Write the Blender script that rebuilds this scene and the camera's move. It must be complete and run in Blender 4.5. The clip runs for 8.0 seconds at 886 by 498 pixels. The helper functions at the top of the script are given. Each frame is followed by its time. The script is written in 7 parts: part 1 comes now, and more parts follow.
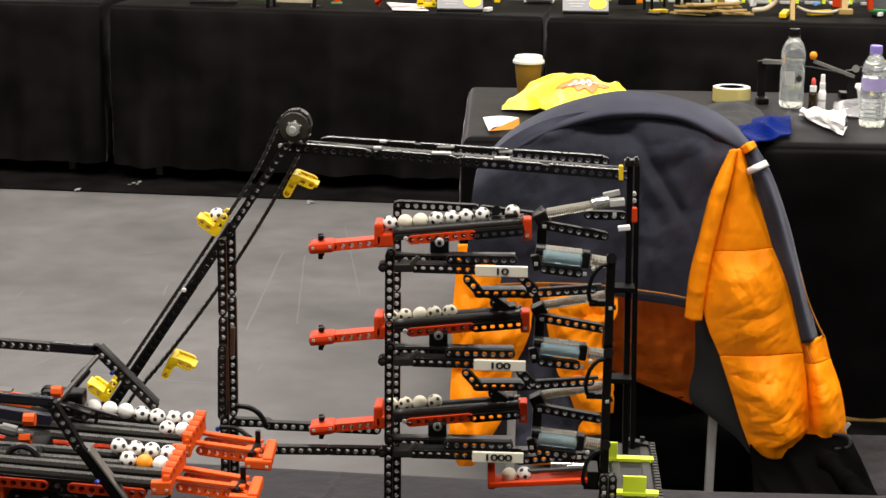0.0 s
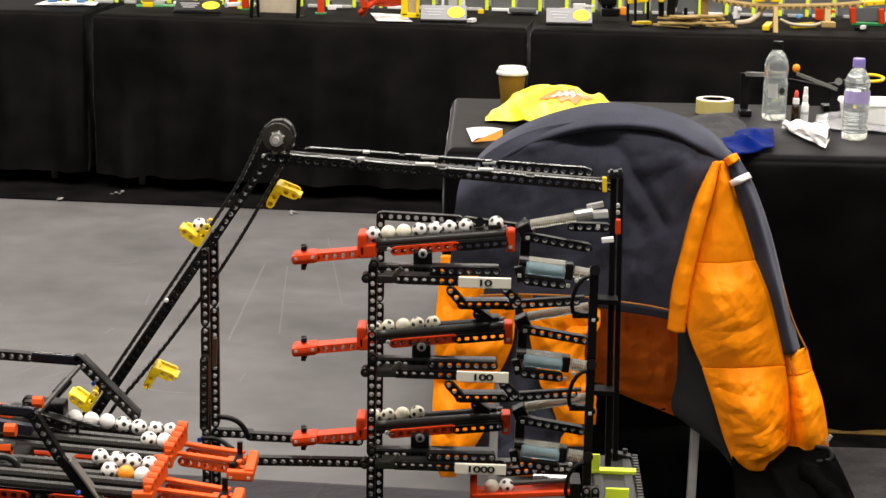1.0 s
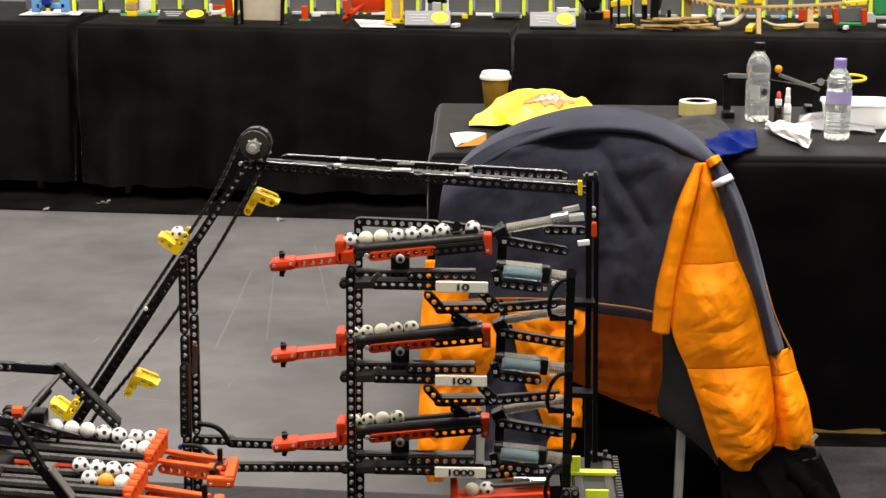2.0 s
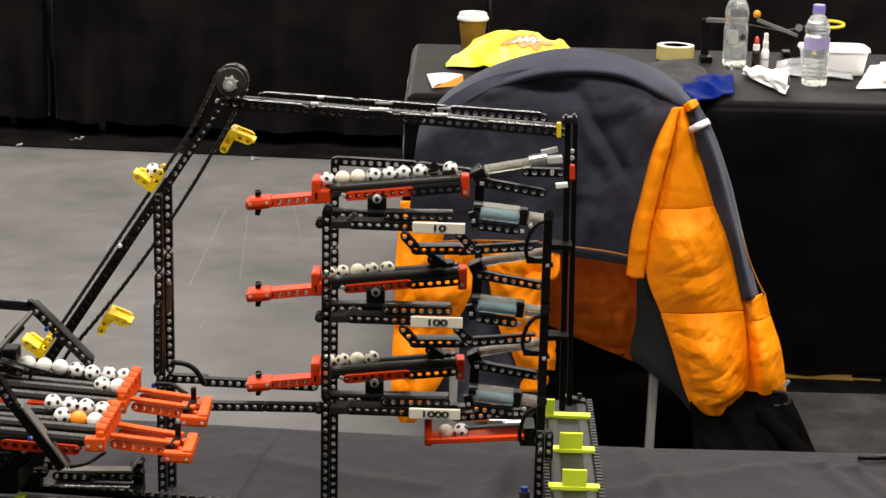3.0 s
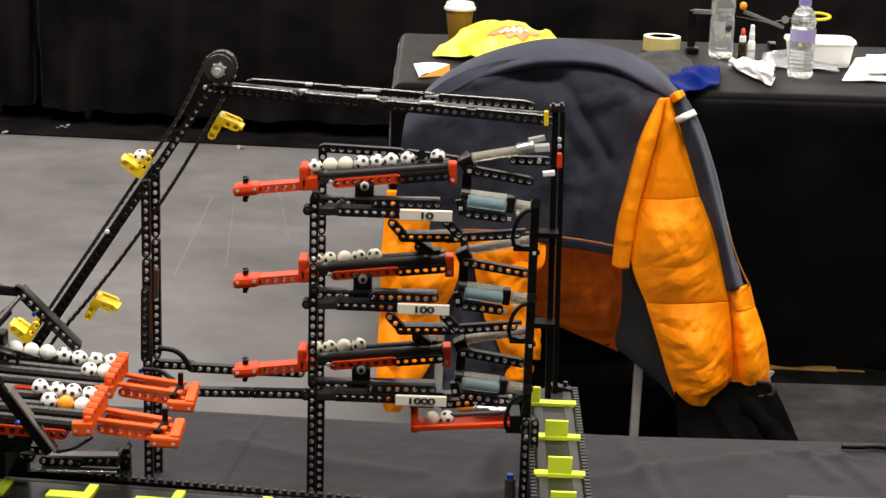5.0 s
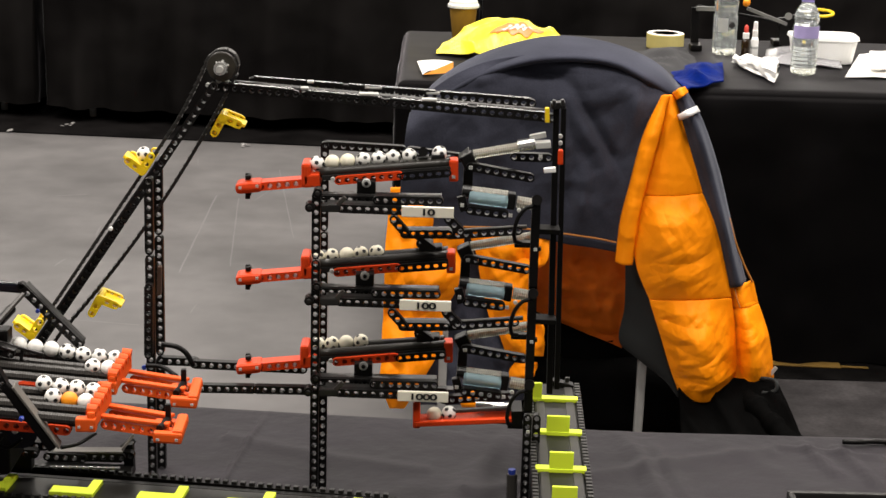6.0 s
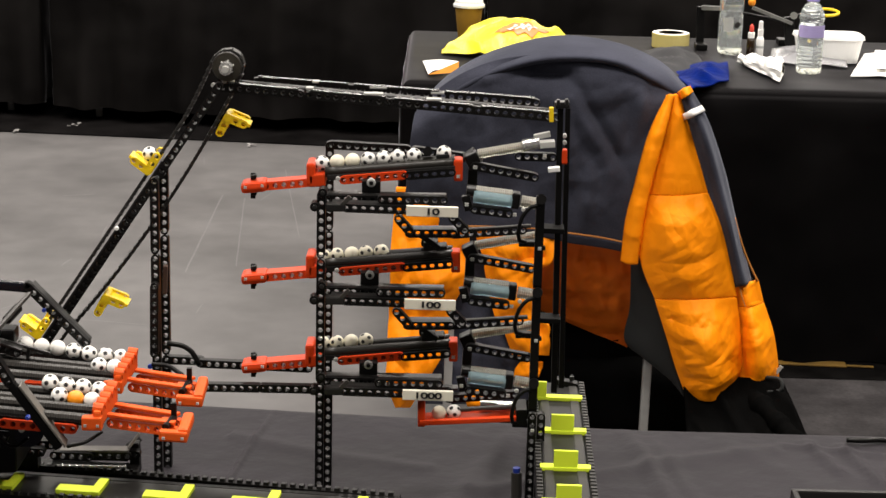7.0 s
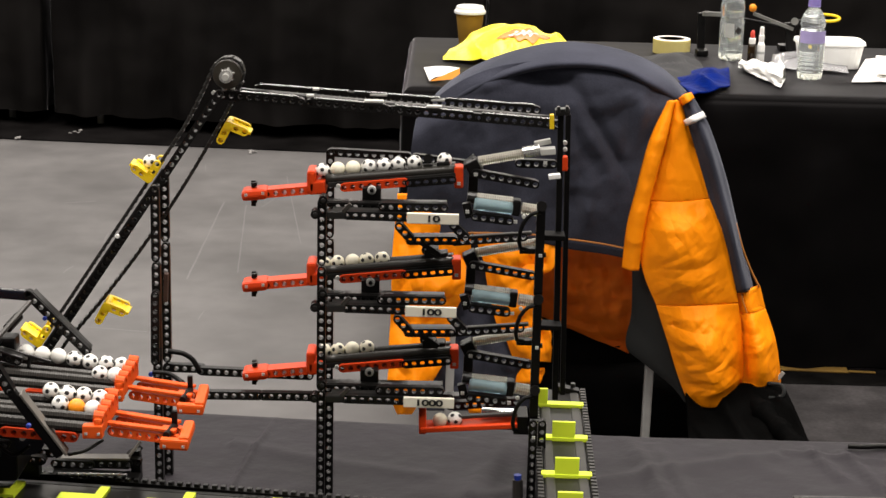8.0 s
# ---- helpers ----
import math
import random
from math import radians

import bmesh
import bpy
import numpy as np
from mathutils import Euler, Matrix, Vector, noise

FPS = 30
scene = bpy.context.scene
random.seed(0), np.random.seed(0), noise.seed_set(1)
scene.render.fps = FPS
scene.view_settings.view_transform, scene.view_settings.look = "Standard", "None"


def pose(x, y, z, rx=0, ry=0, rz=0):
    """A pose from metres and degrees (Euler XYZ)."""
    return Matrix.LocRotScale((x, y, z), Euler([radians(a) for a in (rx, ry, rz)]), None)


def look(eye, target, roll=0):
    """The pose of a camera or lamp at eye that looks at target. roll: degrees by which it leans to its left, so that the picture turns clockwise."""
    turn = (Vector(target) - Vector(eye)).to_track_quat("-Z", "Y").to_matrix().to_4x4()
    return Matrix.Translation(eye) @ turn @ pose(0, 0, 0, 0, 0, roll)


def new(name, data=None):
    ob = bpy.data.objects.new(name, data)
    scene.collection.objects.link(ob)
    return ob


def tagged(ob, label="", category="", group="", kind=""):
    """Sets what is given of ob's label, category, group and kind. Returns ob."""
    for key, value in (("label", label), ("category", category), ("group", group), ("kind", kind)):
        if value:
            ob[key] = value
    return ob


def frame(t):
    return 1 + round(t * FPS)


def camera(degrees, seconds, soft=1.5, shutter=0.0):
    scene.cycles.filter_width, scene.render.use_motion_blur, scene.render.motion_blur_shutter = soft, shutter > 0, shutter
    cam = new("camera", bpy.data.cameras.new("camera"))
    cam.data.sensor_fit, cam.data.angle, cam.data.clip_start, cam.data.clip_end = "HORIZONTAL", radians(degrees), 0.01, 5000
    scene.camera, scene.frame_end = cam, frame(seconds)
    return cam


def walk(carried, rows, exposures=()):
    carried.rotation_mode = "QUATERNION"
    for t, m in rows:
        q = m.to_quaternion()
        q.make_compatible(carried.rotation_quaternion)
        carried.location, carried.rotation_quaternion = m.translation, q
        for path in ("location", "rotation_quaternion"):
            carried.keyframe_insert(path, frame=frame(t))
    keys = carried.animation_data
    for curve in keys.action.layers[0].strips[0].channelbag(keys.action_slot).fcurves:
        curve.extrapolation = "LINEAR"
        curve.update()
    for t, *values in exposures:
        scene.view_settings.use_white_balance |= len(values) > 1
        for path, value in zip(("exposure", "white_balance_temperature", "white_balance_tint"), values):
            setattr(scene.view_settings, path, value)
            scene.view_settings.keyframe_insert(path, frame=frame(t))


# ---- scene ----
EXPO = -0.35
WATTS = 330
ROW_WATTS = 2200
SHEEN = 0.24
LAMPS = [(-5, -5.0), (0.0, -5.0), (5, -5.0), (-5, 0.0), (0.0, 0.0), (5, 0.0), (-4.5, 5.0), (0.5, 4.6), (4.5, 5.0), (-4.5, 10), (4.5, 10)]
# The camera is held by hand and only turns and sways a little.
cam = camera(26.73, 8.0, soft=1.5, shutter=0.5)

# seconds, x, y, z, yaw, pitch, lean
PATH = [
    (0, -0.0114, 0.0160, 1.4504, 1.833, -13.647, 0.693),
    (0.5, -0.0153, 0.0141, 1.4516, 1.468, -13.529, 1.191),
    (1, -0.0120, 0.0184, 1.4503, 1.292, -13.311, 1.042),
    (1.2, -0.0114, 0.0169, 1.4510, 1.161, -13.292, 1.145),
    (2.3, 0.0021, 0.0089, 1.4530, 0.948, -13.127, 0.208),
    (2.5, 0.0009, 0.0106, 1.4537, 0.738, -13.177, 0.498),
    (2.6, 0.0003, 0.0104, 1.4539, 0.640, -13.711, 0.700),
    (2.7, -0.0004, 0.0120, 1.4531, 0.567, -14.000, 0.860),
    (2.8, -0.0011, 0.0137, 1.4523, 0.390, -14.554, 1.020),
    (2.9, -0.0018, 0.0153, 1.4514, 0.135, -14.862, 1.181),
    (3, -0.0030, 0.0188, 1.4494, 0.120, -14.932, 1.319),
    (3.5, -0.0050, 0.0172, 1.4521, -0.148, -14.591, 1.612),
    (4, -0.0057, 0.0140, 1.4483, -0.203, -15.059, 1.636),
    (4.5, -0.0052, 0.0136, 1.4485, -0.316, -15.213, 1.755),
    (4.7, -0.0055, 0.0137, 1.4476, -0.364, -15.201, 1.752),
    (5.8, -0.0016, 0.0083, 1.4485, -0.289, -15.257, 1.668),
    (6, -0.0015, 0.0057, 1.4488, -0.199, -15.284, 1.598),
    (6.5, 0.0002, 0.0042, 1.4489, -0.031, -15.310, 1.375),
    (7, 0.0000, -0.0000, 1.4500, -0.000, -15.300, 1.500),
    (7.5, 0.0010, -0.0014, 1.4504, 0.047, -15.173, 1.351),
    (8, 0.0011, 0.0005, 1.4510, 0.066, -15.116, 1.361),
]


def held(x, y, z, yaw, pitch, lean):
    """Pose of the held camera: heading, tilt, then a lean about its own axis."""
    return pose(x, y, z, 90 + pitch, 0, yaw) @ pose(0, 0, 0, 0, 0, lean)


walk(cam, [(t, held(*r)) for t, *r in PATH], exposures=[(0, EXPO), (8, EXPO)])

# ---------------------------------------------------------------- light
world = bpy.data.worlds.new("hall_air")
scene.world = world
world.use_nodes = True
world.node_tree.nodes["Background"].inputs[0].default_value = (1.0, 0.95, 0.9, 1)
world.node_tree.nodes["Background"].inputs[1].default_value = 0.015


def hall_lamp(x, y, z, size, watts, target=None):
    data = bpy.data.lights.new("hall_lamp", "AREA")
    data.shape, data.size, data.energy = "SQUARE", size, watts
    data.color = (1.0, 0.928, 0.852)
    ob = new("hall_lamp", data)
    ob.matrix_basis = look((x, y, z), target or (x + 0.001, y, 0))
    return ob


for lx, ly in LAMPS:
    hall_lamp(lx, ly, 6.9, 1.6, WATTS * (1.44 if ly > 3 else 1.28 if ly > -1 else 0.35))
# unseen long rows of lights, added far off to put glints on tiles and table tops
for ly in (24.0, 30.0):
    glint_row = hall_lamp(0.0, ly, 6.9, 1.3, ROW_WATTS)
    glint_row.data.shape, glint_row.data.size, glint_row.data.size_y = "RECTANGLE", 16.0, 1.3


# ---------------------------------------------------------------- materials
def material(name, color, rough=0.5, metal=0.0, vary=0.15, scale=40.0, bump=0.0, bump_scale=200.0,
             spec=0.5, sheen=0.0, sheen_rough=0.4, crease=0.0, crease_scale=16.0, transmission=0.0, ior=1.45, alpha=1.0, patches=0.0, patch_scale=3.0, per_object=0.0, coat=0.0, tint=None):
    m = bpy.data.materials.new(name)
    m.use_nodes = True
    nt = m.node_tree
    n, l = nt.nodes, nt.links
    b = n["Principled BSDF"]
    b.inputs["Roughness"].default_value = rough
    b.inputs["Metallic"].default_value = metal
    b.inputs["Specular IOR Level"].default_value = spec
    b.inputs["IOR"].default_value = ior
    b.inputs["Sheen Weight"].default_value = sheen
    b.inputs["Sheen Roughness"].default_value = sheen_rough
    b.inputs["Transmission Weight"].default_value = transmission
    b.inputs["Alpha"].default_value = alpha
    b.inputs["Coat Weight"].default_value = coat
    if tint:
        b.inputs["Sheen Tint"].default_value = b.inputs["Specular Tint"].default_value = (*tint, 1)
    co = n.new("ShaderNodeTexCoord")
    fine = n.new("ShaderNodeTexNoise")
    fine.inputs["Scale"].default_value, fine.inputs["Detail"].default_value = scale, 5
    l.new(co.outputs["Object"], fine.inputs["Vector"])
    broad = n.new("ShaderNodeTexNoise")
    broad.inputs["Scale"].default_value, broad.inputs["Detail"].default_value = patch_scale, 4
    l.new(co.outputs["Object"], broad.inputs["Vector"])
    mix = n.new("ShaderNodeMixRGB")
    mix.blend_type = "MIX"
    mix.inputs[1].default_value = (*[c * (1 - vary) for c in color], 1)
    mix.inputs[2].default_value = (*[min(1, c * (1 + vary)) for c in color], 1)
    l.new(fine.outputs["Fac"], mix.inputs[0])
    ramp = n.new("ShaderNodeMapRange")
    ramp.inputs["From Min"].default_value, ramp.inputs["From Max"].default_value = 0.3, 0.7
    ramp.inputs["To Min"].default_value, ramp.inputs["To Max"].default_value = 1 - patches, 1 + patches
    l.new(broad.outputs["Fac"], ramp.inputs["Value"])
    mul = n.new("ShaderNodeVectorMath")
    mul.operation = "SCALE"
    l.new(mix.outputs[0], mul.inputs[0])
    l.new(ramp.outputs[0], mul.inputs["Scale"])
    last = mul
    if per_object:
        info = n.new("ShaderNodeObjectInfo")
        r2 = n.new("ShaderNodeMapRange")
        r2.inputs["To Min"].default_value, r2.inputs["To Max"].default_value = 1 - per_object, 1 + per_object
        l.new(info.outputs["Random"], r2.inputs["Value"])
        last = n.new("ShaderNodeVectorMath")
        last.operation = "SCALE"
        l.new(mul.outputs[0], last.inputs[0])
        l.new(r2.outputs[0], last.inputs["Scale"])
    l.new(last.outputs[0], b.inputs["Base Color"])
    rr = n.new("ShaderNodeMapRange")
    rr.inputs["To Min"].default_value, rr.inputs["To Max"].default_value = max(0.02, rough - 0.1), min(1, rough + 0.1)
    l.new(broad.outputs["Fac"], rr.inputs["Value"])
    l.new(rr.outputs[0], b.inputs["Roughness"])
    if bump:
        tex = n.new("ShaderNodeTexNoise")
        tex.inputs["Scale"].default_value, tex.inputs["Detail"].default_value = bump_scale, 6
        l.new(co.outputs["Object"], tex.inputs["Vector"])
        bp = n.new("ShaderNodeBump")
        bp.inputs["Strength"].default_value, bp.inputs["Distance"].default_value = bump, 0.4 / bump_scale
        l.new(tex.outputs["Fac"], bp.inputs["Height"])
        l.new(bp.outputs[0], b.inputs["Normal"])
        if crease:
            wander = n.new("ShaderNodeVectorMath")
            wander.operation = "MULTIPLY_ADD"
            wander.inputs[1].default_value = (0.10, 0.10, 0.10)
            slow = n.new("ShaderNodeTexNoise")
            slow.inputs["Scale"].default_value = 8
            l.new(co.outputs["Object"], slow.inputs["Vector"])
            l.new(slow.outputs["Color"], wander.inputs[0])
            l.new(co.outputs["Object"], wander.inputs[2])
            cells = n.new("ShaderNodeTexVoronoi")
            cells.inputs["Scale"].default_value = crease_scale
            l.new(wander.outputs[0], cells.inputs["Vector"])
            sharp = n.new("ShaderNodeBump")
            sharp.inputs["Strength"].default_value, sharp.inputs["Distance"].default_value = crease, 0.12 / crease_scale
            l.new(cells.outputs["Distance"], sharp.inputs["Height"])
            l.new(sharp.outputs[0], bp.inputs["Normal"])
    return m


BLACK = material("black_plastic", (0.0048, 0.0045, 0.0044), 0.40, spec=0.20, vary=0.2, per_object=0.35, bump=0.1, bump_scale=900)
DARK = material("dark_grey_plastic", (0.013, 0.0125, 0.012), 0.36, spec=0.4, per_object=0.25)
HOSE = material("ribbed_grey_hose", (0.029, 0.0265, 0.0235), 0.45, per_object=0.12)
RAIL = material("smooth_dark_hose", (0.017, 0.0155, 0.013), 0.38, spec=0.4, per_object=0.15)
MATTE = material("matte_black_plastic", (0.0045, 0.0042, 0.0041), 0.6, spec=0.08)
LIFTARM = material("blue_black_liftarm", (0.0052, 0.0054, 0.0090), 0.24, spec=0.45, vary=0.2)
# base grey raised to paint in the gloss the flat tiles reflect
TILE = material("worn_grey_tile", (0.135, 0.126, 0.113), 0.42, spec=0.4, vary=0.2, scale=90, patches=0.2, patch_scale=40)
GREY = material("light_grey_plastic", (0.42, 0.42, 0.40), 0.4, per_object=0.1)
RED = material("red_plastic", (0.56, 0.045, 0.007), 0.42, spec=0.2, vary=0.06, per_object=0.08)
CORAL = material("orange_red_plastic", (0.66, 0.085, 0.009), 0.5, spec=0.25, vary=0.06, per_object=0.06)
YELLOW = material("yellow_plastic", (0.86, 0.60, 0.010), 0.38, vary=0.06, per_object=0.05)
LIME = material("lime_plastic", (0.72, 0.88, 0.04), 0.5, vary=0.05, per_object=0.05)
BLUE = material("blue_pin", (0.012, 0.03, 0.22), 0.35)
CLEAR = material("ribbed_clear_tube", (0.60, 0.59, 0.52), 0.25, vary=0.15, scale=400, transmission=0.55, ior=1.2)
AQUA = material("pale_blue_tube", (0.36, 0.52, 0.58), 0.3, vary=0.15, scale=200, transmission=0.6, ior=1.2)
CHROME = material("bright_axle", (0.7, 0.7, 0.68), 0.25, metal=0.8)
BALL = material("white_ball", (0.80, 0.79, 0.75), 0.42, vary=0.05, per_object=0.06)
CREAM = material("cream_ball", (0.72, 0.68, 0.54), 0.45, vary=0.06, per_object=0.08)
SPOT = material("ball_spot", (0.012, 0.012, 0.012), 0.45)
ORANGE_BALL = material("orange_ball", (0.85, 0.28, 0.01), 0.4, vary=0.05)
LABEL = material("label_white", (0.74, 0.71, 0.60), 0.5, vary=0.04)
INK = material("label_ink", (0.01, 0.01, 0.01), 0.5)
GLOSS = material("glossy_black_tile", (0.008, 0.0076, 0.0072), 0.24, spec=0.45)
CHAIN = material("dark_chain", (0.02, 0.019, 0.018), 0.45, vary=0.3)
PALE_BELT = material("worn_grey_belt", (0.009, 0.0085, 0.008), 0.45, spec=0.3, vary=0.3, scale=60, patches=0.35, patch_scale=30)
TEETH = material("worn_grey_chain", (0.020, 0.019, 0.018), 0.5, vary=0.3)
TREAD = material("grey_tread_edge", (0.026, 0.0245, 0.0225), 0.5, spec=0.35, vary=0.3, scale=90, patches=0.3, patch_scale=40)
BELT = material("grey_belt", (0.008, 0.0075, 0.007), 0.32, spec=0.4, patches=0.25, patch_scale=30)
SMOKE = material("smoky_wheel", (0.040, 0.036, 0.029), 0.35, vary=0.3, scale=300, transmission=0.15, ior=1.2)

FLOOR = material("hall_floor", (0.107, 0.1030, 0.1025), 0.62, vary=0.26, scale=10, patches=0.17, patch_scale=3, bump=0.15, bump_scale=300, spec=0.3)
WALL = material("hall_wall", (0.07, 0.068, 0.066), 0.8, patches=0.1)
CLOTH = material("black_table_cloth", (0.0024, 0.0022, 0.0022), 0.6, spec=0.05, sheen=SHEEN, sheen_rough=0.30, tint=(0.97, 0.93, 1.0), vary=0.3, scale=500, patches=0.35, patch_scale=6)
CLOTH_BACK = material("black_pleated_cloth", (0.0050, 0.0045, 0.0042), 0.75, spec=0.06, sheen=0.10, sheen_rough=0.22, tint=(0.97, 0.93, 1.0), vary=0.3, scale=500, patches=0.4, patch_scale=4)
CLOTH_NEAR = material("charcoal_table_cloth", (0.0092, 0.0081, 0.0100), 0.6, spec=0.2, sheen=0.085, tint=(0.98, 0.91, 1.0), crease=0.25, crease_scale=3.5, vary=0.2, scale=420, patches=0.30, patch_scale=11, bump=0.2, bump_scale=40)
BOARD = material("table_board", (0.35, 0.28, 0.2), 0.6, patches=0.1)
STEEL = material("grey_steel", (0.36, 0.36, 0.35), 0.45, metal=0.3)
JACKET_GREY = material("slate_fleece", (0.0400, 0.0420, 0.0575), 0.9, spec=0.0, sheen=0.18, tint=(0.86, 0.90, 1.0), vary=0.25, scale=300, patches=0.20, patch_scale=8, bump=0.4, bump_scale=260)
JACKET_ORANGE = material("orange_nylon", (1.0, 0.278, 0.003), 0.5, spec=0.14, crease=0.55, crease_scale=17, vary=0.07, scale=80, patches=0.07, patch_scale=9, bump=0.16, bump_scale=90)
# fabric darkened to paint the gusset's shade; the dark strap shares it
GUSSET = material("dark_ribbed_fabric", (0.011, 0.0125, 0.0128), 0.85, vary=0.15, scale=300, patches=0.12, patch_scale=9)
# the jacket's orange again, darker and redder to paint the shade inside it
SHADED_ORANGE = material("burnt_orange_lining", (0.62, 0.13, 0.004), 0.6, spec=0.25, vary=0.08, patches=0.08, patch_scale=9, bump=0.3, bump_scale=45)
SHEET_GREY = material("grey_carpet", (0.032, 0.030, 0.0308), 0.9, spec=0.0, vary=0.3, scale=120, patches=0.35, patch_scale=9)
SHADE_STRIP = material("dark_carpet_strip", (0.0065, 0.006, 0.006), 0.9, spec=0.0, vary=0.3, scale=90, patches=0.5, patch_scale=5)
SHEET_DARK = material("charcoal_carpet", (0.0035, 0.0033, 0.0032), 0.9, spec=0.0, vary=0.25, scale=120, patches=0.4, patch_scale=14, bump=0.4, bump_scale=250)
REFLECT = material("reflective_tape", (0.75, 0.75, 0.73), 0.4, vary=0.1)
BAG_BLACK = material("black_nylon", (0.0016, 0.0016, 0.0016), 0.85, spec=0.02, vary=0.2, bump=0.3, bump_scale=50)
BAG_YELLOW = material("yellow_carrier_film", (0.93, 0.80, 0.04), 0.35, vary=0.05, patches=0.06, patch_scale=20, bump=0.4, bump_scale=30)
BAG_RED = material("red_print", (0.78, 0.23, 0.07), 0.4, vary=0.3, scale=120)
WHITE = material("white_plastic", (0.80, 0.80, 0.78), 0.4, vary=0.04)
PAPER = material("white_paper", (0.82, 0.81, 0.78), 0.8, vary=0.03)
KRAFT = material("brown_cup_sleeve", (0.27, 0.145, 0.014), 0.7, vary=0.1)
TAPE = material("masking_tape_side", (0.52, 0.44, 0.16), 0.6, vary=0.08)
ROYAL = material("royal_blue_film", (0.0006, 0.009, 0.105), 0.5, spec=0.02, patches=0.3, patch_scale=18, bump=0.4, bump_scale=30)
PET = material("clear_bottle", (0.86, 0.89, 0.89), 0.04, vary=0.0, transmission=0.95, ior=1.3)
PURPLE = material("purple_cap", (0.30, 0.24, 0.62), 0.4)
BROWN_GLASS = material("brown_glass", (0.018, 0.010, 0.004), 0.15, vary=0.05)
WOOD = material("pale_wood", (0.37, 0.25, 0.085), 0.6, vary=0.2, scale=120, per_object=0.2)
GREEN = material("green_plastic", (0.03, 0.26, 0.08), 0.4)
SKY_BLUE = material("light_blue_plastic", (0.16, 0.38, 0.75), 0.4)
BEIGE = material("beige_card", (0.50, 0.43, 0.31), 0.7)
SILVER = material("silver_card", (0.24, 0.24, 0.255), 0.5, metal=0.1, vary=0.08)
FROST = material("frosted_panel", (0.15, 0.155, 0.155), 0.4, vary=0.1, transmission=0.3)
FLOOR_TAPE = material("yellow_floor_tape", (0.10, 0.054, 0.004), 0.7, vary=0.2, patches=0.3, patch_scale=12)


# ---------------------------------------------------------------- helpers
def thing(name, label, category, base, group="", kind=""):
    ob = new(name)
    ob.empty_display_size = 0.02
    ob.location = base
    return tagged(ob, label, category, group, kind)


def attach(ob, parent):
    """Parts are built in world space, so every pose is a world pose."""
    if parent is not None:
        chain = parent.matrix_basis.copy()
        ob.parent = parent
        ob.matrix_parent_inverse = chain.inverted()
    return ob


def part(name, bm, mat, parent=None, label="", smooth=False):
    """Link a bmesh (in world space) as one mesh object under a thing or a part."""
    me = bpy.data.meshes.new(name)
    if bm.verts:
        lo = Vector([min(v.co[i] for v in bm.verts) for i in range(3)])
        hi = Vector([max(v.co[i] for v in bm.verts) for i in range(3)])
        mid = (lo + hi) / 2
    else:
        mid = Vector()
    bmesh.ops.translate(bm, verts=bm.verts, vec=-mid)
    bmesh.ops.recalc_face_normals(bm, faces=bm.faces)
    bm.to_mesh(me)
    bm.free()
    for m in (mat if isinstance(mat, (list, tuple)) else [mat]):
        me.materials.append(m)
    if smooth:
        me.polygons.foreach_set("use_smooth", [True] * len(me.polygons))
    ob = new(name, me)
    ob.matrix_basis = Matrix.Translation(mid)
    attach(ob, parent)
    if label:
        ob["label"] = label
    return ob


def shared(name, me, m, parent=None, label=""):
    """An object on a shared mesh, at the world pose m."""
    ob = new(name, me)
    ob.matrix_basis = m
    attach(ob, parent)
    if label:
        ob["label"] = label
    return ob


def axes(a, x, y):
    """Pose at a with local x along x and local y near y."""
    x = Vector(x).normalized()
    z = x.cross(Vector(y)).normalized()
    y = z.cross(x)
    m = Matrix((x, y, z)).transposed().to_4x4()
    m.translation = a
    return m


def box_bm(center, size, bevel=0.0, turn=None, bm=None):
    bm = bm or bmesh.new()
    got = bmesh.ops.create_cube(bm, size=1.0)["verts"]
    bmesh.ops.scale(bm, verts=got, vec=size)
    if bevel:
        edges = {e for v in got for e in v.link_edges}
        got = [v for f in bmesh.ops.bevel(bm, geom=list(edges), offset=bevel, segments=2, profile=0.6, affect="EDGES")["faces"] for v in f.verts]
        got = list(set(got))
        seen, todo = set(got), list(got)
        while todo:
            v = todo.pop()
            for e in v.link_edges:
                w = e.other_vert(v)
                if w not in seen:
                    seen.add(w)
                    todo.append(w)
        got = list(seen)
    m = Matrix.Translation(center) @ (turn or Matrix())
    bmesh.ops.transform(bm, matrix=m, verts=got)
    return bm


def bar_bm(a, b, wide, high, side=(0, 1, 0), bevel=0.0006, bm=None):
    """A bar with rounded edges from a to b; wide along side, high across."""
    a, b = Vector(a), Vector(b)
    m = axes((a + b) / 2, b - a, side)
    return box_at(m, ((b - a).length, wide, high), bevel, bm)


def box_at(m, size, bevel, bm=None):
    loc = m.translation.copy()
    turn = m.to_3x3().to_4x4()
    return box_bm(loc, size, bevel, turn, bm)


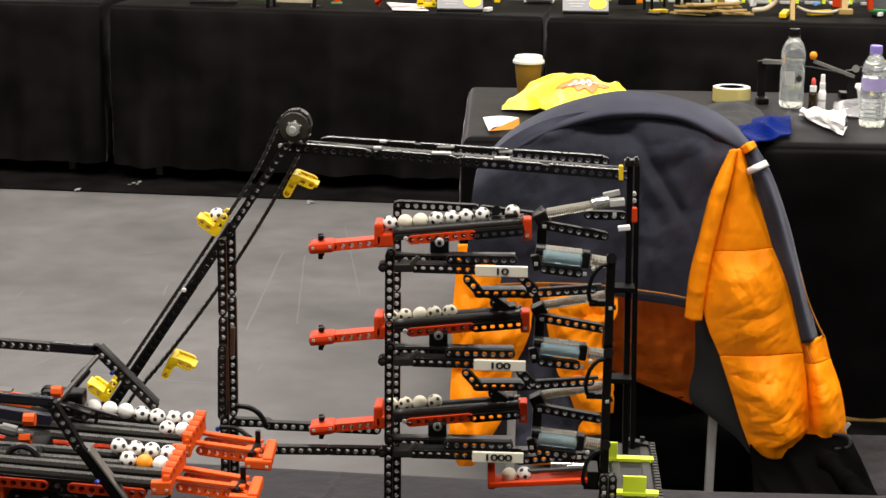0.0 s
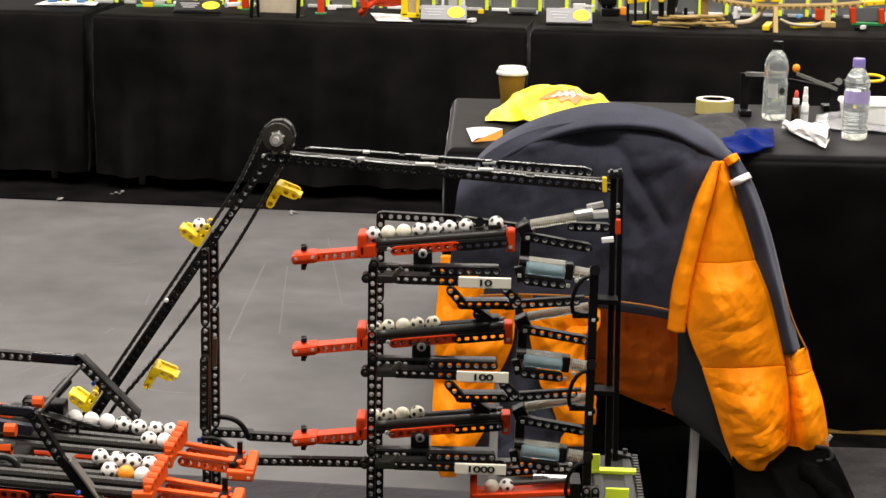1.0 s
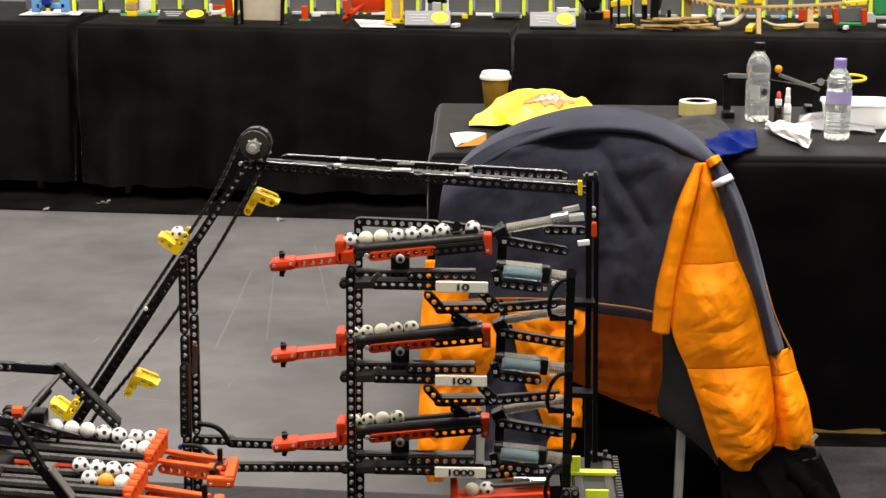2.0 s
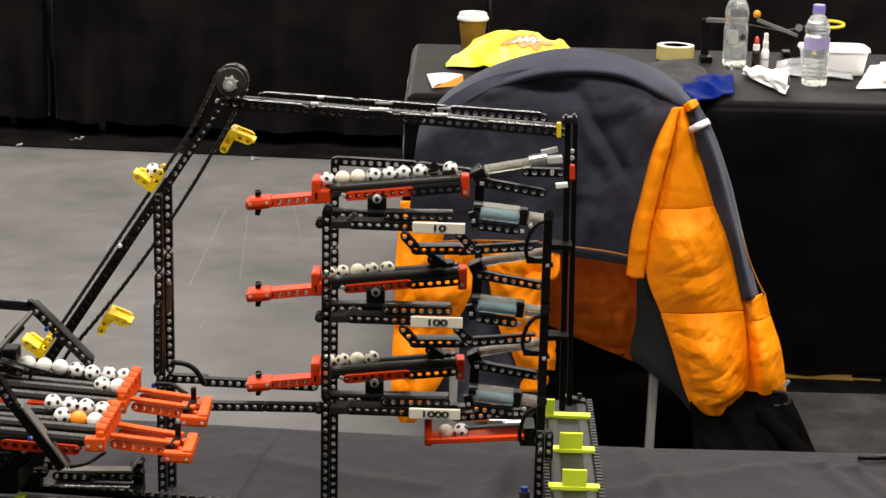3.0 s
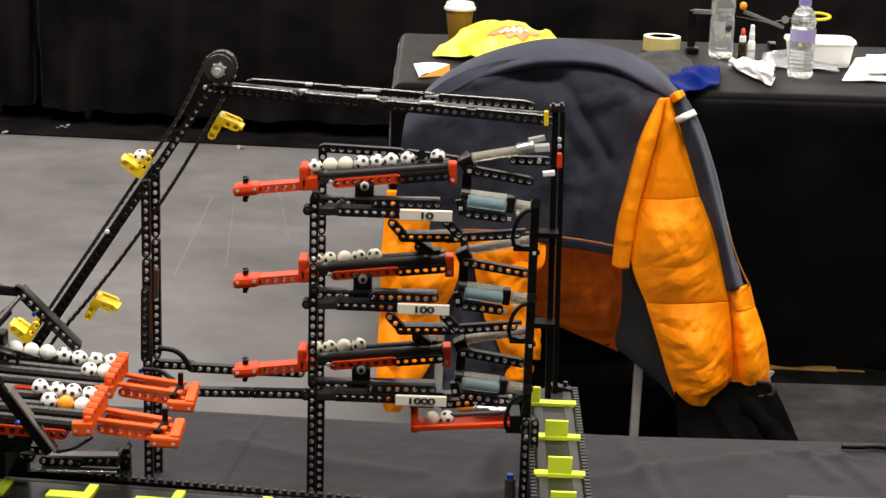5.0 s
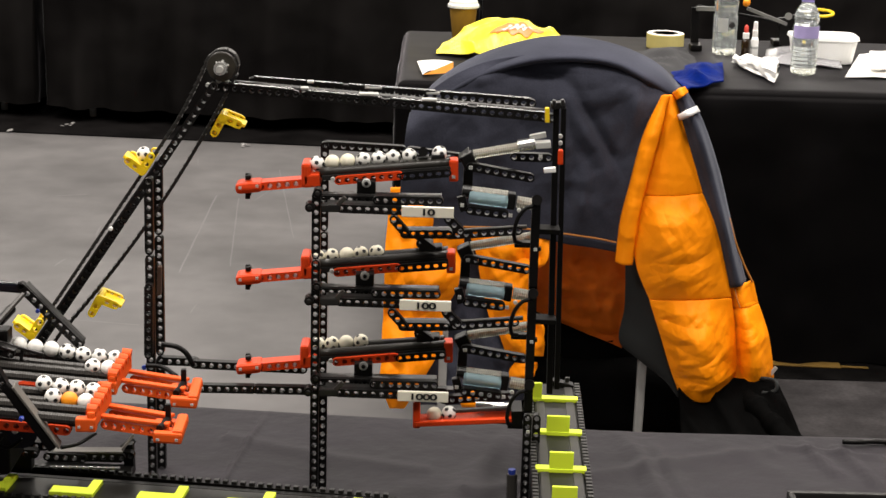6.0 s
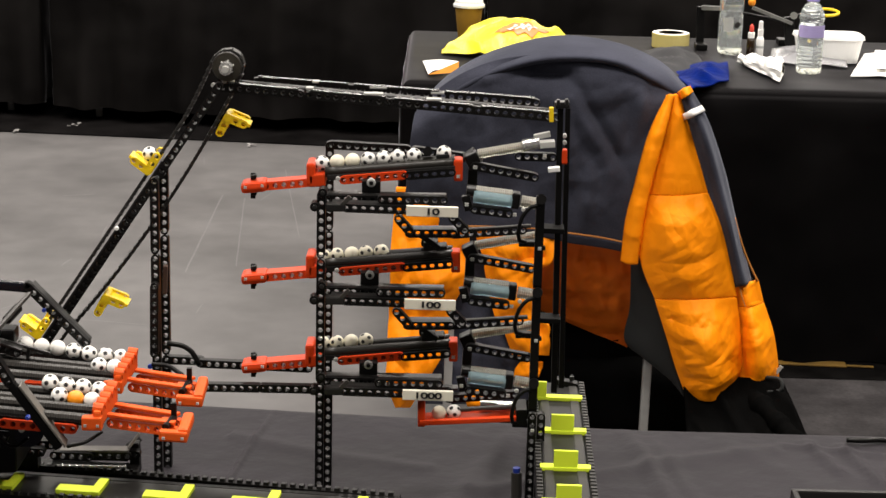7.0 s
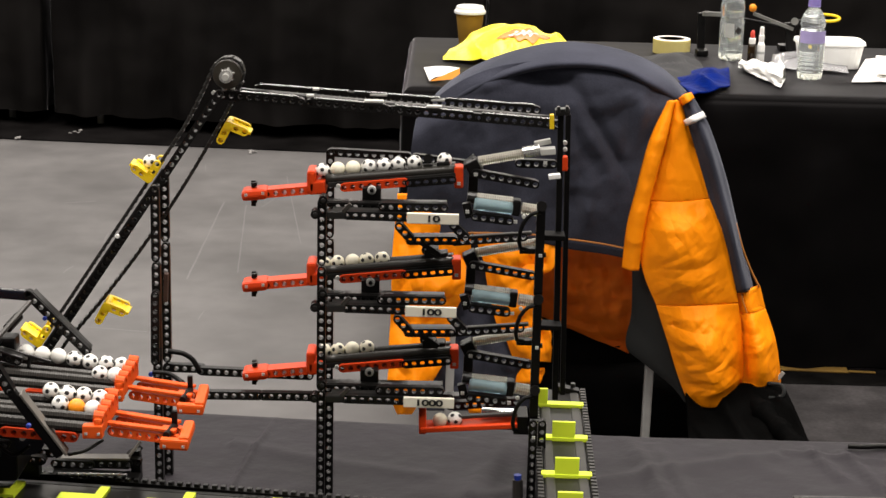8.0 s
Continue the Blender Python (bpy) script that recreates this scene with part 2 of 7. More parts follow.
def sweep_bm(points, radius, sides=8, bm=None, caps=True):
    """A tube along points; radius is a number or a function of the share of the way."""
    bm = bm or bmesh.new()
    pts = [Vector(p) for p in points]
    rings, n = [], len(pts)
    ref = None
    for i, p in enumerate(pts):
        d = (pts[min(i + 1, n - 1)] - pts[max(i - 1, 0)]).normalized()
        if ref is None:
            ref = Vector((0, 1, 0)) if abs(d.y) < 0.9 else Vector((0, 0, 1))
        s = d.cross(ref).normalized()
        ref = s.cross(d).normalized()
        r = radius(i / (n - 1)) if callable(radius) else radius
        rings.append([bm.verts.new(p + (s * math.cos(k * 2 * math.pi / sides) + ref * math.sin(k * 2 * math.pi / sides)) * r) for k in range(sides)])
    for u, v in zip(rings, rings[1:]):
        for k in range(sides):
            bm.faces.new((u[k], u[(k + 1) % sides], v[(k + 1) % sides], v[k]))
    if caps:
        bm.faces.new(rings[0][::-1])
        bm.faces.new(rings[-1])
    return bm


def curve_points(ctrl, n):
    """Catmull-Rom points through ctrl."""
    c = [Vector(p) for p in ctrl]
    c = [c[0] * 2 - c[1]] + c + [c[-1] * 2 - c[-2]]
    out = []
    segs = len(c) - 3
    for i in range(n):
        s = i / (n - 1) * segs
        k = min(int(s), segs - 1)
        f = s - k
        a, b, d, e = c[k:k + 4]
        out.append(0.5 * ((2 * b) + (d - a) * f + (2 * a - 5 * b + 4 * d - e) * f * f + (3 * b - a - 3 * d + e) * f ** 3))
    return out


def lathe_bm(profile, base, sides=24, bm=None, turn=None):
    """Turn (radius, height) pairs about an upright axis at base."""
    bm = bm or bmesh.new()
    rings = []
    for r, h in profile:
        rings.append([bm.verts.new((max(r, 1e-5) * math.cos(k * 2 * math.pi / sides), max(r, 1e-5) * math.sin(k * 2 * math.pi / sides), h)) for k in range(sides)])
    for u, v in zip(rings, rings[1:]):
        for k in range(sides):
            bm.faces.new((u[k], u[(k + 1) % sides], v[(k + 1) % sides], v[k]))
    bm.faces.new(rings[0][::-1])
    bm.faces.new(rings[-1])
    bmesh.ops.transform(bm, matrix=Matrix.Translation(base) @ (turn or Matrix()), verts=[v for r in rings for v in r])
    return bm


def grid_bm(f, nu, nv, bm=None):
    """A sheet of points f(u, v), u and v from 0 to 1."""
    bm = bm or bmesh.new()
    vs = [[bm.verts.new(f(i / nu, j / nv)) for i in range(nu + 1)] for j in range(nv + 1)]
    for j in range(nv):
        for i in range(nu):
            bm.faces.new((vs[j][i], vs[j][i + 1], vs[j + 1][i + 1], vs[j + 1][i]))
    return bm


def patch(ctrl):
    """A smooth sheet through rows of control points."""
    def f(u, v):
        col = [curve_at(row, u) for row in ctrl]
        return curve_at(col, v)
    return f


def curve_at(ctrl, s):
    c = [Vector(p) for p in ctrl]
    if len(c) == 2:
        return c[0].lerp(c[1], s)
    c = [c[0] * 2 - c[1]] + c + [c[-1] * 2 - c[-2]]
    segs = len(c) - 3
    s *= segs
    k = min(int(s), segs - 1)
    f = s - k
    a, b, d, e = c[k:k + 4]
    return 0.5 * ((2 * b) + (d - a) * f + (2 * a - 5 * b + 4 * d - e) * f * f + (3 * b - a - 3 * d + e) * f ** 3)


def bumpy(p, scale, amount, seed=0.0):
    return noise.noise(Vector(p) * scale + Vector((seed, seed * 1.7, -seed))) * amount


def thicken(ob, t):
    mod = ob.modifiers.new("thickness", "SOLIDIFY")
    mod.thickness, mod.offset = t, 0
    return ob


# Building-set pieces: holes every 8 mm.
P = 0.008
beam_meshes = {}


def beam_mesh(n, thick, mat):
    """A straight beam of n holes along x, holes along y, with round ends."""
    key = (n, thick, mat.name)
    if key in beam_meshes:
        return beam_meshes[key]
    verts, faces = [], []
    hw, hr, t = 0.0039, 0.0025, thick / 2

    def outline(i):
        out = []
        for k in range(8):
            a = k * math.pi / 4
            c, s = math.cos(a), math.sin(a)
            left_end, right_end = i == 0 and c < -0.1, i == n - 1 and c > 0.1
            if left_end or right_end:
                out.append((hw * c, hw * s))
            else:
                sx = 0 if abs(c) < 0.1 else math.copysign(P / 2, c)
                sz = 0 if abs(s) < 0.1 else math.copysign(hw, s)
                out.append((sx, sz))
        return out

    for i in range(n):
        cx, o = i * P, len(verts)
        ring = outline(i)
        for y in (-t, t):
            verts += [(cx + x, y, z) for x, z in ring]
            verts += [(cx + hr * math.cos(k * math.pi / 4), y, hr * math.sin(k * math.pi / 4)) for k in range(8)]
        for k in range(8):
            j = (k + 1) % 8
            faces.append((o + k, o + j, o + 8 + j, o + 8 + k))
            faces.append((o + 16 + j, o + 16 + k, o + 24 + k, o + 24 + j))
            faces.append((o + 8 + k, o + 8 + j, o + 24 + j, o + 24 + k))
            mid_x = (ring[k][0] + ring[j][0]) / 2
            inner = abs(abs(mid_x) - P / 2) < 1e-6 and not (i == 0 and mid_x < 0) and not (i == n - 1 and mid_x > 0)
            if not inner:
                faces.append((o + j, o + k, o + 16 + k, o + 16 + j))
    me = bpy.data.meshes.new("beam")
    me.from_pydata(verts, [], faces)
    weld = bmesh.new()
    weld.from_mesh(me)
    bmesh.ops.remove_doubles(weld, verts=weld.verts, dist=0.00002)
    weld.to_mesh(me)
    weld.free()
    me.materials.append(mat)
    beam_meshes[key] = me
    return me


def beam(parent, a, b, mat=None, thick=0.0078, hole=(0, 1, 0), name="beam", n=None):
    """A beam from hole a to hole b."""
    a, b = Vector(a), Vector(b)
    n = n or max(2, round((b - a).length / P) + 1)
    d = (b - a).normalized()
    start = (a + b) / 2 - d * (n - 1) * P / 2
    return shared(name, beam_mesh(n, thick, mat or BLACK), axes(start, d, hole), parent)


def peg(parent, at, mat=None, r=0.0024, length=0.002, axis=(0, -1, 0), name="pin", cross=False):
    """A pin head or the end of an axle that shows in a hole."""
    at, axis = Vector(at), Vector(axis).normalized()
    bm = bmesh.new()
    if cross:
        m = axes(at + axis * length / 2, axis, (0.7, 0, 0.7))
        box_at(m, (length, r * 2, r * 0.75), 0.0002, bm)
        box_at(m, (length, r * 0.75, r * 2), 0.0002, bm)
    else:
        sweep_bm([at, at + axis * length * 0.7, at + axis * length], lambda s: r if s < 0.9 else r * 0.8, 10, bm)
    return part(name, bm, mat or GREY, parent)


def hose(parent, a, b, r=0.004, mat=None, ribs=True, name="hose", ctrl=None, sides=8):
    """A flexible hose with ribs, straight or through ctrl."""
    length = (Vector(b) - Vector(a)).length
    n = max(6, int(length / 0.0005)) if ribs else 10
    pts = curve_points(ctrl or [a, (Vector(a) + Vector(b)) / 2, b], n)
    rad = (lambda s: r * (1 + (0.03 if int(round(s * (n - 1))) % 4 < 2 else -0.02))) if ribs else r
    return part(name, sweep_bm(pts, rad, sides), mat or HOSE, parent, smooth=not ribs)


def block(parent, a, b, wide, high, mat=None, name="block", side=(0, 1, 0), bevel=0.0008, label=""):
    return part(name, bar_bm(a, b, wide, high, side, bevel), mat or BLACK, parent, label)


def off(a, dx=0, dy=0, dz=0):
    return (a[0] + dx, a[1] + dy, a[2] + dz)


# ---------------------------------------------------------------- the hall
tagged(part("floor", grid_bm(lambda u, w: (-14 + 28 * u, -10 + 50 * w, 0), 4, 4), FLOOR), "grey painted hall floor with scuffs and fine scratches", "floor", kind="structure")
# unseen walls and ceiling, coloured dark so they throw little light back
for wall_name, c, size in (("wall_north", (0, 40.1, 3.7), (28.4, 0.2, 7.4)), ("wall_south", (0, -10.1, 3.7), (28.4, 0.2, 7.4)),
                           ("wall_east", (14.1, 15, 3.7), (0.2, 50, 7.4)), ("wall_west", (-14.1, 15, 3.7), (0.2, 50, 7.4))):
    tagged(part(wall_name, box_bm(c, size), WALL), "plain dark hall wall", "wall", kind="structure")
tagged(part("ceiling", box_bm((0, 15, 7.5), (28.4, 50.4, 0.2)), WALL), "plain hall ceiling", "ceiling", kind="structure")

# scuffs on the floor: pale scraped streaks and crumbs of paper
SCUFF = material("floor_scuff", (0.140, 0.137, 0.138), 0.62, spec=0.3, vary=0.2, scale=60)
random.seed(4)
bm = bmesh.new()
for i in range(26):
    cx, cy = random.uniform(-1.6, 0.3), random.uniform(3.2, 6.6)
    ang, ln, wd = random.uniform(0.9, 1.9), random.uniform(0.03, 0.16), random.uniform(0.002, 0.005)
    dx, dy = math.cos(ang), math.sin(ang)
    k = 6
    left = [bm.verts.new((cx + dx * ln * t / k - dy * wd * math.sin(math.pi * (t + .3) / (k + .6)) , cy + dy * ln * t / k + dx * wd, 0.0004)) for t in range(k + 1)]
    right = [bm.verts.new((cx + dx * ln * t / k + dy * wd * 0.3 , cy + dy * ln * t / k - dx * wd * 0.3, 0.0004)) for t in range(k + 1)]
    for t in range(k):
        bm.faces.new((left[t], left[t + 1], right[t + 1], right[t]))
for a, c, wd in (((-0.7212, 5.8922, 0.0004), (-0.7154, 4.9853, 0.0004), 0.0016), ((-0.6462, 5.8617, 0.0004), (-0.5825, 5.0616, 0.0004), 0.0012), ((-1.1326, 4.5665, 0.0004), (-0.7488, 4.4991, 0.0004), 0.0012), ((-1.2267, 5.8283, 0.0004), (-1.1311, 5.8622, 0.0004), 0.002), ((-0.5518, 6.2837, 0.0004), (-0.4301, 5.3867, 0.0004), 0.001)):
    a, c = Vector(a), Vector(c)
    side = Vector((c.y - a.y, a.x - c.x, 0)).normalized()
    k = 10
    left = [bm.verts.new(a.lerp(c, t / k) + side * wd * 2.4 * (0.35 + 0.65 * abs(math.sin(t * 1.9)))) for t in range(k + 1)]
    right = [bm.verts.new(a.lerp(c, t / k) - side * wd * 2.4 * (0.3 + 0.5 * abs(math.cos(t * 2.3)))) for t in range(k + 1)]
    for t in range(k):
        bm.faces.new((left[t], left[t + 1], right[t + 1], right[t]))
for f in bm.faces:
    f.normal_update()
    if f.normal.z < 0:
        f.normal_flip()
tagged(part("floor_scuffs", bm, SCUFF), "pale scuff marks and scratches on the grey floor", "scuff", kind="stuff")
SCRAP = material("grimy_paper", (0.26, 0.25, 0.245), 0.7, vary=0.2)
random.seed(11)
for at in ((-0.703, 6.6437, 0.006), (-1.4147, 6.9216, 0.006), (-1.5828, 6.7942, 0.006)):
    bm = bmesh.new()
    for k in range(5):
        box_bm((at[0] + random.uniform(-.02, .02), at[1] + random.uniform(-.03, .03), 0.004 + random.uniform(0, .004)), (0.013, 0.009, 0.003), 0.0008,
               Euler((random.uniform(-.3, .3), random.uniform(-.3, .3), random.uniform(0, 3))).to_matrix().to_4x4(), bm)
    tagged(part("paper_scrap", bm, SCRAP), "small white torn paper scrap on the floor", "litter", group="scraps on the floor")


# ---------------------------------------------------------------- tables with cloths
def draped_cloth(name, label, x0, x1, y0, y1, top, drop, mat, seed, step=0.02, fold=0.02, wrinkle=0.0015, fine=None, soft=0.012, fold_side=None, skew=None, extra_x=(), ripple=0.5, flare=0.0):
    """A cloth over a rectangular top, hanging down on all sides in loose folds."""
    def ticks(a, b, extra):
        n = max(4, int((b - a) / step))
        inner = sorted([a + (b - a) * i / n for i in range(n + 1)] + [a + soft * t for t in (0.04, 0.15, 0.35, 0.6)] + [b - soft * t for t in (0.04, 0.15, 0.35, 0.6)])
        downs = [0.004, 0.012, 0.03] + [0.06 + (extra - 0.06) * i / 21 for i in range(22)]
        return [a - d for d in reversed(downs)] + inner + [b + d for d in downs]

    xs, ys = sorted(ticks(x0, x1, drop) + list(extra_x)), ticks(y0, y1, drop)

    def place(x, y):
        cx, cy = min(max(x, x0), x1), min(max(y, y0), y1)
        ox, oy = x - cx, y - cy
        d = max(abs(ox), abs(oy))
        z = top
        if d == 0:
            edge = min(x - x0, x1 - x, y - y0, y1 - y)
            calm = min(1.0, edge / 0.06)
            z += (bumpy((x, y, 0), 6, wrinkle, seed) + bumpy((x, y, 0), 17, wrinkle * ripple, seed)) * calm
            if fine:
                z += fine(x, y) * calm
            if edge < soft:
                z -= soft * 0.8 * (1 - math.sqrt(max(0.0, 1 - (1 - edge / soft) ** 2)))
            return (x, y, z)
        r = 0.008
        hang = min(d, drop)
        k = hang / drop
        along = cx + cy
        wave = math.sin(along * 23 + 2.5 * noise.noise(Vector((along * 3, seed, 0)))) * 0.6 + math.sin(along * 51 + seed) * 0.25 + noise.noise(Vector((along * 9, seed, k * 2)))
        out = 0.003 + min(hang, 0.03) * 0.2 + (fold if oy or fold_side is None else fold_side) * k ** 0.6 * (0.55 + 0.5 * wave) + (flare * k if oy else 0)
        out += (bumpy((along * 1.0, hang * 1.3, seed), 9, 0.007, seed) + bumpy((along * 1.2 + hang, hang * 1.6 - along * 0.6, seed), 21, 0.0035, seed + 2)) * min(1.0, hang / 0.08)
        sx = (ox > 0) - (ox < 0)
        sy = (oy > 0) - (oy < 0)
        z = top - soft * 0.8 - hang + 0.004
        if sx and sy:
            out *= 0.35
        return (cx + sx * out, cy + sy * out, max(z, 0.006 + 0.004 * (1 + wave * 0.5)))

    bm = bmesh.new()
    def settled(x, y):
        p = place(x, y)
        return (p[0], p[1] + skew(p[0], p[1]), p[2]) if skew else p

    vs = [[bm.verts.new(settled(x, y)) for x in xs] for y in ys]
    for j in range(len(ys) - 1):
        for i in range(len(xs) - 1):
            bm.faces.new((vs[j][i], vs[j][i + 1], vs[j + 1][i + 1], vs[j + 1][i]))
    bmesh.ops.remove_doubles(bm, verts=bm.verts, dist=0.0003)
    ob = part(name, bm, mat, smooth=True)
    return tagged(ob, label, "tablecloth")


def trestle_table(label, x0, x1, y0, y1, top):
    t = thing("trestle_table", label, "table", ((x0 + x1) / 2, (y0 + y1) / 2, 0))
    part("tabletop", box_bm(((x0 + x1) / 2, (y0 + y1) / 2, top - 0.026), (x1 - x0 - 0.08, y1 - y0 - 0.08, 0.03), 0.004), BOARD, t)
    for lx in (x0 + 0.15, x1 - 0.15):
        for ly in (y0 + 0.08, y1 - 0.08):
            part("leg", sweep_bm([(lx, ly, 0), (lx, ly, top - 0.036)], 0.014, 10), STEEL, t)
    return t


NEAR, FARZ = 0.75, 0.67


def creases(x, y):
    """Pressed folds in the near cloth."""
    z = 0.0
    for ax, ay, bx, by, h, w in ((-0.175, 1.86, -0.200, 1.68, 0.0034, 0.0034), (-0.30, 1.84, -0.36, 1.62, 0.004, 0.012), (0.09, 1.85, 0.02, 1.66, 0.004, 0.012), (0.33, 1.80, 0.10, 1.70, 0.004, 0.012), (-0.02, 1.72, -0.17, 1.76, 0.003, 0.012), (0.20, 1.84, 0.235, 1.60, 0.006, 0.010), (0.225, 1.82, 0.25, 1.66, 0.004, 0.008), (0.36, 1.82, 0.44, 1.80, 0.004, 0.0055), (0.385, 1.83, 0.40, 1.76, 0.005, 0.006), (0.42, 1.82, 0.435, 1.74, 0.005, 0.006), (0.02, 1.80, -0.03, 1.60, 0.0016, 0.02), (0.30, 1.82, 0.42, 1.62, 0.002, 0.018)):
        dx, dy = bx - ax, by - ay
        ll = math.hypot(dx, dy)
        s = ((x - ax) * dx + (y - ay) * dy) / ll / ll
        off_line = ((x - ax) * dy - (y - ay) * dx) / ll
        if -0.1 < s < 1.3:
            z += h * math.exp(-(off_line / w) ** 2)
    return z


def slant(x, y):
    """The far hem of the near cloth runs askew on its one half."""
    t = min(1.0, max(0.0, (y - 1.60) / 0.24))
    return min(0.09, max(0.0, 0.20 - x) * 0.088) * t * t * (3 - 2 * t)


# the tables in front, under the machines
trestle_table("folding table under a dark cloth", -1.43, 1.90, 1.10, 1.862, NEAR)
draped_cloth("tablecloth", "charcoal black tablecloth with pressed creases", -1.43, 1.90, 1.10, 1.862, NEAR, 0.66, CLOTH_NEAR, 3.1, step=0.005, fold=0.012, wrinkle=0.005, ripple=0.2, fine=creases, skew=slant, extra_x=[-0.2145 + 0.0013 * i for i in range(40)])
EDGE = 4.195
# made-up sheet that darkens this stretch of the floor
tagged(part("floor_mat", box_bm((1.45, (2.2 + EDGE) / 2, 0.004), (1.70, EDGE - 2.2, 0.006), 0.002), SHEET_GREY), "dark grey sheet over part of the hall floor", "mat")
# made-up near-black strip between that sheet and the hem
tagged(part("floor_mat", box_bm((1.45, (EDGE + 4.36) / 2, 0.004), (1.70, 4.352 - EDGE, 0.005), 0.002), SHEET_DARK), "near-black strip on the floor along the tablecloth hem", "mat")
# dark sheet that paints the shade at the foot of the display tables
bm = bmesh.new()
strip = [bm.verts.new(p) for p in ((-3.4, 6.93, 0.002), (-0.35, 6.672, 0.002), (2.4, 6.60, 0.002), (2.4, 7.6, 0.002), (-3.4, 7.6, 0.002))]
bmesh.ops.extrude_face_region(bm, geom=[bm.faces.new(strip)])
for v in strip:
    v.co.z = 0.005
tagged(part("floor_strip", bm, SHADE_STRIP), "dark strip painting shade on the floor along the display tables", "mat")
# the table behind, with bottles and bags
trestle_table("folding table under a black cloth", -0.105, 1.71, 4.345, 5.15, FARZ)
draped_cloth("tablecloth", "plain black tablecloth hanging to the floor", -0.105, 1.71, 4.345, 5.15, FARZ, 0.655, CLOTH, 5.2, fold=0.04, fold_side=-0.012, soft=0.020)
# the row of display tables at the back
def turned(ob, x, y, degrees):
    """Turn a thing about an upright axis through x, y."""
    axis = Matrix.Translation((x, y, 0))
    ob.matrix_basis = axis @ Matrix.Rotation(radians(degrees), 4, "Z") @ axis.inverted() @ ob.matrix_basis


for k, (x0, x1, y0, askew) in enumerate(((-3.15, -1.560, 7.13, -2.0), (-1.51, 0.128, 6.95, -6.6), (0.146, 2.2, 6.80, -2.0))):
    mid_x = (x0 + x1) / 2
    table = trestle_table("display table under a black cloth", x0, x1, y0, y0 + 0.76, FARZ)
    cloth = draped_cloth("tablecloth", "black pleated display tablecloth hanging almost to the floor", x0, x1, y0, y0 + 0.76, FARZ, 0.607, CLOTH_BACK, 9.0 + k * 3.3, fold=0.075, fold_side=-0.012, soft=0.012, flare=-0.01)
    for ob in (table, cloth):
        turned(ob, mid_x, y0, askew)

bm = bar_bm((0.34, 4.335, 0.009), (0.985, 4.300, 0.009), 0.038, 0.003, (0, 1, 0), 0.001)
bar_bm((0.986, 4.293, 0.009), (1.05, 4.288, 0.009), 0.010, 0.003, (0, 1, 0), 0.001, bm)
tagged(part("floor_tape", bm, FLOOR_TAPE), "strip of yellow tape on the floor by the tablecloth", "tape")


# ---------------------------------------------------------------- chair and jacket
chair = thing("chair", "grey steel framed chair under an orange jacket", "chair", (0.26, 3.9, 0))
leg_top = (0.4379, 3.72, 0.2491)
CX0, CX1 = 0.02, leg_top[0]
for cx in (CX0, CX1):
    part("leg", bar_bm((cx - 0.004, 3.72, 0), (cx, 3.72, 0.42), 0.02, 0.018, (0, 1, 0), 0.003), STEEL, chair)
    part("leg", bar_bm((cx, 4.14, 0), (cx, 4.12, 0.42), 0.02, 0.018, (0, 1, 0), 0.003), STEEL, chair)
    part("post", bar_bm((cx, 3.72, 0.42), (cx - 0.02 * (1 if cx > 0.2 else -1), 3.79, 0.77), 0.02, 0.018, (0, 1, 0), 0.003), STEEL, chair)
part("seat", box_bm(((CX0 + CX1) / 2, 4.02, 0.435), (CX1 - CX0 + 0.03, 0.40, 0.03), 0.012), BAG_BLACK, chair, "black padded seat")
part("backrest", box_bm(((CX0 + CX1) / 2, 3.80, 0.68), (CX1 - CX0 - 0.03, 0.03, 0.16), 0.012), BAG_BLACK, chair, "black padded backrest")

jacket = thing("jacket", "orange padded jacket with slate grey lining, hung over a chair", "jacket", (0.25, 3.68, 0.1))
PIPING = material("dull_orange_piping", (0.42, 0.16, 0.03), 0.6)


def facets(u, v, seed):
    """Flat triangles with sharp edges between points of chance height."""
    i, j = math.floor(u), math.floor(v)
    fu, fv = u - i, v - j

    def at(a, b):
        return noise.cell(Vector((a + 0.5, b + 0.5, seed)))

    b, c = at(i + 1, j), at(i, j + 1)
    if fu + fv < 1:
        o = at(i, j)
        return o + (b - o) * fu + (c - o) * fv
    o = at(i + 1, j + 1)
    return o + (c - o) * (1 - fu) + (b - o) * (1 - fv)


def creased(p, seed):
    """Flat facets with sharp creases between them, as in crumpled nylon."""
    wx = p.x + 0.016 * noise.noise(Vector((p.x * 9, p.z * 9, seed)))
    wz = p.z + 0.016 * noise.noise(Vector((p.x * 9, p.z * 9, seed + 7)))
    total = 0.0
    for k, (ang, fu, fv, amp) in enumerate(((0.5, 20, 36, 0.42), (2.2, 31, 52, 0.30), (1.2, 56, 90, 0.12))):
        u, v = wx * math.cos(ang) + wz * math.sin(ang), wz * math.cos(ang) - wx * math.sin(ang)
        total += amp * facets(u * fu, v * fv, seed * 1.7 + 3 * k)
    return total


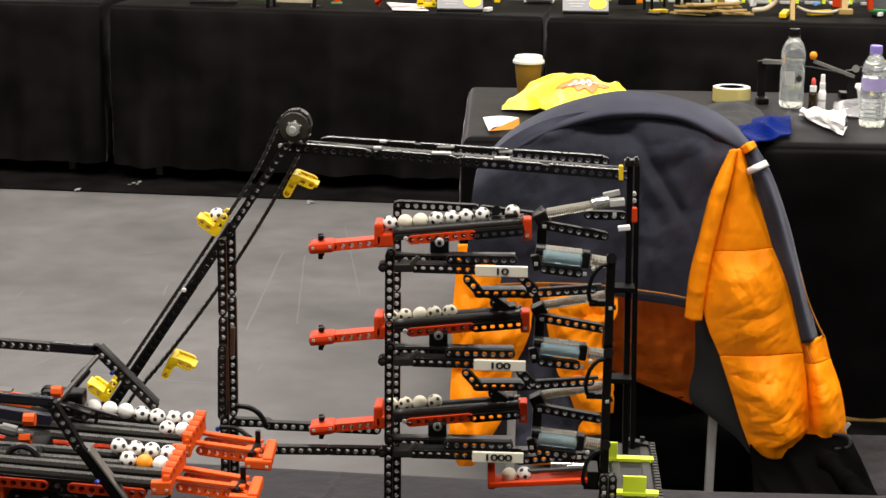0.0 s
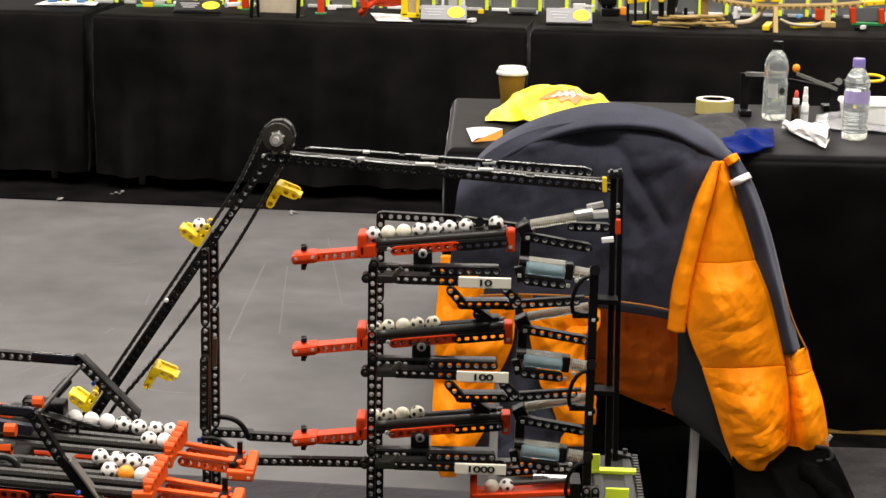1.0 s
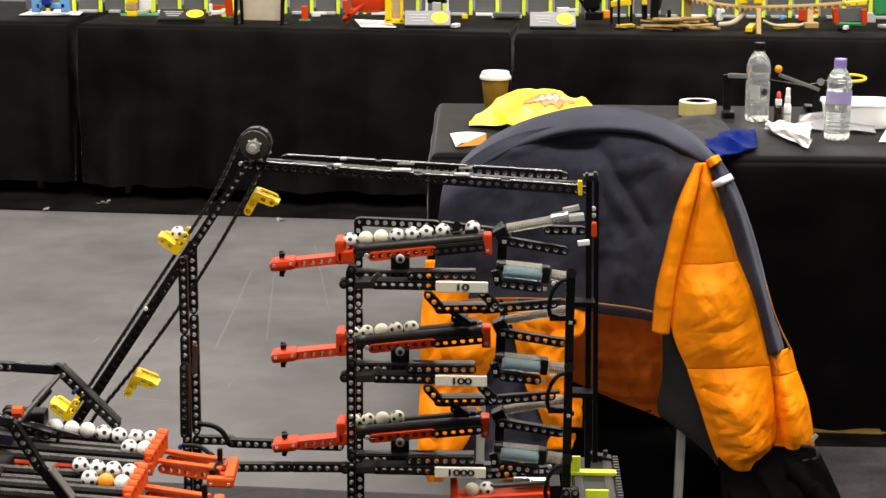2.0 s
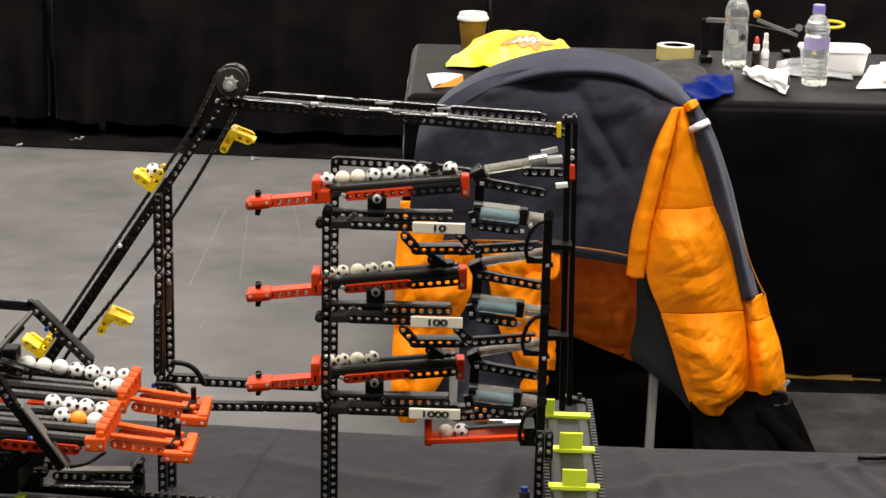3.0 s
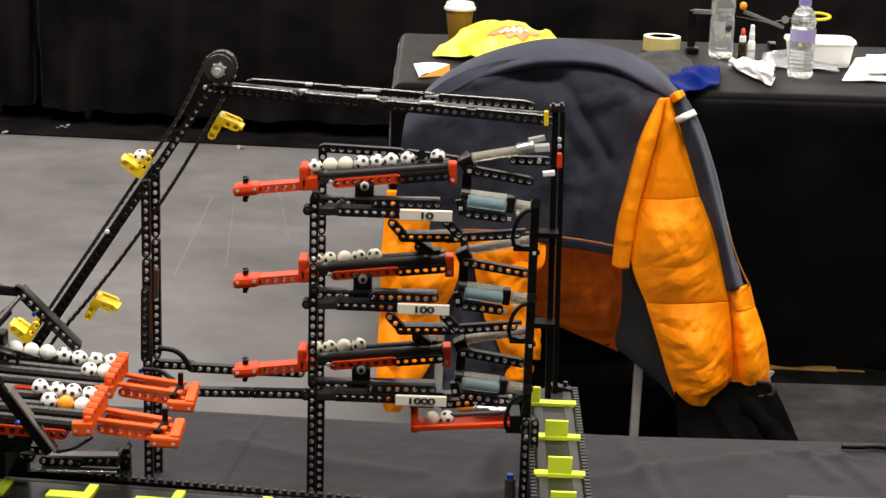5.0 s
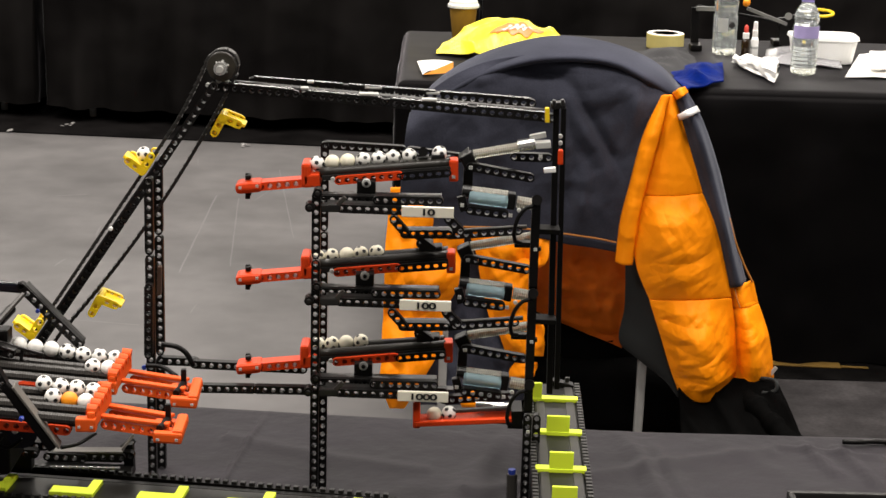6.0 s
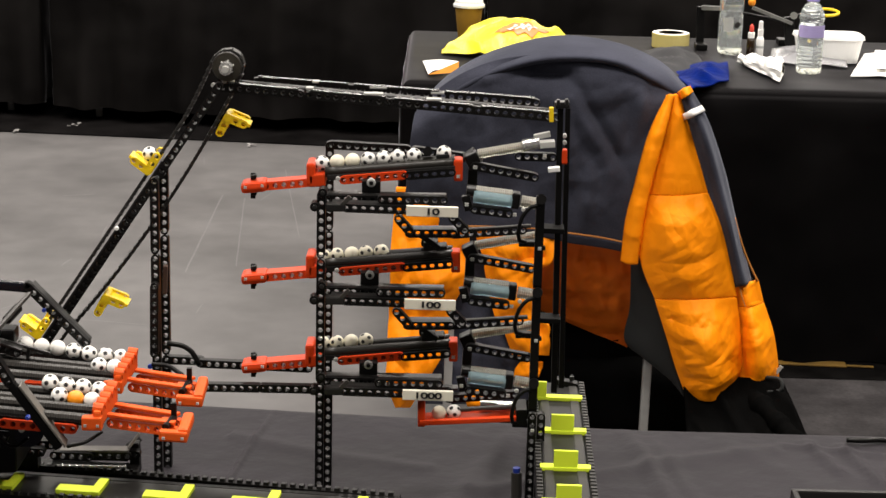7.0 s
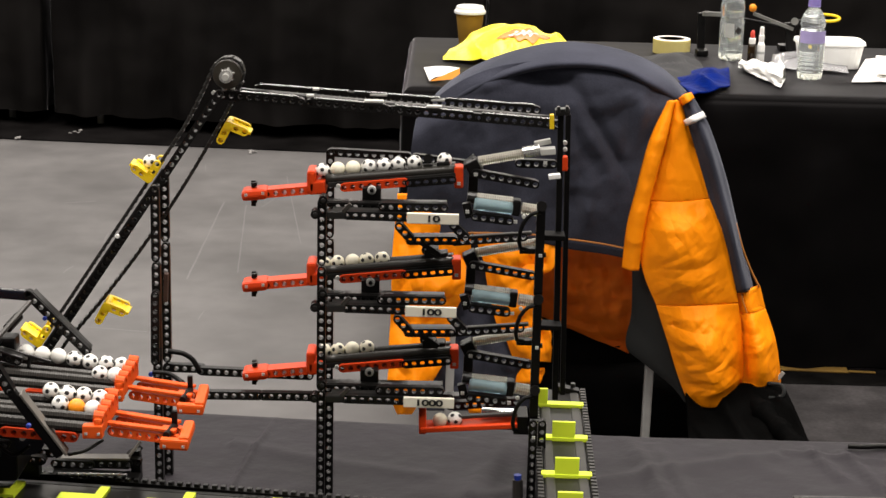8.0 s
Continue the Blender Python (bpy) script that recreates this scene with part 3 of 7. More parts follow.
def cloth_part(name, ctrl, mat, nu, nv, label="", fold=0.006, scale=9.0, seed=1.0, puff=0.0, thick=0.006, crumple=0.0, ridges=(), pleats=0.0, pucker=0.0, crimp=0.0):
    """A sewn panel: a smooth sheet, puffed towards the front, with wrinkles."""
    f = patch(ctrl)

    def g(u, w):
        p = f(u, w)
        edge = min(1.0, 6 * min(u, 1 - u, w, 1 - w))
        p = p + Vector((0, -puff * (16 * u * (1 - u) * w * (1 - w)) ** 0.35, 0))
        d = bumpy(p, scale, fold, seed) + bumpy(p, scale * 2.7, fold * 0.35, seed + 5)
        if crumple:
            d += crumple * creased(p, seed)
        if pucker:
            d += pucker * math.sin(u * 70 + 9 * noise.noise(Vector((u * 6, seed, 0)))) * (math.exp(-w / 0.05) + math.exp(-(1 - w) / 0.05)) * max(0.0, 0.4 + noise.noise(Vector((u * 9, seed, 4))))
        if crimp:
            d += crimp * math.sin(w * 100 + 8 * noise.noise(Vector((w * 7, seed, 2)))) * (1 - 0.6 * u) * max(0.0, 0.5 + noise.noise(Vector((w * 11, seed, 9))))
        d += pleats * math.sin(u * 14 + 2 * w)
        for start_at, end_at, high, wide in ridges:
            a, b = Vector(start_at), Vector(end_at)
            t = ((p.x - a.x) * (b.x - a.x) + (p.z - a.z) * (b.z - a.z)) / ((b.x - a.x) ** 2 + (b.z - a.z) ** 2)
            q = ((p.x - a.x) * (b.z - a.z) - (p.z - a.z) * (b.x - a.x)) / math.hypot(b.x - a.x, b.z - a.z)
            d += high * math.exp(-(q / wide) ** 2) * max(0.0, math.sin(math.pi * min(1.0, max(0.0, t * 0.7 + 0.15))))
        return p + Vector((0, -d * edge, d * 0.1 * edge))

    return thicken(part(name, grid_bm(g, nu, nv), mat, jacket, label, smooth=True), thick)


# hood-like roll along the top, then the grey back lining below it
cloth_part("lining", [
    [(-0.0617, 3.69, 0.723), (-0.0019, 3.688, 0.7848), (0.078, 3.68, 0.8293), (0.1759, 3.672, 0.8514), (0.2765, 3.67, 0.8566), (0.3672, 3.67, 0.8364), (0.4509, 3.67, 0.7863)],
    [(-0.0684, 3.665, 0.6874), (-0.0025, 3.652, 0.7263), (0.0793, 3.64, 0.7684), (0.1765, 3.63, 0.7909), (0.2761, 3.626, 0.7988), (0.36, 3.632, 0.7796), (0.4349, 3.645, 0.7427)],
    [(-0.0753, 3.67, 0.634), (-0.0042, 3.658, 0.6594), (0.082, 3.648, 0.6869), (0.1803, 3.64, 0.7027), (0.2811, 3.636, 0.7062), (0.3582, 3.64, 0.6982), (0.4166, 3.648, 0.6728)],
    [(-0.0787, 3.68, 0.5612), (-0.0022, 3.672, 0.577), (0.0855, 3.668, 0.5862), (0.1858, 3.662, 0.5844), (0.2764, 3.656, 0.5883), (0.3391, 3.655, 0.5844), (0.3928, 3.652, 0.5748)],
    [(-0.0924, 3.695, 0.4763), (0, 3.69, 0.4873), (0.0887, 3.685, 0.4922), (0.1901, 3.68, 0.4914), (0.2593, 3.675, 0.4851), (0.3224, 3.668, 0.4791), (0.3715, 3.66, 0.4719)]],
    JACKET_GREY, 120, 100, "slate grey fleece lining", fold=0.026, scale=5.5, seed=2.0, crumple=0.009, ridges=(((0.246, 3.64, 0.776), (0.340, 3.64, 0.622), 0.016, 0.018), ((0.263, 3.64, 0.786), (0.357, 3.64, 0.632), -0.018, 0.014), ((0.145, 3.64, 0.824), (0.254, 3.64, 0.804), -0.0272, 0.022), ((0.021, 3.64, 0.794), (0.134, 3.64, 0.829), 0.0187, 0.018), ((0.291, 3.64, 0.632), (0.280, 3.64, 0.477), 0.017, 0.016), ((0.389, 3.64, 0.793), (0.379, 3.64, 0.700), 0.0136, 0.012), ((0.102, 3.64, 0.750), (0.062, 3.64, 0.567), 0.017, 0.03), ((0.216, 3.64, 0.771), (0.257, 3.64, 0.620), 0.0136, 0.02)))
cloth_part("collar_roll", [
    [(-0.0613, 3.8, 0.7061), (-0.0023, 3.8, 0.7763), (0.08, 3.8, 0.8278), (0.1809, 3.8, 0.8608), (0.2558, 3.8, 0.8686), (0.355, 3.8, 0.8538), (0.4358, 3.78, 0.8219), (0.4856, 3.74, 0.779)],
    [(-0.0555, 3.73, 0.7176), (0.0094, 3.73, 0.781), (0.0856, 3.725, 0.8288), (0.1778, 3.725, 0.8588), (0.2568, 3.72, 0.8662), (0.3481, 3.72, 0.8538), (0.4266, 3.715, 0.8211), (0.4725, 3.68, 0.7828)],
    [(-0.0525, 3.69, 0.7186), (0.0165, 3.675, 0.7739), (0.0872, 3.662, 0.8156), (0.1752, 3.65, 0.846), (0.2638, 3.645, 0.8536), (0.3402, 3.648, 0.8439), (0.4077, 3.658, 0.8124), (0.46, 3.668, 0.7801)],
    [(-0.0524, 3.688, 0.7132), (0.019, 3.676, 0.7657), (0.0897, 3.664, 0.8074), (0.1758, 3.654, 0.8363), (0.2646, 3.65, 0.8438), (0.3377, 3.652, 0.8353), (0.4041, 3.662, 0.8025), (0.4515, 3.67, 0.7749)]],
    JACKET_GREY, 64, 24, "slate grey turned-over collar", fold=0.012, scale=7, seed=4.0, crumple=0.003, thick=0.005)
part("hem_piping", sweep_bm(curve_points([(-0.0922, 3.685, 0.4789), (0, 3.68, 0.4899), (0.0885, 3.675, 0.4948), (0.1896, 3.67, 0.4941), (0.2586, 3.665, 0.4877), (0.3215, 3.658, 0.4818), (0.3658, 3.65, 0.4757)], 40), 0.0018, 6), PIPING, jacket, "thin orange piping", smooth=True)
cloth_part("hem_band", [
    [(0.0888, 3.685, 0.491), (0.1902, 3.68, 0.4903), (0.2593, 3.675, 0.4839), (0.3224, 3.668, 0.478), (0.3692, 3.66, 0.4719)],
    [(0.0894, 3.69, 0.4753), (0.191, 3.685, 0.4746), (0.2605, 3.68, 0.4635), (0.3237, 3.672, 0.4578), (0.3659, 3.664, 0.4528)]],
    JACKET_GREY, 24, 4, "grey hem band", fold=0.002, seed=6)
# orange outer shell hanging below the lining
cloth_part("left_front", [
    [(-0.0984, 3.7, 0.5665), (-0.0491, 3.695, 0.5689), (-0.0000, 3.7, 0.5689), (0.0491, 3.7, 0.5701)],
    [(-0.1038, 3.69, 0.4740), (-0.0511, 3.665, 0.4819), (0.0008, 3.69, 0.4766), (0.0533, 3.7, 0.4752)],
    [(-0.1065, 3.675, 0.4230), (-0.0526, 3.66, 0.4285), (0.0008, 3.685, 0.4228), (0.0548, 3.7, 0.4200)],
    [(-0.1066, 3.67, 0.3720), (-0.0564, 3.68, 0.3703), (-0.0058, 3.66, 0.3774), (0.0448, 3.69, 0.3699)],
    [(-0.1088, 3.7, 0.2981), (-0.0665, 3.695, 0.3007), (-0.0245, 3.7, 0.3002), (0.0177, 3.7, 0.3013)],
    [(-0.1087, 3.69, 0.2418), (-0.0673, 3.665, 0.2510), (-0.0269, 3.69, 0.2439), (0.0140, 3.7, 0.2416)],
    [(-0.1094, 3.675, 0.2080), (-0.0722, 3.66, 0.2139), (-0.0358, 3.685, 0.2064), (0.0012, 3.7, 0.2023)],
    [(-0.1095, 3.67, 0.1527), (-0.0841, 3.68, 0.1498), (-0.0582, 3.66, 0.1575), (-0.0329, 3.69, 0.1476)],
    [(-0.0906, 3.7, 0.0909), (-0.0809, 3.695, 0.0930), (-0.0715, 3.7, 0.0914), (-0.0619, 3.7, 0.0916)]],
    JACKET_ORANGE, 90, 130, "orange nylon front panel", fold=0.016, scale=7, seed=7.0, crumple=0.022)
cloth_part("middle_front", [
    [(0.0520, 3.715, 0.5030), (0.1096, 3.715, 0.5070), (0.1666, 3.715, 0.5123), (0.2250, 3.715, 0.5098)],
    [(0.0851, 3.7, 0.4207), (0.1315, 3.665, 0.4316), (0.1796, 3.685, 0.4272), (0.2261, 3.67, 0.4326)],
    [(0.0893, 3.7, 0.3927), (0.1256, 3.68, 0.3994), (0.1620, 3.67, 0.4031), (0.1997, 3.69, 0.3983)],
    [(0.1101, 3.7, 0.3036), (0.1408, 3.69, 0.3075), (0.1712, 3.675, 0.3129), (0.2030, 3.69, 0.3090)],
    [(0.1292, 3.7, 0.2732), (0.1594, 3.665, 0.2851), (0.1920, 3.685, 0.2795), (0.2227, 3.67, 0.2851)],
    [(0.1527, 3.7, 0.2121), (0.1761, 3.68, 0.2194), (0.1998, 3.67, 0.2234), (0.2251, 3.69, 0.2173)]],
    JACKET_ORANGE, 90, 100, "orange nylon front panel in sharp folds", fold=0.014, scale=8, seed=21.0, crumple=0.030)
cloth_part("front_hem", [
    [(0.1693, 3.7, 0.1963), (0.1911, 3.68, 0.2036), (0.2143, 3.69, 0.2008)],
    [(0.1594, 3.7, 0.1822), (0.1853, 3.68, 0.1897), (0.2126, 3.69, 0.1870)],
    [(0.1577, 3.7, 0.1658), (0.1807, 3.68, 0.1734), (0.2052, 3.69, 0.1705)]],
    JACKET_ORANGE, 30, 20, "turned-up orange hem", fold=0.008, scale=14, seed=12.0, crumple=0.02)
cloth_part("back_hem", [
    [(0.0524, 3.72, 0.1239), (0.0868, 3.71, 0.1284), (0.1216, 3.72, 0.1257)],
    [(0.0557, 3.72, 0.1087), (0.0858, 3.71, 0.1131), (0.1163, 3.72, 0.1103)],
    [(0.0620, 3.72, 0.0905), (0.0863, 3.71, 0.0948), (0.1111, 3.72, 0.0918)]],
    JACKET_ORANGE, 24, 16, "orange hem behind the lining", fold=0.006, scale=14, seed=15.0, crumple=0.02)
cloth_part("inner_lining", [
    [(0.0154, 3.73, 0.4621), (0.0586, 3.715, 0.4671), (0.1020, 3.725, 0.4656), (0.1455, 3.73, 0.4653)],
    [(0.0175, 3.725, 0.3753), (0.0612, 3.73, 0.3749), (0.1042, 3.712, 0.3817), (0.1484, 3.73, 0.3771)],
    [(-0.0031, 3.73, 0.2779), (0.0540, 3.715, 0.2840), (0.1113, 3.725, 0.2823), (0.1687, 3.73, 0.2822)],
    [(-0.0216, 3.725, 0.2068), (0.0523, 3.73, 0.2069), (0.1254, 3.712, 0.2154), (0.1999, 3.73, 0.2106)],
    [(-0.0316, 3.73, 0.1318), (0.0463, 3.715, 0.1390), (0.1243, 3.725, 0.1375), (0.2025, 3.73, 0.1377)],
    [(-0.0423, 3.725, 0.0904), (0.0321, 3.73, 0.0904), (0.1059, 3.712, 0.0996), (0.1809, 3.73, 0.0942)]],
    JACKET_GREY, 60, 70, "grey lining between the open front panels", fold=0.016, scale=12, seed=2.2, crumple=0.016)
cloth_part("right_front", [
    [(0.176, 3.715, 0.4851), (0.2855, 3.715, 0.4728), (0.3384, 3.715, 0.4622), (0.4027, 3.715, 0.4579)],
    [(0.178, 3.745, 0.3766), (0.292, 3.74, 0.3626), (0.3449, 3.735, 0.3593), (0.4041, 3.735, 0.3548)],
    [(0.196, 3.83, 0.2881), (0.3014, 3.82, 0.27), (0.3558, 3.81, 0.2556), (0.4087, 3.81, 0.238)],
    [(0.226, 3.85, 0.2632), (0.3106, 3.84, 0.2295), (0.3595, 3.83, 0.2111), (0.4031, 3.83, 0.193)]],
    SHADED_ORANGE, 60, 60, "orange nylon front panel, shade painted in", fold=0.034, scale=8, seed=9.0, crumple=0.022)
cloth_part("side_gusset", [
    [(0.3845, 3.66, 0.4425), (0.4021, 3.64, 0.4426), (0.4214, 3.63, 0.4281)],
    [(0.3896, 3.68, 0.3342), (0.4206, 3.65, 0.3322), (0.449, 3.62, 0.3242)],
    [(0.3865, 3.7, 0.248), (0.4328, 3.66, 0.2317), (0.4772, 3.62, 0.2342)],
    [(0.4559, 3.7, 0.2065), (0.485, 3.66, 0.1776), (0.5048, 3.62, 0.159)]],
    GUSSET, 20, 30, "grey side gusset with shade painted in", fold=0.006, seed=3)
# placket edge, then the sleeve with its two quilting seams
cloth_part("placket", [
    [(0.4367, 3.64, 0.7801), (0.4399, 3.622, 0.7859), (0.4465, 3.622, 0.7872)],
    [(0.4025, 3.625, 0.7026), (0.4133, 3.602, 0.7077), (0.4279, 3.602, 0.7058)],
    [(0.3795, 3.62, 0.5985), (0.3908, 3.598, 0.6017), (0.4055, 3.598, 0.5975)],
    [(0.3662, 3.62, 0.5295), (0.3788, 3.598, 0.5308), (0.3948, 3.598, 0.5266)],
    [(0.3605, 3.622, 0.4441), (0.3738, 3.605, 0.4433), (0.3908, 3.605, 0.4438)]],
    JACKET_ORANGE, 12, 80, "orange folded placket", fold=0.0015, scale=30, seed=5, puff=0.002, thick=0.007, crumple=0.005, crimp=0.0012)


def quilted(name, rows, seed, label="", crumple=0.01, puff=0.006):
    return cloth_part(name, rows, JACKET_ORANGE, 150, 150, label, fold=0.004, scale=7, seed=seed, puff=puff, thick=0.006, crumple=crumple, pucker=0.003)


quilted("upper_sleeve", [
    [(0.445, 3.635, 0.7813), (0.4503, 3.625, 0.7856), (0.4591, 3.63, 0.7781)],
    [(0.4279, 3.625, 0.709), (0.4571, 3.608, 0.7133), (0.4835, 3.62, 0.7058)],
    [(0.4155, 3.62, 0.641), (0.46, 3.6, 0.6467), (0.5056, 3.615, 0.6445)],
    [(0.4039, 3.62, 0.5852), (0.4627, 3.595, 0.5905), (0.5245, 3.615, 0.5931)]], 11.0, "orange upper sleeve", 0.004, 0.005)
quilted("sleeve", [
    [(0.4041, 3.62, 0.5817), (0.4629, 3.595, 0.5882), (0.5281, 3.615, 0.5909)],
    [(0.3914, 3.615, 0.5139), (0.4623, 3.56, 0.5302), (0.5552, 3.61, 0.5255)],
    [(0.4016, 3.61, 0.4415), (0.4772, 3.555, 0.4568), (0.5734, 3.61, 0.4556)],
    [(0.4316, 3.61, 0.3711), (0.508, 3.57, 0.3853), (0.5932, 3.61, 0.3803)]], 13.0, "", 0.013)
quilted("lower_sleeve", [
    [(0.4318, 3.61, 0.3688), (0.5082, 3.57, 0.3818), (0.5934, 3.61, 0.3768)],
    [(0.4575, 3.6, 0.2984), (0.5266, 3.54, 0.3149), (0.6066, 3.61, 0.2992)],
    [(0.4823, 3.6, 0.2266), (0.5423, 3.54, 0.2441), (0.6125, 3.61, 0.2292)],
    [(0.5060, 3.6, 0.1690), (0.5483, 3.56, 0.1730), (0.6000, 3.61, 0.1770)]], 17.0, "", 0.020)
cloth_part("cuff", [
    [(0.5040, 3.605, 0.1860), (0.5450, 3.575, 0.1860), (0.5930, 3.605, 0.1880)],
    [(0.5100, 3.605, 0.1630), (0.5460, 3.580, 0.1610), (0.5810, 3.605, 0.1650)]],
    JACKET_ORANGE, 60, 6, "orange elastic cuff", fold=0.003, scale=70, seed=4, puff=0.001, thick=0.004)
quilted("rear_yoke", [
    [(0.589, 3.635, 0.3943), (0.6115, 3.62, 0.4017), (0.6403, 3.645, 0.4047)],
    [(0.5986, 3.635, 0.3525), (0.622, 3.61, 0.3596), (0.6539, 3.645, 0.3582)]], 23.0, "orange panel below the grey sleeve panel", 0.008, 0.008)
part("seam", sweep_bm(curve_points([(0.5996, 3.61, 0.4031), (0.6046, 3.603, 0.3816), (0.6124, 3.6, 0.3613)], 8), 0.0014, 6), PIPING, jacket)
quilted("rear_sleeve", [
    [(0.5988, 3.635, 0.3501), (0.6221, 3.61, 0.3573), (0.6552, 3.645, 0.3558)],
    [(0.6083, 3.635, 0.2936), (0.6329, 3.585, 0.3104), (0.6779, 3.645, 0.2972)],
    [(0.6123, 3.635, 0.234), (0.6426, 3.58, 0.2510), (0.6906, 3.645, 0.2420)],
    [(0.6132, 3.635, 0.168), (0.6488, 3.595, 0.1900), (0.6971, 3.645, 0.1975)]], 19.0, "orange lower back panel", 0.014, 0.010)
cloth_part("shoulder_panel", [
    [(0.4587, 3.64, 0.7853), (0.4647, 3.62, 0.7959), (0.4795, 3.65, 0.7953)],
    [(0.4845, 3.63, 0.7094), (0.4997, 3.6, 0.7274), (0.519, 3.65, 0.7293)],
    [(0.5119, 3.62, 0.6263), (0.5343, 3.6, 0.6372), (0.557, 3.65, 0.6325)],
    [(0.5489, 3.62, 0.5227), (0.5679, 3.6, 0.5343), (0.588, 3.65, 0.528)],
    [(0.5901, 3.62, 0.3963), (0.6059, 3.6, 0.4062), (0.628, 3.65, 0.3995)]],
    JACKET_GREY, 40, 70, "slate grey sleeve panel", fold=0.005, scale=10, seed=8, puff=0.007, pleats=0.003)
part("edge_piping", sweep_bm(curve_points([(0.5832, 3.63, 0.5386), (0.6004, 3.63, 0.4862), (0.6201, 3.635, 0.4416), (0.6398, 3.635, 0.4052)], 30), 0.0022, 6), PIPING, jacket, "thin orange piping", smooth=True)
cloth_part("shoulder_tab", [
    [(0.4551, 3.63, 0.7904), (0.4619, 3.6, 0.8029), (0.4766, 3.63, 0.8023)],
    [(0.4624, 3.62, 0.7778), (0.4692, 3.59, 0.7904), (0.484, 3.63, 0.7912)]],
    JACKET_ORANGE, 8, 6, "orange shoulder tab", fold=0.001, seed=3, puff=0.002, thick=0.004)
cloth_part("reflective_stripe", [
    [(0.4647, 3.615, 0.7483), (0.479, 3.585, 0.7636), (0.5023, 3.63, 0.7645)],
    [(0.4691, 3.61, 0.7392), (0.4845, 3.58, 0.7546), (0.5097, 3.63, 0.7534)]],
    REFLECT, 10, 4, "white reflective stripe", fold=0.001, seed=3, puff=0.008, thick=0.004)
part("zip_pull", box_bm((0.695, 3.63, 0.2185), (0.008, 0.004, 0.02), 0.001, Euler((0, 0.6, 0)).to_matrix().to_4x4()), GREY, jacket, "grey zip pull")

# black lump made up to fill the dark under the chair, and a strap trailing
bag = thing("backpack", "black lump added to fill the dark space under the chair", "bag", (0.3, 3.75, 0))


def lump(cx, cy, cz, sx, sy, sz, power=3.0, nu=32, nv=18, rough=0.01, seed=0.0):
    """A soft rounded box with dents."""
    def se(t, e):
        return math.copysign(abs(t) ** e, t)

    def f(u, w):
        a, b = u * 2 * math.pi, (w - 0.5) * math.pi
        e = 2 / power
        p = Vector((cx + sx * se(math.cos(b), e) * se(math.cos(a), e), cy + sy * se(math.cos(b), e) * se(math.sin(a), e), cz + sz * se(math.sin(b), e)))
        return p + Vector((1, -1, 1)) * bumpy(p, 9, rough, seed)

    bm = grid_bm(f, nu, nv)
    bmesh.ops.remove_doubles(bm, verts=bm.verts, dist=0.0005)
    return bm


part("body", lump(0.34, 4.0, 0.15, 0.32, 0.17, 0.145, rough=0.02, seed=2), BAG_BLACK, bag, smooth=True)
part("pocket", lump(0.42, 3.83, 0.085, 0.30, 0.06, 0.082, rough=0.012, seed=5), BAG_BLACK, bag, "black front bulge", smooth=True)
coat = thing("dark_coat", "black coat slumped on the floor beside the chair", "coat", (0.66, 3.55, 0))
ca, cb, cc, cd = Vector((0.4991, 3.66, 0.1965)), Vector((0.6942, 3.62, 0.206)), Vector((0.7355, 3.42, 0.1227)), Vector((0.4928, 3.46, 0.1001))


def coat_f(u, w):
    p = ca.lerp(cb, u).lerp(cd.lerp(cc, u), w)
    f = 0.04 * (1 - abs(noise.noise(Vector((u * 3 - w, w * 0.8, 3))))) ** 2 + 0.006 * noise.noise(Vector((u * 8, w * 4, 8)))
    return p + Vector((0, -f, 0.2 * f))


thicken(part("cloth", grid_bm(coat_f, 40, 30), BAG_BLACK, coat, smooth=True), 0.006)
part("sleeve", sweep_bm(curve_points([(0.6233, 3.6, 0.1842), (0.6481, 3.52, 0.1751), (0.673, 3.46, 0.1623), (0.7093, 3.4, 0.1298)], 50),
     lambda s: 0.020 + 0.010 * noise.noise(Vector((s * 5, 2, 0))) + 0.004 * noise.noise(Vector((s * 14, 5, 0))), 18), BAG_BLACK, coat, "black crumpled sleeve", smooth=True)
part("strap", sweep_bm(curve_points([(0.6587, 3.59, 0.2155), (0.6854, 3.56, 0.2219), (0.6873, 3.55, 0.2038), (0.6622, 3.56, 0.1947)], 20), 0.004, 8), GUSSET, coat, "dark grey webbing strap", smooth=True)


# ---------------------------------------------------------------- balls
def ball_mesh(name, mats, spots):
    bm = bmesh.new()
    bmesh.ops.create_icosphere(bm, subdivisions=4, radius=0.007)
    ico = bmesh.new()
    bmesh.ops.create_icosphere(ico, subdivisions=1, radius=1)
    dirs = [w.co.normalized() for w in ico.verts]
    ico.free()
    for f in bm.faces:
        c = f.calc_center_median().normalized()
        if spots and max(c.dot(d) for d in dirs) > math.cos(radians(16)):
            f.material_index = 1
        f.smooth = True
    me = bpy.data.meshes.new(name)
    bm.to_mesh(me)
    bm.free()
    for m in mats:
        me.materials.append(m)
    return me


SPOTTED = ball_mesh("spotted_ball", [BALL, SPOT], True)
PLAIN = ball_mesh("plain_ball", [CREAM], False)
FADED = ball_mesh("faded_ball", [CREAM, SPOT], True)
WHITE_BALL = ball_mesh("white_ball", [BALL], False)
ORANGE = ball_mesh("orange_ball", [ORANGE_BALL], False)
random.seed(21)


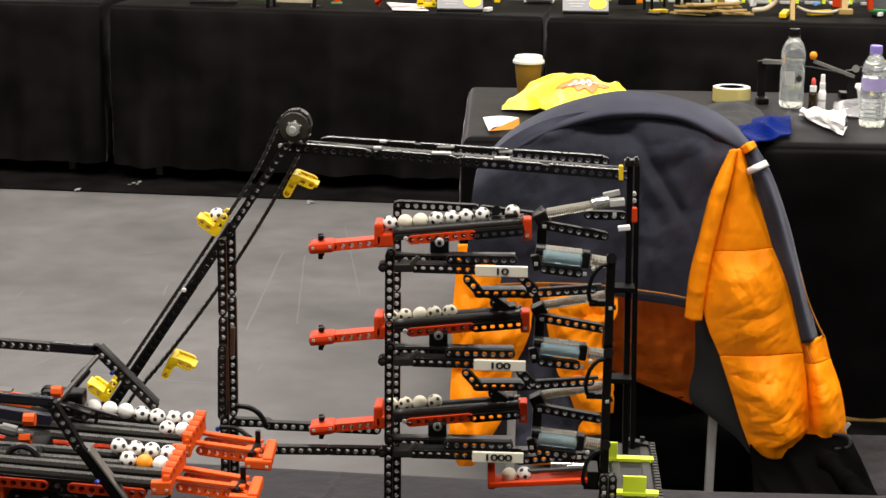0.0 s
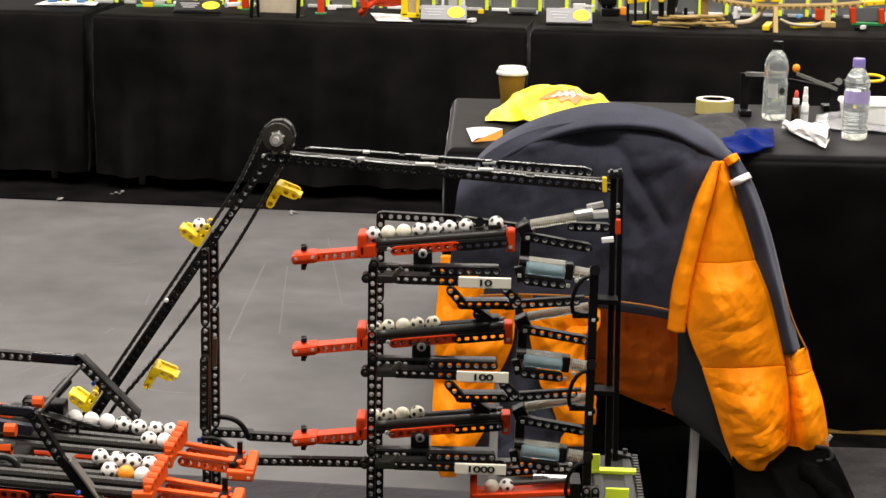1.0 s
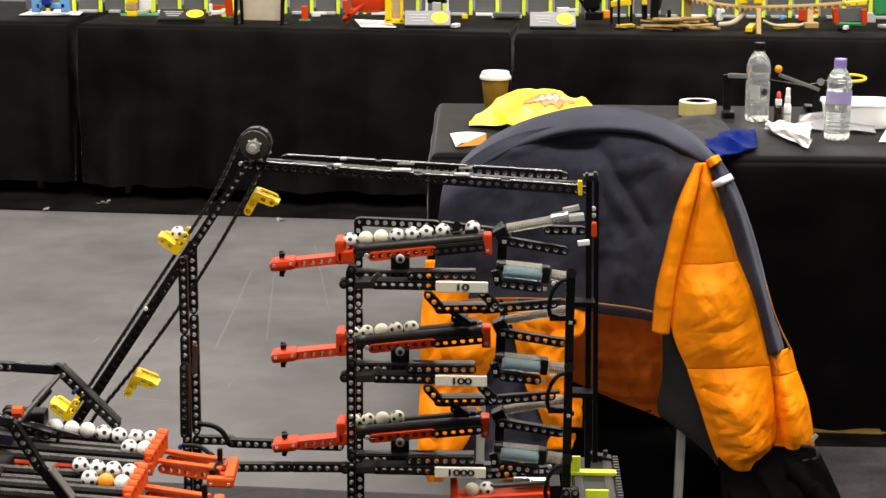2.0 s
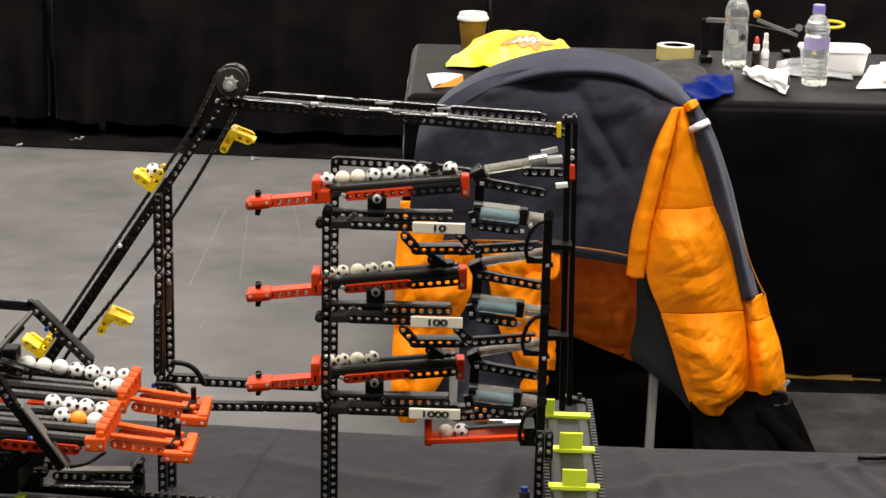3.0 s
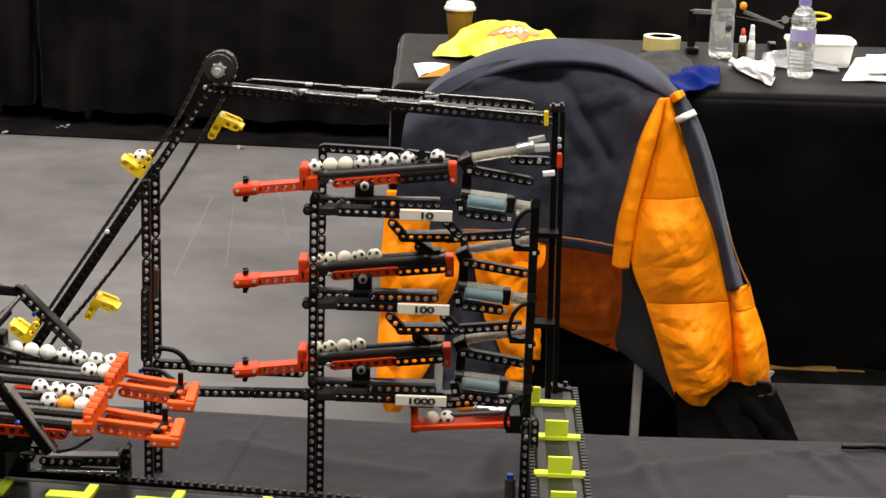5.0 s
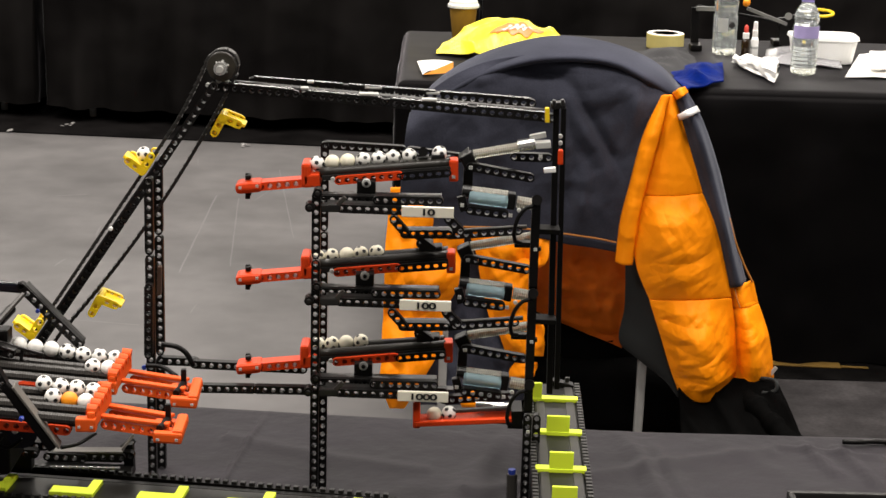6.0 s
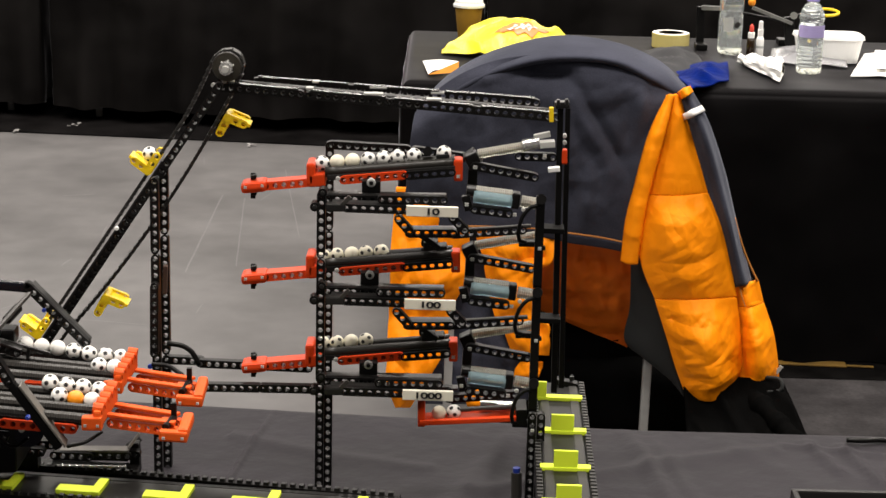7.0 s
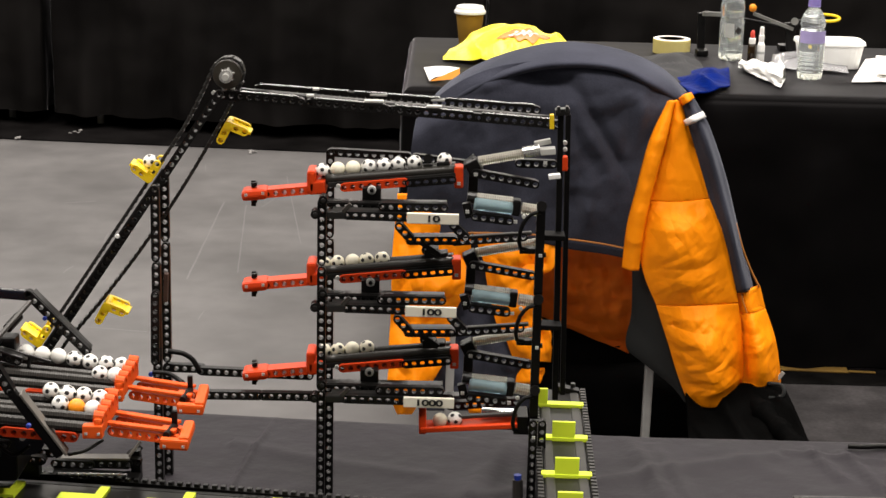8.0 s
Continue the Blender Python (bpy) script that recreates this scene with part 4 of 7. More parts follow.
def ball(at, me=None, group="balls in the trays"):
    me = me or SPOTTED
    ob = new("ball", me)
    ob.matrix_basis = Matrix.Translation(at) @ Euler([random.uniform(0, 6.3) for _ in range(3)]).to_matrix().to_4x4()
    label = {"spotted_ball": "white plastic ball with black football spots", "white_ball": "plain white plastic ball", "plain_ball": "plain cream plastic ball", "faded_ball": "cream plastic ball with black football spots", "orange_ball": "plain orange plastic ball"}[me.name]
    return tagged(ob, label, "ball", group)


# ---------------------------------------------------------------- the ball counter: three tipping trays in a black frame
YF, YC, YB = 1.64, 1.69, 1.74
counter = thing("ball_counter", "black construction-set ball counter with three red tipping trays", "machine", (-0.01, YC, NEAR))


def column(parent, x_top, x_low, y, z0, z1, n_max=15, hole=(0, 1, 0)):
    """An upright made of beams end to end."""
    h = z0 + 0.004
    k = 0
    while h < z1 - 0.006:
        top = min(h + (n_max - 1) * P, z1 - 0.004)
        n = max(2, int((top - h) / P + 0.5) + 1)
        f0, f1 = (h - z0) / (z1 - z0), (h + (n - 1) * P - z0) / (z1 - z0)
        beam(parent, (x_low + (x_top - x_low) * f0, y, h), (x_low + (x_top - x_low) * f1, y, h + (n - 1) * P), name="upright", n=n, hole=hole)
        h += n * P
        k += 1


cl_t = (-0.1112, 1.64, 1.0508)
column(counter, cl_t[0], cl_t[0], YF, NEAR, cl_t[2])
cb_t = (-0.1103, 1.74, 1.0765)
column(counter, cb_t[0], cb_t[0], YB, NEAR, cb_t[2])
column(counter, cl_t[0] + 0.006, cl_t[0] + 0.006, YF + 0.03, NEAR, NEAR + 0.105)
rf_t = (0.0872, 1.64, 1.052)
column(counter, rf_t[0], rf_t[0], YF, NEAR, NEAR + 0.096)
column(counter, rf_t[0], rf_t[0], YF, NEAR + 0.096, rf_t[2], hole=(1, 0, 0))
column(counter, 0.0969, 0.0969, 1.662, NEAR, NEAR + 0.085)
rb_t = (0.1052, 1.7, 1.126)
block(counter, rb_t, (0.1105, 1.7, 0.845), 0.0078, 0.0056, MATTE, "upright")
rc_t = (0.1147, 1.74, 1.1164)
block(counter, rc_t, (0.1202, 1.74, 0.836), 0.0078, 0.0050, MATTE, "upright")
# caps and pins on the right-hand uprights
block(counter, (0.1, 1.7, 1.1259), (0.1135, 1.7, 1.1273), 0.012, 0.006, DARK, "cap")
block(counter, (0.1009, 1.69, 1.13), (0.104, 1.69, 1.13), 0.006, 0.006, DARK, "cap_pin")
block(counter, (0.1086, 1.69, 1.1307), (0.1118, 1.69, 1.1308), 0.006, 0.006, DARK, "cap_pin")
block(counter, (0.1101, 1.7, 1.0845), (0.1107, 1.7, 1.0705), 0.008, 0.006, RED, "red_connector", bevel=0.0015)
block(counter, (0.0939, 1.66, 1.0732), (0.1047, 1.66, 1.0746), 0.006, 0.0045, WHITE, "white_pin")
block(counter, (0.0964, 1.69, 1.1256), (0.0969, 1.69, 1.1119), 0.006, 0.004, YELLOW, "yellow_clip")
for px in ((0.1114, 1.72, 1.0932), (0.1117, 1.72, 1.0867)):
    peg(counter, px, GREY, 0.0022, 0.003)
# the top feed rail, sloping down to the right-hand uprights
ra, rb = (-0.2085, 1.7, 1.1347), (0.102, 1.7, 1.1143)
rc, rd = (-0.1787, 1.735, 1.1345), (0.0838, 1.735, 1.1209)


def along(a, b, s):
    return tuple(a[i] + (b[i] - a[i]) * s for i in range(3))


for s0, s1 in ((0.0, 0.24), (0.26, 0.50), (0.51, 0.76), (0.77, 1.0)):
    beam(counter, along(ra, rb, s0), along(ra, rb, s1), name="rail_beam")
    bm = bar_bm(off(along(ra, rb, s0 + .005), dz=0.0044), off(along(ra, rb, s1 - .01), dz=0.0044), 0.0075, 0.0012, bevel=0.0003)
    part("rail_tile", bm, GLOSS, counter)
for s0, s1 in ((0.0, 0.33), (0.34, 0.66), (0.67, 1.0)):
    beam(counter, along(rc, rd, s0), along(rc, rd, s1), name="rail_beam")
    part("rail_tile", bar_bm(off(along(rc, rd, s0 + .005), dz=0.0044), off(along(rc, rd, s1 - .005), dz=0.0044), 0.0075, 0.0012, bevel=0.0003), GLOSS, counter)
hose(counter, off(along(ra, rb, .04), dy=0.014, dz=0.002), off(along(ra, rb, .98), dy=0.014, dz=0.002), 0.0035, DARK, ribs=False, name="rail_tube")
# short pale plates that paint glints where the rail tiles meet, one pair on the two rails
for s, w in ((0.25, 0.007), (0.44, 0.018), (0.62, 0.014)):
    at = along(ra, rb, s)
    part("rail_bracket", box_bm(off(at, dx=0.004, dy=0.0, dz=0.0062), (w, 0.0075, 0.0022), 0.0006), GREY, counter, "pale plate painting a glint on the rail")
    part("rail_bracket", box_bm(off(at, dx=0.007, dy=0.034, dz=0.0062), (w * 0.9, 0.0075, 0.0022), 0.0006), GREY, counter, "pale plate painting a glint on the rail")
    part("rail_tie", box_bm(off(at, dx=0.004, dy=0.017, dz=0.001), (0.007, 0.034, 0.003), 0.0006), BLACK, counter)
for px in ((-0.2158, 1.7, 1.1366), (-0.2054, 1.7, 1.1406), (-0.1992, 1.71, 1.1389)):
    peg(counter, px, GREY, 0.002, 0.006)
# back beam behind the top tray
beam(counter, (-0.1092, 1.74, 1.0744), (-0.0359, 1.74, 1.0719))
beam(counter, (-0.0285, 1.72, 1.0754), (0.0265, 1.72, 1.0692))
block(counter, (0.0208, 1.7, 1.0789), (0.0306, 1.7, 1.0673), 0.02, 0.012, BLACK, "joint")

ROW = 0.0878


def tray(k):
    """One tipping tray with its lever, rails and red frame; k counts down from the top."""
    z = -ROW * k

    def D(p):
        return off(p, dz=z)

    t = block(counter, D((-0.1238, 1.69, 1.0697)), D((-0.1236, 1.69, 1.0481)), 0.030, 0.0085, RED, "tray", bevel=0.003, label="red tipping ball tray")
    block(t, D((-0.1258, 1.69, 1.053)), D((-0.1105, 1.69, 1.0544)), 0.03, 0.012, RED, "block_foot", bevel=0.0015)
    beam(t, D((-0.1663, 1.685, 1.0466)), D((-0.1233, 1.685, 1.0515)), RED, name="lever", thick=0.016)
    # lever end with an upright axle
    block(t, D((-0.1881, 1.683, 1.0448)), D((-0.164, 1.683, 1.0476)), 0.026, 0.0098, RED, "lever_end", bevel=0.004)
    for px in (D((-0.1833, 1.668, 1.0475)), D((-0.1677, 1.668, 1.0495))):
        peg(t, px, GREY, 0.0016, 0.0012, name="pin", cross=True)
    a, b = D((-0.1781, 1.688, 1.0569)), D((-0.1782, 1.688, 1.0325))
    block(t, a, b, 0.0045, 0.0045, BLACK, "axle")
    block(t, D((-0.1798, 1.684, 1.054)), D((-0.1746, 1.684, 1.0547)), 0.007, 0.0035, BLACK, "bush")
    block(t, D((-0.1798, 1.684, 1.0389)), D((-0.1746, 1.684, 1.0396)), 0.007, 0.005, BLACK, "bush")
    # two rails the balls lie on
    hose(t, D((-0.1105, 1.681, 1.0608)), D((0.0094, 1.681, 1.0731)), 0.0048, RAIL, ribs=False, name="rail")
    hose(t, D((-0.1117, 1.699, 1.0599)), D((0.0094, 1.699, 1.0723)), 0.0048, RAIL, ribs=False, name="rail")
    block(t, D((-0.1086, 1.685, 1.0567)), D((0.0095, 1.685, 1.069)), 0.020, 0.005, DARK, "tray_floor")
    beam(t, D((-0.0939, 1.675, 1.0557)), D((-0.0372, 1.675, 1.062)), RED, name="side_beam")
    beam(t, D((-0.0929, 1.705, 1.0498)), D((-0.0379, 1.705, 1.0562)), RED, name="side_beam")
    beam(t, D((-0.034, 1.672, 1.0617)), D((0.0065, 1.672, 1.066)), BLACK, name="side_beam", thick=0.004)
    peg(t, D((-0.0984, 1.672, 1.0573)), GREY, 0.0022, 0.0025)
    # red stop at the far end
    block(t, D((0.0119, 1.684, 1.0768)), D((0.0124, 1.684, 1.0565)), 0.018, 0.0085, RED, "end_stop", bevel=0.002)
    peg(t, D((0.0123, 1.676, 1.0615)), GREY, 0.0019, 0.0015, name="pin", cross=True)
    # latch on the rail end
    block(t, D((-0.0085, 1.69, 1.0755)), D((0.004, 1.69, 1.0769)), 0.018, 0.008, BLACK, "latch", bevel=0.002)
    part("latch_knob", sweep_bm([D((-0.0164, 1.682, 1.0829)), D((-0.0166, 1.7, 1.079))], 0.0045, 10), BLACK, t)
    # pivot on the frame
    block(counter, D((-0.0674, 1.665, 1.0587)), D((-0.0672, 1.665, 1.0406)), 0.012, 0.017, BLACK, "pivot_stand", bevel=0.0015)
    block(counter, D((-0.0754, 1.662, 1.0438)), D((-0.0577, 1.662, 1.0432)), 0.012, 0.008, BLACK, "pivot_foot")
    peg(counter, D((-0.0671, 1.659, 1.0575)), GREY, 0.0042, 0.003, name="pivot_pin")
    peg(counter, D((-0.067, 1.656, 1.0577)), BLACK, 0.002, 0.002, name="pivot_axle")
    return t


def frame_row(k):
    """Beams, number plate and flexible tubes of one level."""
    z = -ROW * k

    def D(p):
        return off(p, dz=z)

    beam(counter, D((-0.1065, 1.655, 1.0425)), D((-0.0487, 1.655, 1.043)))
    beam(counter, D((-0.0564, 1.64, 1.047)), D((-0.0007, 1.64, 1.0475)))
    part("tile", bar_bm(D((-0.11, 1.66, 1.046)), D((0.0018, 1.66, 1.0469)), 0.012, 0.002, bevel=0.0004), DARK, counter)
    block(counter, D((-0.1067, 1.636, 1.0393)), D((-0.0889, 1.636, 1.0398)), 0.012, 0.007, DARK, "bracket", bevel=0.0012)
    block(counter, D((-0.0917, 1.632, 1.0428)), D((-0.0847, 1.632, 1.0503)), 0.004, 0.004, HOSE, "lever_arm")
    beam(counter, D((-0.0889, 1.636, 1.0392)), D((-0.0326, 1.636, 1.0387)))
    part("tile", bar_bm(D((-0.1017, 1.644, 1.0422)), D((-0.0339, 1.644, 1.0414)), 0.012, 0.002, bevel=0.0004), DARK, counter)
    # number plate
    la, lb = D((-0.034, 1.63, 1.0391)), D((0.0129, 1.63, 1.0388))
    plate = block(counter, la, lb, 0.004, 0.0096, LABEL, "number_plate", bevel=0.0006, label="white plate with a black printed number")
    text = ("10", "100", "1000")[k]
    cu = bpy.data.curves.new("number", "FONT")
    cu.body, cu.size, cu.extrude, cu.align_x, cu.align_y = text, 0.0082, 0.0002, "CENTER", "CENTER"
    cu.space_character = 0.9
    cu.offset = 0.0002
    tmp = bpy.data.objects.new("number", cu)
    me = bpy.data.meshes.new_from_object(tmp)
    bpy.data.objects.remove(tmp)
    me.materials.append(INK)
    for w in me.vertices:
        w.co.x *= 1.75
    mid = (Vector(la) + Vector(lb)) / 2 + Vector((0, -0.00235, 0))
    shared("number", me, axes(mid, Vector(lb) - Vector(la), (0, 0, 1)), plate, "black printed digits")
    # trapezoid below the plate
    if k < 2:
        beam(counter, D((-0.0401, 1.636, 1.029)), D((-0.0312, 1.636, 1.0191)), n=3)
        beam(counter, D((0.0095, 1.636, 1.0308)), D((0.0179, 1.636, 1.0226)), n=3)
    back = 0.06 if k == 2 else 0.0
    beam(counter, off(D((-0.0302, 1.64, 1.016)), dy=back, dz=back * 0.05), off(D((0.0078, 1.64, 1.017)), dy=back, dz=back * 0.05))
    part("tile", bar_bm(off(D((-0.0325, 1.65, 1.0176)), dy=back), off(D((0.0181, 1.65, 1.0189)), dy=back), 0.012, 0.002, bevel=0.0004), DARK, counter)
    beam(counter, off(D((0.008, 1.66, 1.0107)), dy=back * 0.7), off(D((0.0744, 1.66, 1.0168)), dy=back * 0.7))
    block(counter, D((0.0141, 1.66, 1.0141)), D((0.0805, 1.66, 1.0202)), 0.006, 0.003, HOSE, "bar")
    if k < 2:
        block(counter, D((-0.0222, 1.655, 1.0112)), D((-0.0031, 1.655, 0.9977)), 0.006, 0.005, BLACK, "strut")
        block(counter, D((-0.0179, 1.67, 0.9975)), D((-0.0048, 1.67, 0.9979)), 0.02, 0.008, BLACK, "crossbar")
    for px in (D((-0.1167, 1.632, 1.04)), D((-0.1097, 1.632, 1.0533))):
        part("knob", sweep_bm([off(px, dy=-0.002), off(px, dy=0.010)], 0.0042, 12), BLACK, counter)
        peg(counter, off(px, dy=-0.0018), DARK, 0.0022, 0.001)
    # feed tube, clear and ribbed, rising to the uprights
    hose(counter, D((0.0301, 1.69, 1.0797)), D((0.0863, 1.69, 1.0908)), 0.0046, CLEAR, name="feed_tube", sides=12)
    if k == 0:
        hose(counter, (0.071, 1.685, 1.0899), (0.0865, 1.685, 1.093), 0.0056, CHROME, name="tube_end", sides=12)
        block(counter, (0.0818, 1.7, 1.095), (0.0969, 1.7, 1.0986), 0.006, 0.005, GREY, "tube_tip")
        block(counter, (0.0847, 1.7, 1.0881), (0.1015, 1.7, 1.0896), 0.012, 0.006, GREY, "tube_tip")
        beam(counter, (0.0683, 1.7, 1.0769), (0.0999, 1.7, 1.0767))
    block(counter, D((0.0199, 1.69, 1.0714)), D((0.0313, 1.69, 1.0771)), 0.016, 0.014, BLACK, "joint", bevel=0.002)
    block(counter, D((0.0262, 1.695, 1.0726)), D((0.0255, 1.695, 1.0445)), 0.010, 0.009, BLACK, "hanger")
    beam(counter, D((0.0282, 1.68, 1.0707)), D((0.0823, 1.68, 1.0619)))
    part("tile", bar_bm(D((0.0303, 1.684, 1.073)), D((0.0771, 1.684, 1.0636)), 0.006, 0.0018, bevel=0.0004), HOSE, counter)
    peg(counter, D((0.0276, 1.672, 1.0714)), GREY, 0.002, 0.0015, cross=True)
    peg(counter, D((0.091, 1.672, 1.0837)), GREY, 0.002, 0.0015, cross=True)
    # pale blue tube below
    hose(counter, D((0.0268, 1.668, 1.0446)), D((0.0623, 1.668, 1.0407)), 0.0060, AQUA, name="blue_tube", sides=14, ribs=False)
    part("sleeve", sweep_bm([D((0.0204, 1.672, 1.0498)), D((0.0288, 1.672, 1.049))], 0.0055, 12), DARK, counter, "dark tube mouth")
    hose(counter, D((0.0236, 1.674, 1.0484)), D((0.0623, 1.674, 1.0446)), 0.0058, CLEAR, name="clear_tube", sides=12)
    block(counter, D((0.0618, 1.67, 1.0423)), D((0.0696, 1.67, 1.0415)), 0.014, 0.015, BLACK, "joint", bevel=0.002)
    hose(counter, D((0.0708, 1.672, 1.0405)), D((0.0865, 1.672, 1.0382)), 0.0056, CLEAR, name="outlet_tube", sides=12)
    beam(counter, D((0.0271, 1.662, 1.0343)), D((0.0604, 1.662, 1.0309)))
    block(counter, D((0.0194, 1.664, 1.0464)), D((0.023, 1.664, 1.0326)), 0.008, 0.008, BLACK, "bracket")
    peg(counter, D((0.0206, 1.656, 1.0399)), GREY, 0.002, 0.0015, cross=True)
    peg(counter, D((0.0649, 1.656, 1.0315)), GREY, 0.002, 0.0015, cross=True)
    peg(counter, D((0.0725, 1.656, 1.0365)), GREY, 0.002, 0.002)
    # bent black air hose at the upright
    hose(counter, (0, 0, 0), (0, 0, 0.1), 0.0019, BLACK, ribs=False, name="air_hose",
         ctrl=[D((0.0865, 1.632, 1.0466)), D((0.0775, 1.632, 1.0442)), D((0.0697, 1.632, 1.0324)), D((0.0684, 1.634, 1.0139)), D((0.0785, 1.65, 1.0066))])
    block(counter, D((0.0691, 1.648, 1.0069)), D((0.0867, 1.648, 1.0069)), 0.010, 0.005, BLACK, "bracket")
    part("knob", sweep_bm([D((0.0872, 1.63, 1.0528)), D((0.0879, 1.642, 1.0499))], 0.0048, 12), BLACK, counter)
    if k < 2:
        block(counter, D((0.0883, 1.69, 1.0104)), D((0.1127, 1.69, 1.0099)), 0.02, 0.005, MATTE, "cross_plate")
    peg(counter, D((0.0876, 1.632, 1.0064)), GREY, 0.0018, 0.0015, cross=True)
    if k:
        block(counter, D((0.0912, 1.66, 1.089)), D((0.0914, 1.66, 1.0853)), 0.006, 0.006, BLACK, "joint")


for k in range(3):
    tray(k)
    frame_row(k)

random.seed(5)
for k, places in enumerate(((570, 597, 624, 652, 679, 704, 733, 786), (568, 593, 620, 645, 673), (566, 590, 616, 643))):
    first, last = (-0.1143, 1.69, 1.0678), (-0.0013, 1.69, 1.0805)
    for i, px in enumerate(places):
        s = (px + 5 * k - 570) / 216
        p = along(first, last, s)
        me = (SPOTTED if i not in (1, 2) else PLAIN) if k == 0 else (PLAIN if i == 2 else FADED)
        ball((p[0], p[1], p[2] - (0.0005, 0.0026, 0.0014)[k] - ROW * k), me)

# catch tray at the bottom
catch = block(counter, (-0.0175, 1.645, 0.8306), (0.0815, 1.645, 0.8379), 0.006, 0.0046, RED, "catch_tray", label="red catch tray")
block(catch, (-0.0131, 1.675, 0.8252), (0.0828, 1.675, 0.8319), 0.006, 0.006, RED, "side")
block(catch, (-0.0165, 1.652, 0.8518), (-0.0159, 1.652, 0.8258), 0.014, 0.007, RED, "end", bevel=0.0015)
block(catch, (-0.014, 1.66, 0.8291), (0.081, 1.66, 0.8351), 0.028, 0.002, RED, "base")
block(catch, (0.0772, 1.655, 0.8476), (0.0778, 1.655, 0.8312), 0.03, 0.01, BLACK, "end_block")
hose(counter, (0.0393, 1.672, 0.8404), (0.0824, 1.672, 0.8399), 0.004, CHROME, name="clear_tube", sides=12)
for px in ((0.0003, 1.66, 0.8352), (0.0142, 1.66, 0.8367)):
    ball(px, PLAIN if px[0] < (0.0073, 1.66, 0.8354)[0] else SPOTTED)
# low beams that tie the counter to the lift
beam(counter, (-0.2617, 1.71, 0.8645), (-0.2333, 1.71, 0.8642))
beam(counter, (-0.2308, 1.7, 0.8653), (-0.1253, 1.7, 0.8631))
beam(counter, (-0.2253, 1.65, 0.859), (-0.1692, 1.65, 0.8595))
beam(counter, (-0.167, 1.65, 0.8595), (-0.1173, 1.65, 0.8598))
hose(counter, (0, 0, 0), (0, 0, 0.1), 0.0026, BLACK, ribs=False, name="air_hose", ctrl=[(-0.2559, 1.66, 0.8972), (-0.2422, 1.66, 0.8954), (-0.2327, 1.66, 0.889), (-0.2265, 1.66, 0.8768)])

# ---------------------------------------------------------------- the chain lift
lift = thing("chain_lift", "sloping black chain lift with yellow scoop buckets", "machine", (-0.27, 1.68, NEAR))
hub = (-0.2021, 1.7, 1.1554)
foot = (-0.3849, 1.7, 0.8783)
for y in (1.685, 1.722):
    a, b = (-0.2101, 1.7, 1.1367), (-0.3805, 1.7, 0.8784)
    a, b = (a[0], y, a[2]), (b[0], y, b[2])
    for s0, s1 in ((0.0, 0.48), (0.5, 1.0)):
        beam(lift, along(a, b, s0), along(a, b, s1), name="incline_beam")
part("incline_tile", bar_bm((-0.2623, 1.704, 1.065), (-0.3788, 1.704, 0.8897), 0.03, 0.0025, (0, 1, 0)), DARK, lift)
for y in (1.69, 1.716):
    wheel = part("sprocket", sweep_bm([(hub[0], y - 0.002, hub[2]), (hub[0], y + 0.002, hub[2])], 0.0128, 28), SMOKE, lift, "smoky grey sprocket wheel")
    part("rim", sweep_bm([(hub[0] + 0.0128 * math.cos(i * math.pi / 12), y, hub[2] + 0.0128 * math.sin(i * math.pi / 12)) for i in range(25)], 0.0010, 6), HOSE, wheel)
    part("spoke_plate", sweep_bm([(hub[0], y - 0.004, hub[2]), (hub[0], y - 0.002, hub[2])], 0.005, 18), CHROME, wheel)
    for i in range(6):
        sa = i * math.pi / 3 + 0.3
        dx, dz = math.cos(sa), math.sin(sa)
        part("spoke", sweep_bm([(hub[0] + dx * 0.0045, y - 0.0032, hub[2] + dz * 0.0045), (hub[0] + dx * 0.0070, y - 0.0028, hub[2] + dz * 0.0070)], 0.0009, 6), GREY, wheel)
part("axle", sweep_bm([(hub[0], 1.672, hub[2]), (hub[0], 1.73, hub[2])], 0.0032, 10), GREY, lift, "light grey axle")
part("hub_bush", sweep_bm([(hub[0], 1.676, hub[2]), (hub[0], 1.688, hub[2])], 0.006, 12), CHROME, lift)

# chain: links on a closed loop round the two sprockets
CA, CB = Vector((hub[0], 1.703, hub[2])), Vector((foot[0], 1.703, foot[2]))
slope = (CB - CA).normalized()
across = Vector((slope.z, 0, -slope.x))
if across.x > 0:
    across = -across


def chain_at(s, side):
    """Place on the strand that rides up on the beam, or on the one that hangs down."""
    if side > 0:
        gap = 0.0060 + 0.009 * max(0.0, 1 - s / 0.22) ** 1.5
    else:
        gap = 0.0145 + 0.010 * math.sin(math.pi * min(1.0, s * 1.1)) ** 0.8
    return CA.lerp(CB, s) + across * gap * side


link_bm = box_bm((0, 0, 0), (0.0084, 0.010, 0.0030), 0.0006)
box_bm((0.0022, 0, 0.0006), (0.002, 0.012, 0.003), 0.0004, None, link_bm)
link = bpy.data.meshes.new("chain_link")
link_bm.to_mesh(link)
link_bm.free()
link.materials.append(CHAIN)
length = (CB - CA).length
n = int(length / P)
for side in (1, -1):
    for i in range(n):
        p = chain_at((i + 0.5) / n, side)
        shared("chain_link", link, axes(p, slope * side, (0, 1, 0)), lift)
for i in range(5):
    a = math.pi * (i + 0.5) / 5
    d = across * math.cos(a) - slope * math.sin(a)
    shared("chain_link", link, axes(CA + d * 0.0132, Vector((-d.z, 0, d.x)), (0, 1, 0)), lift)


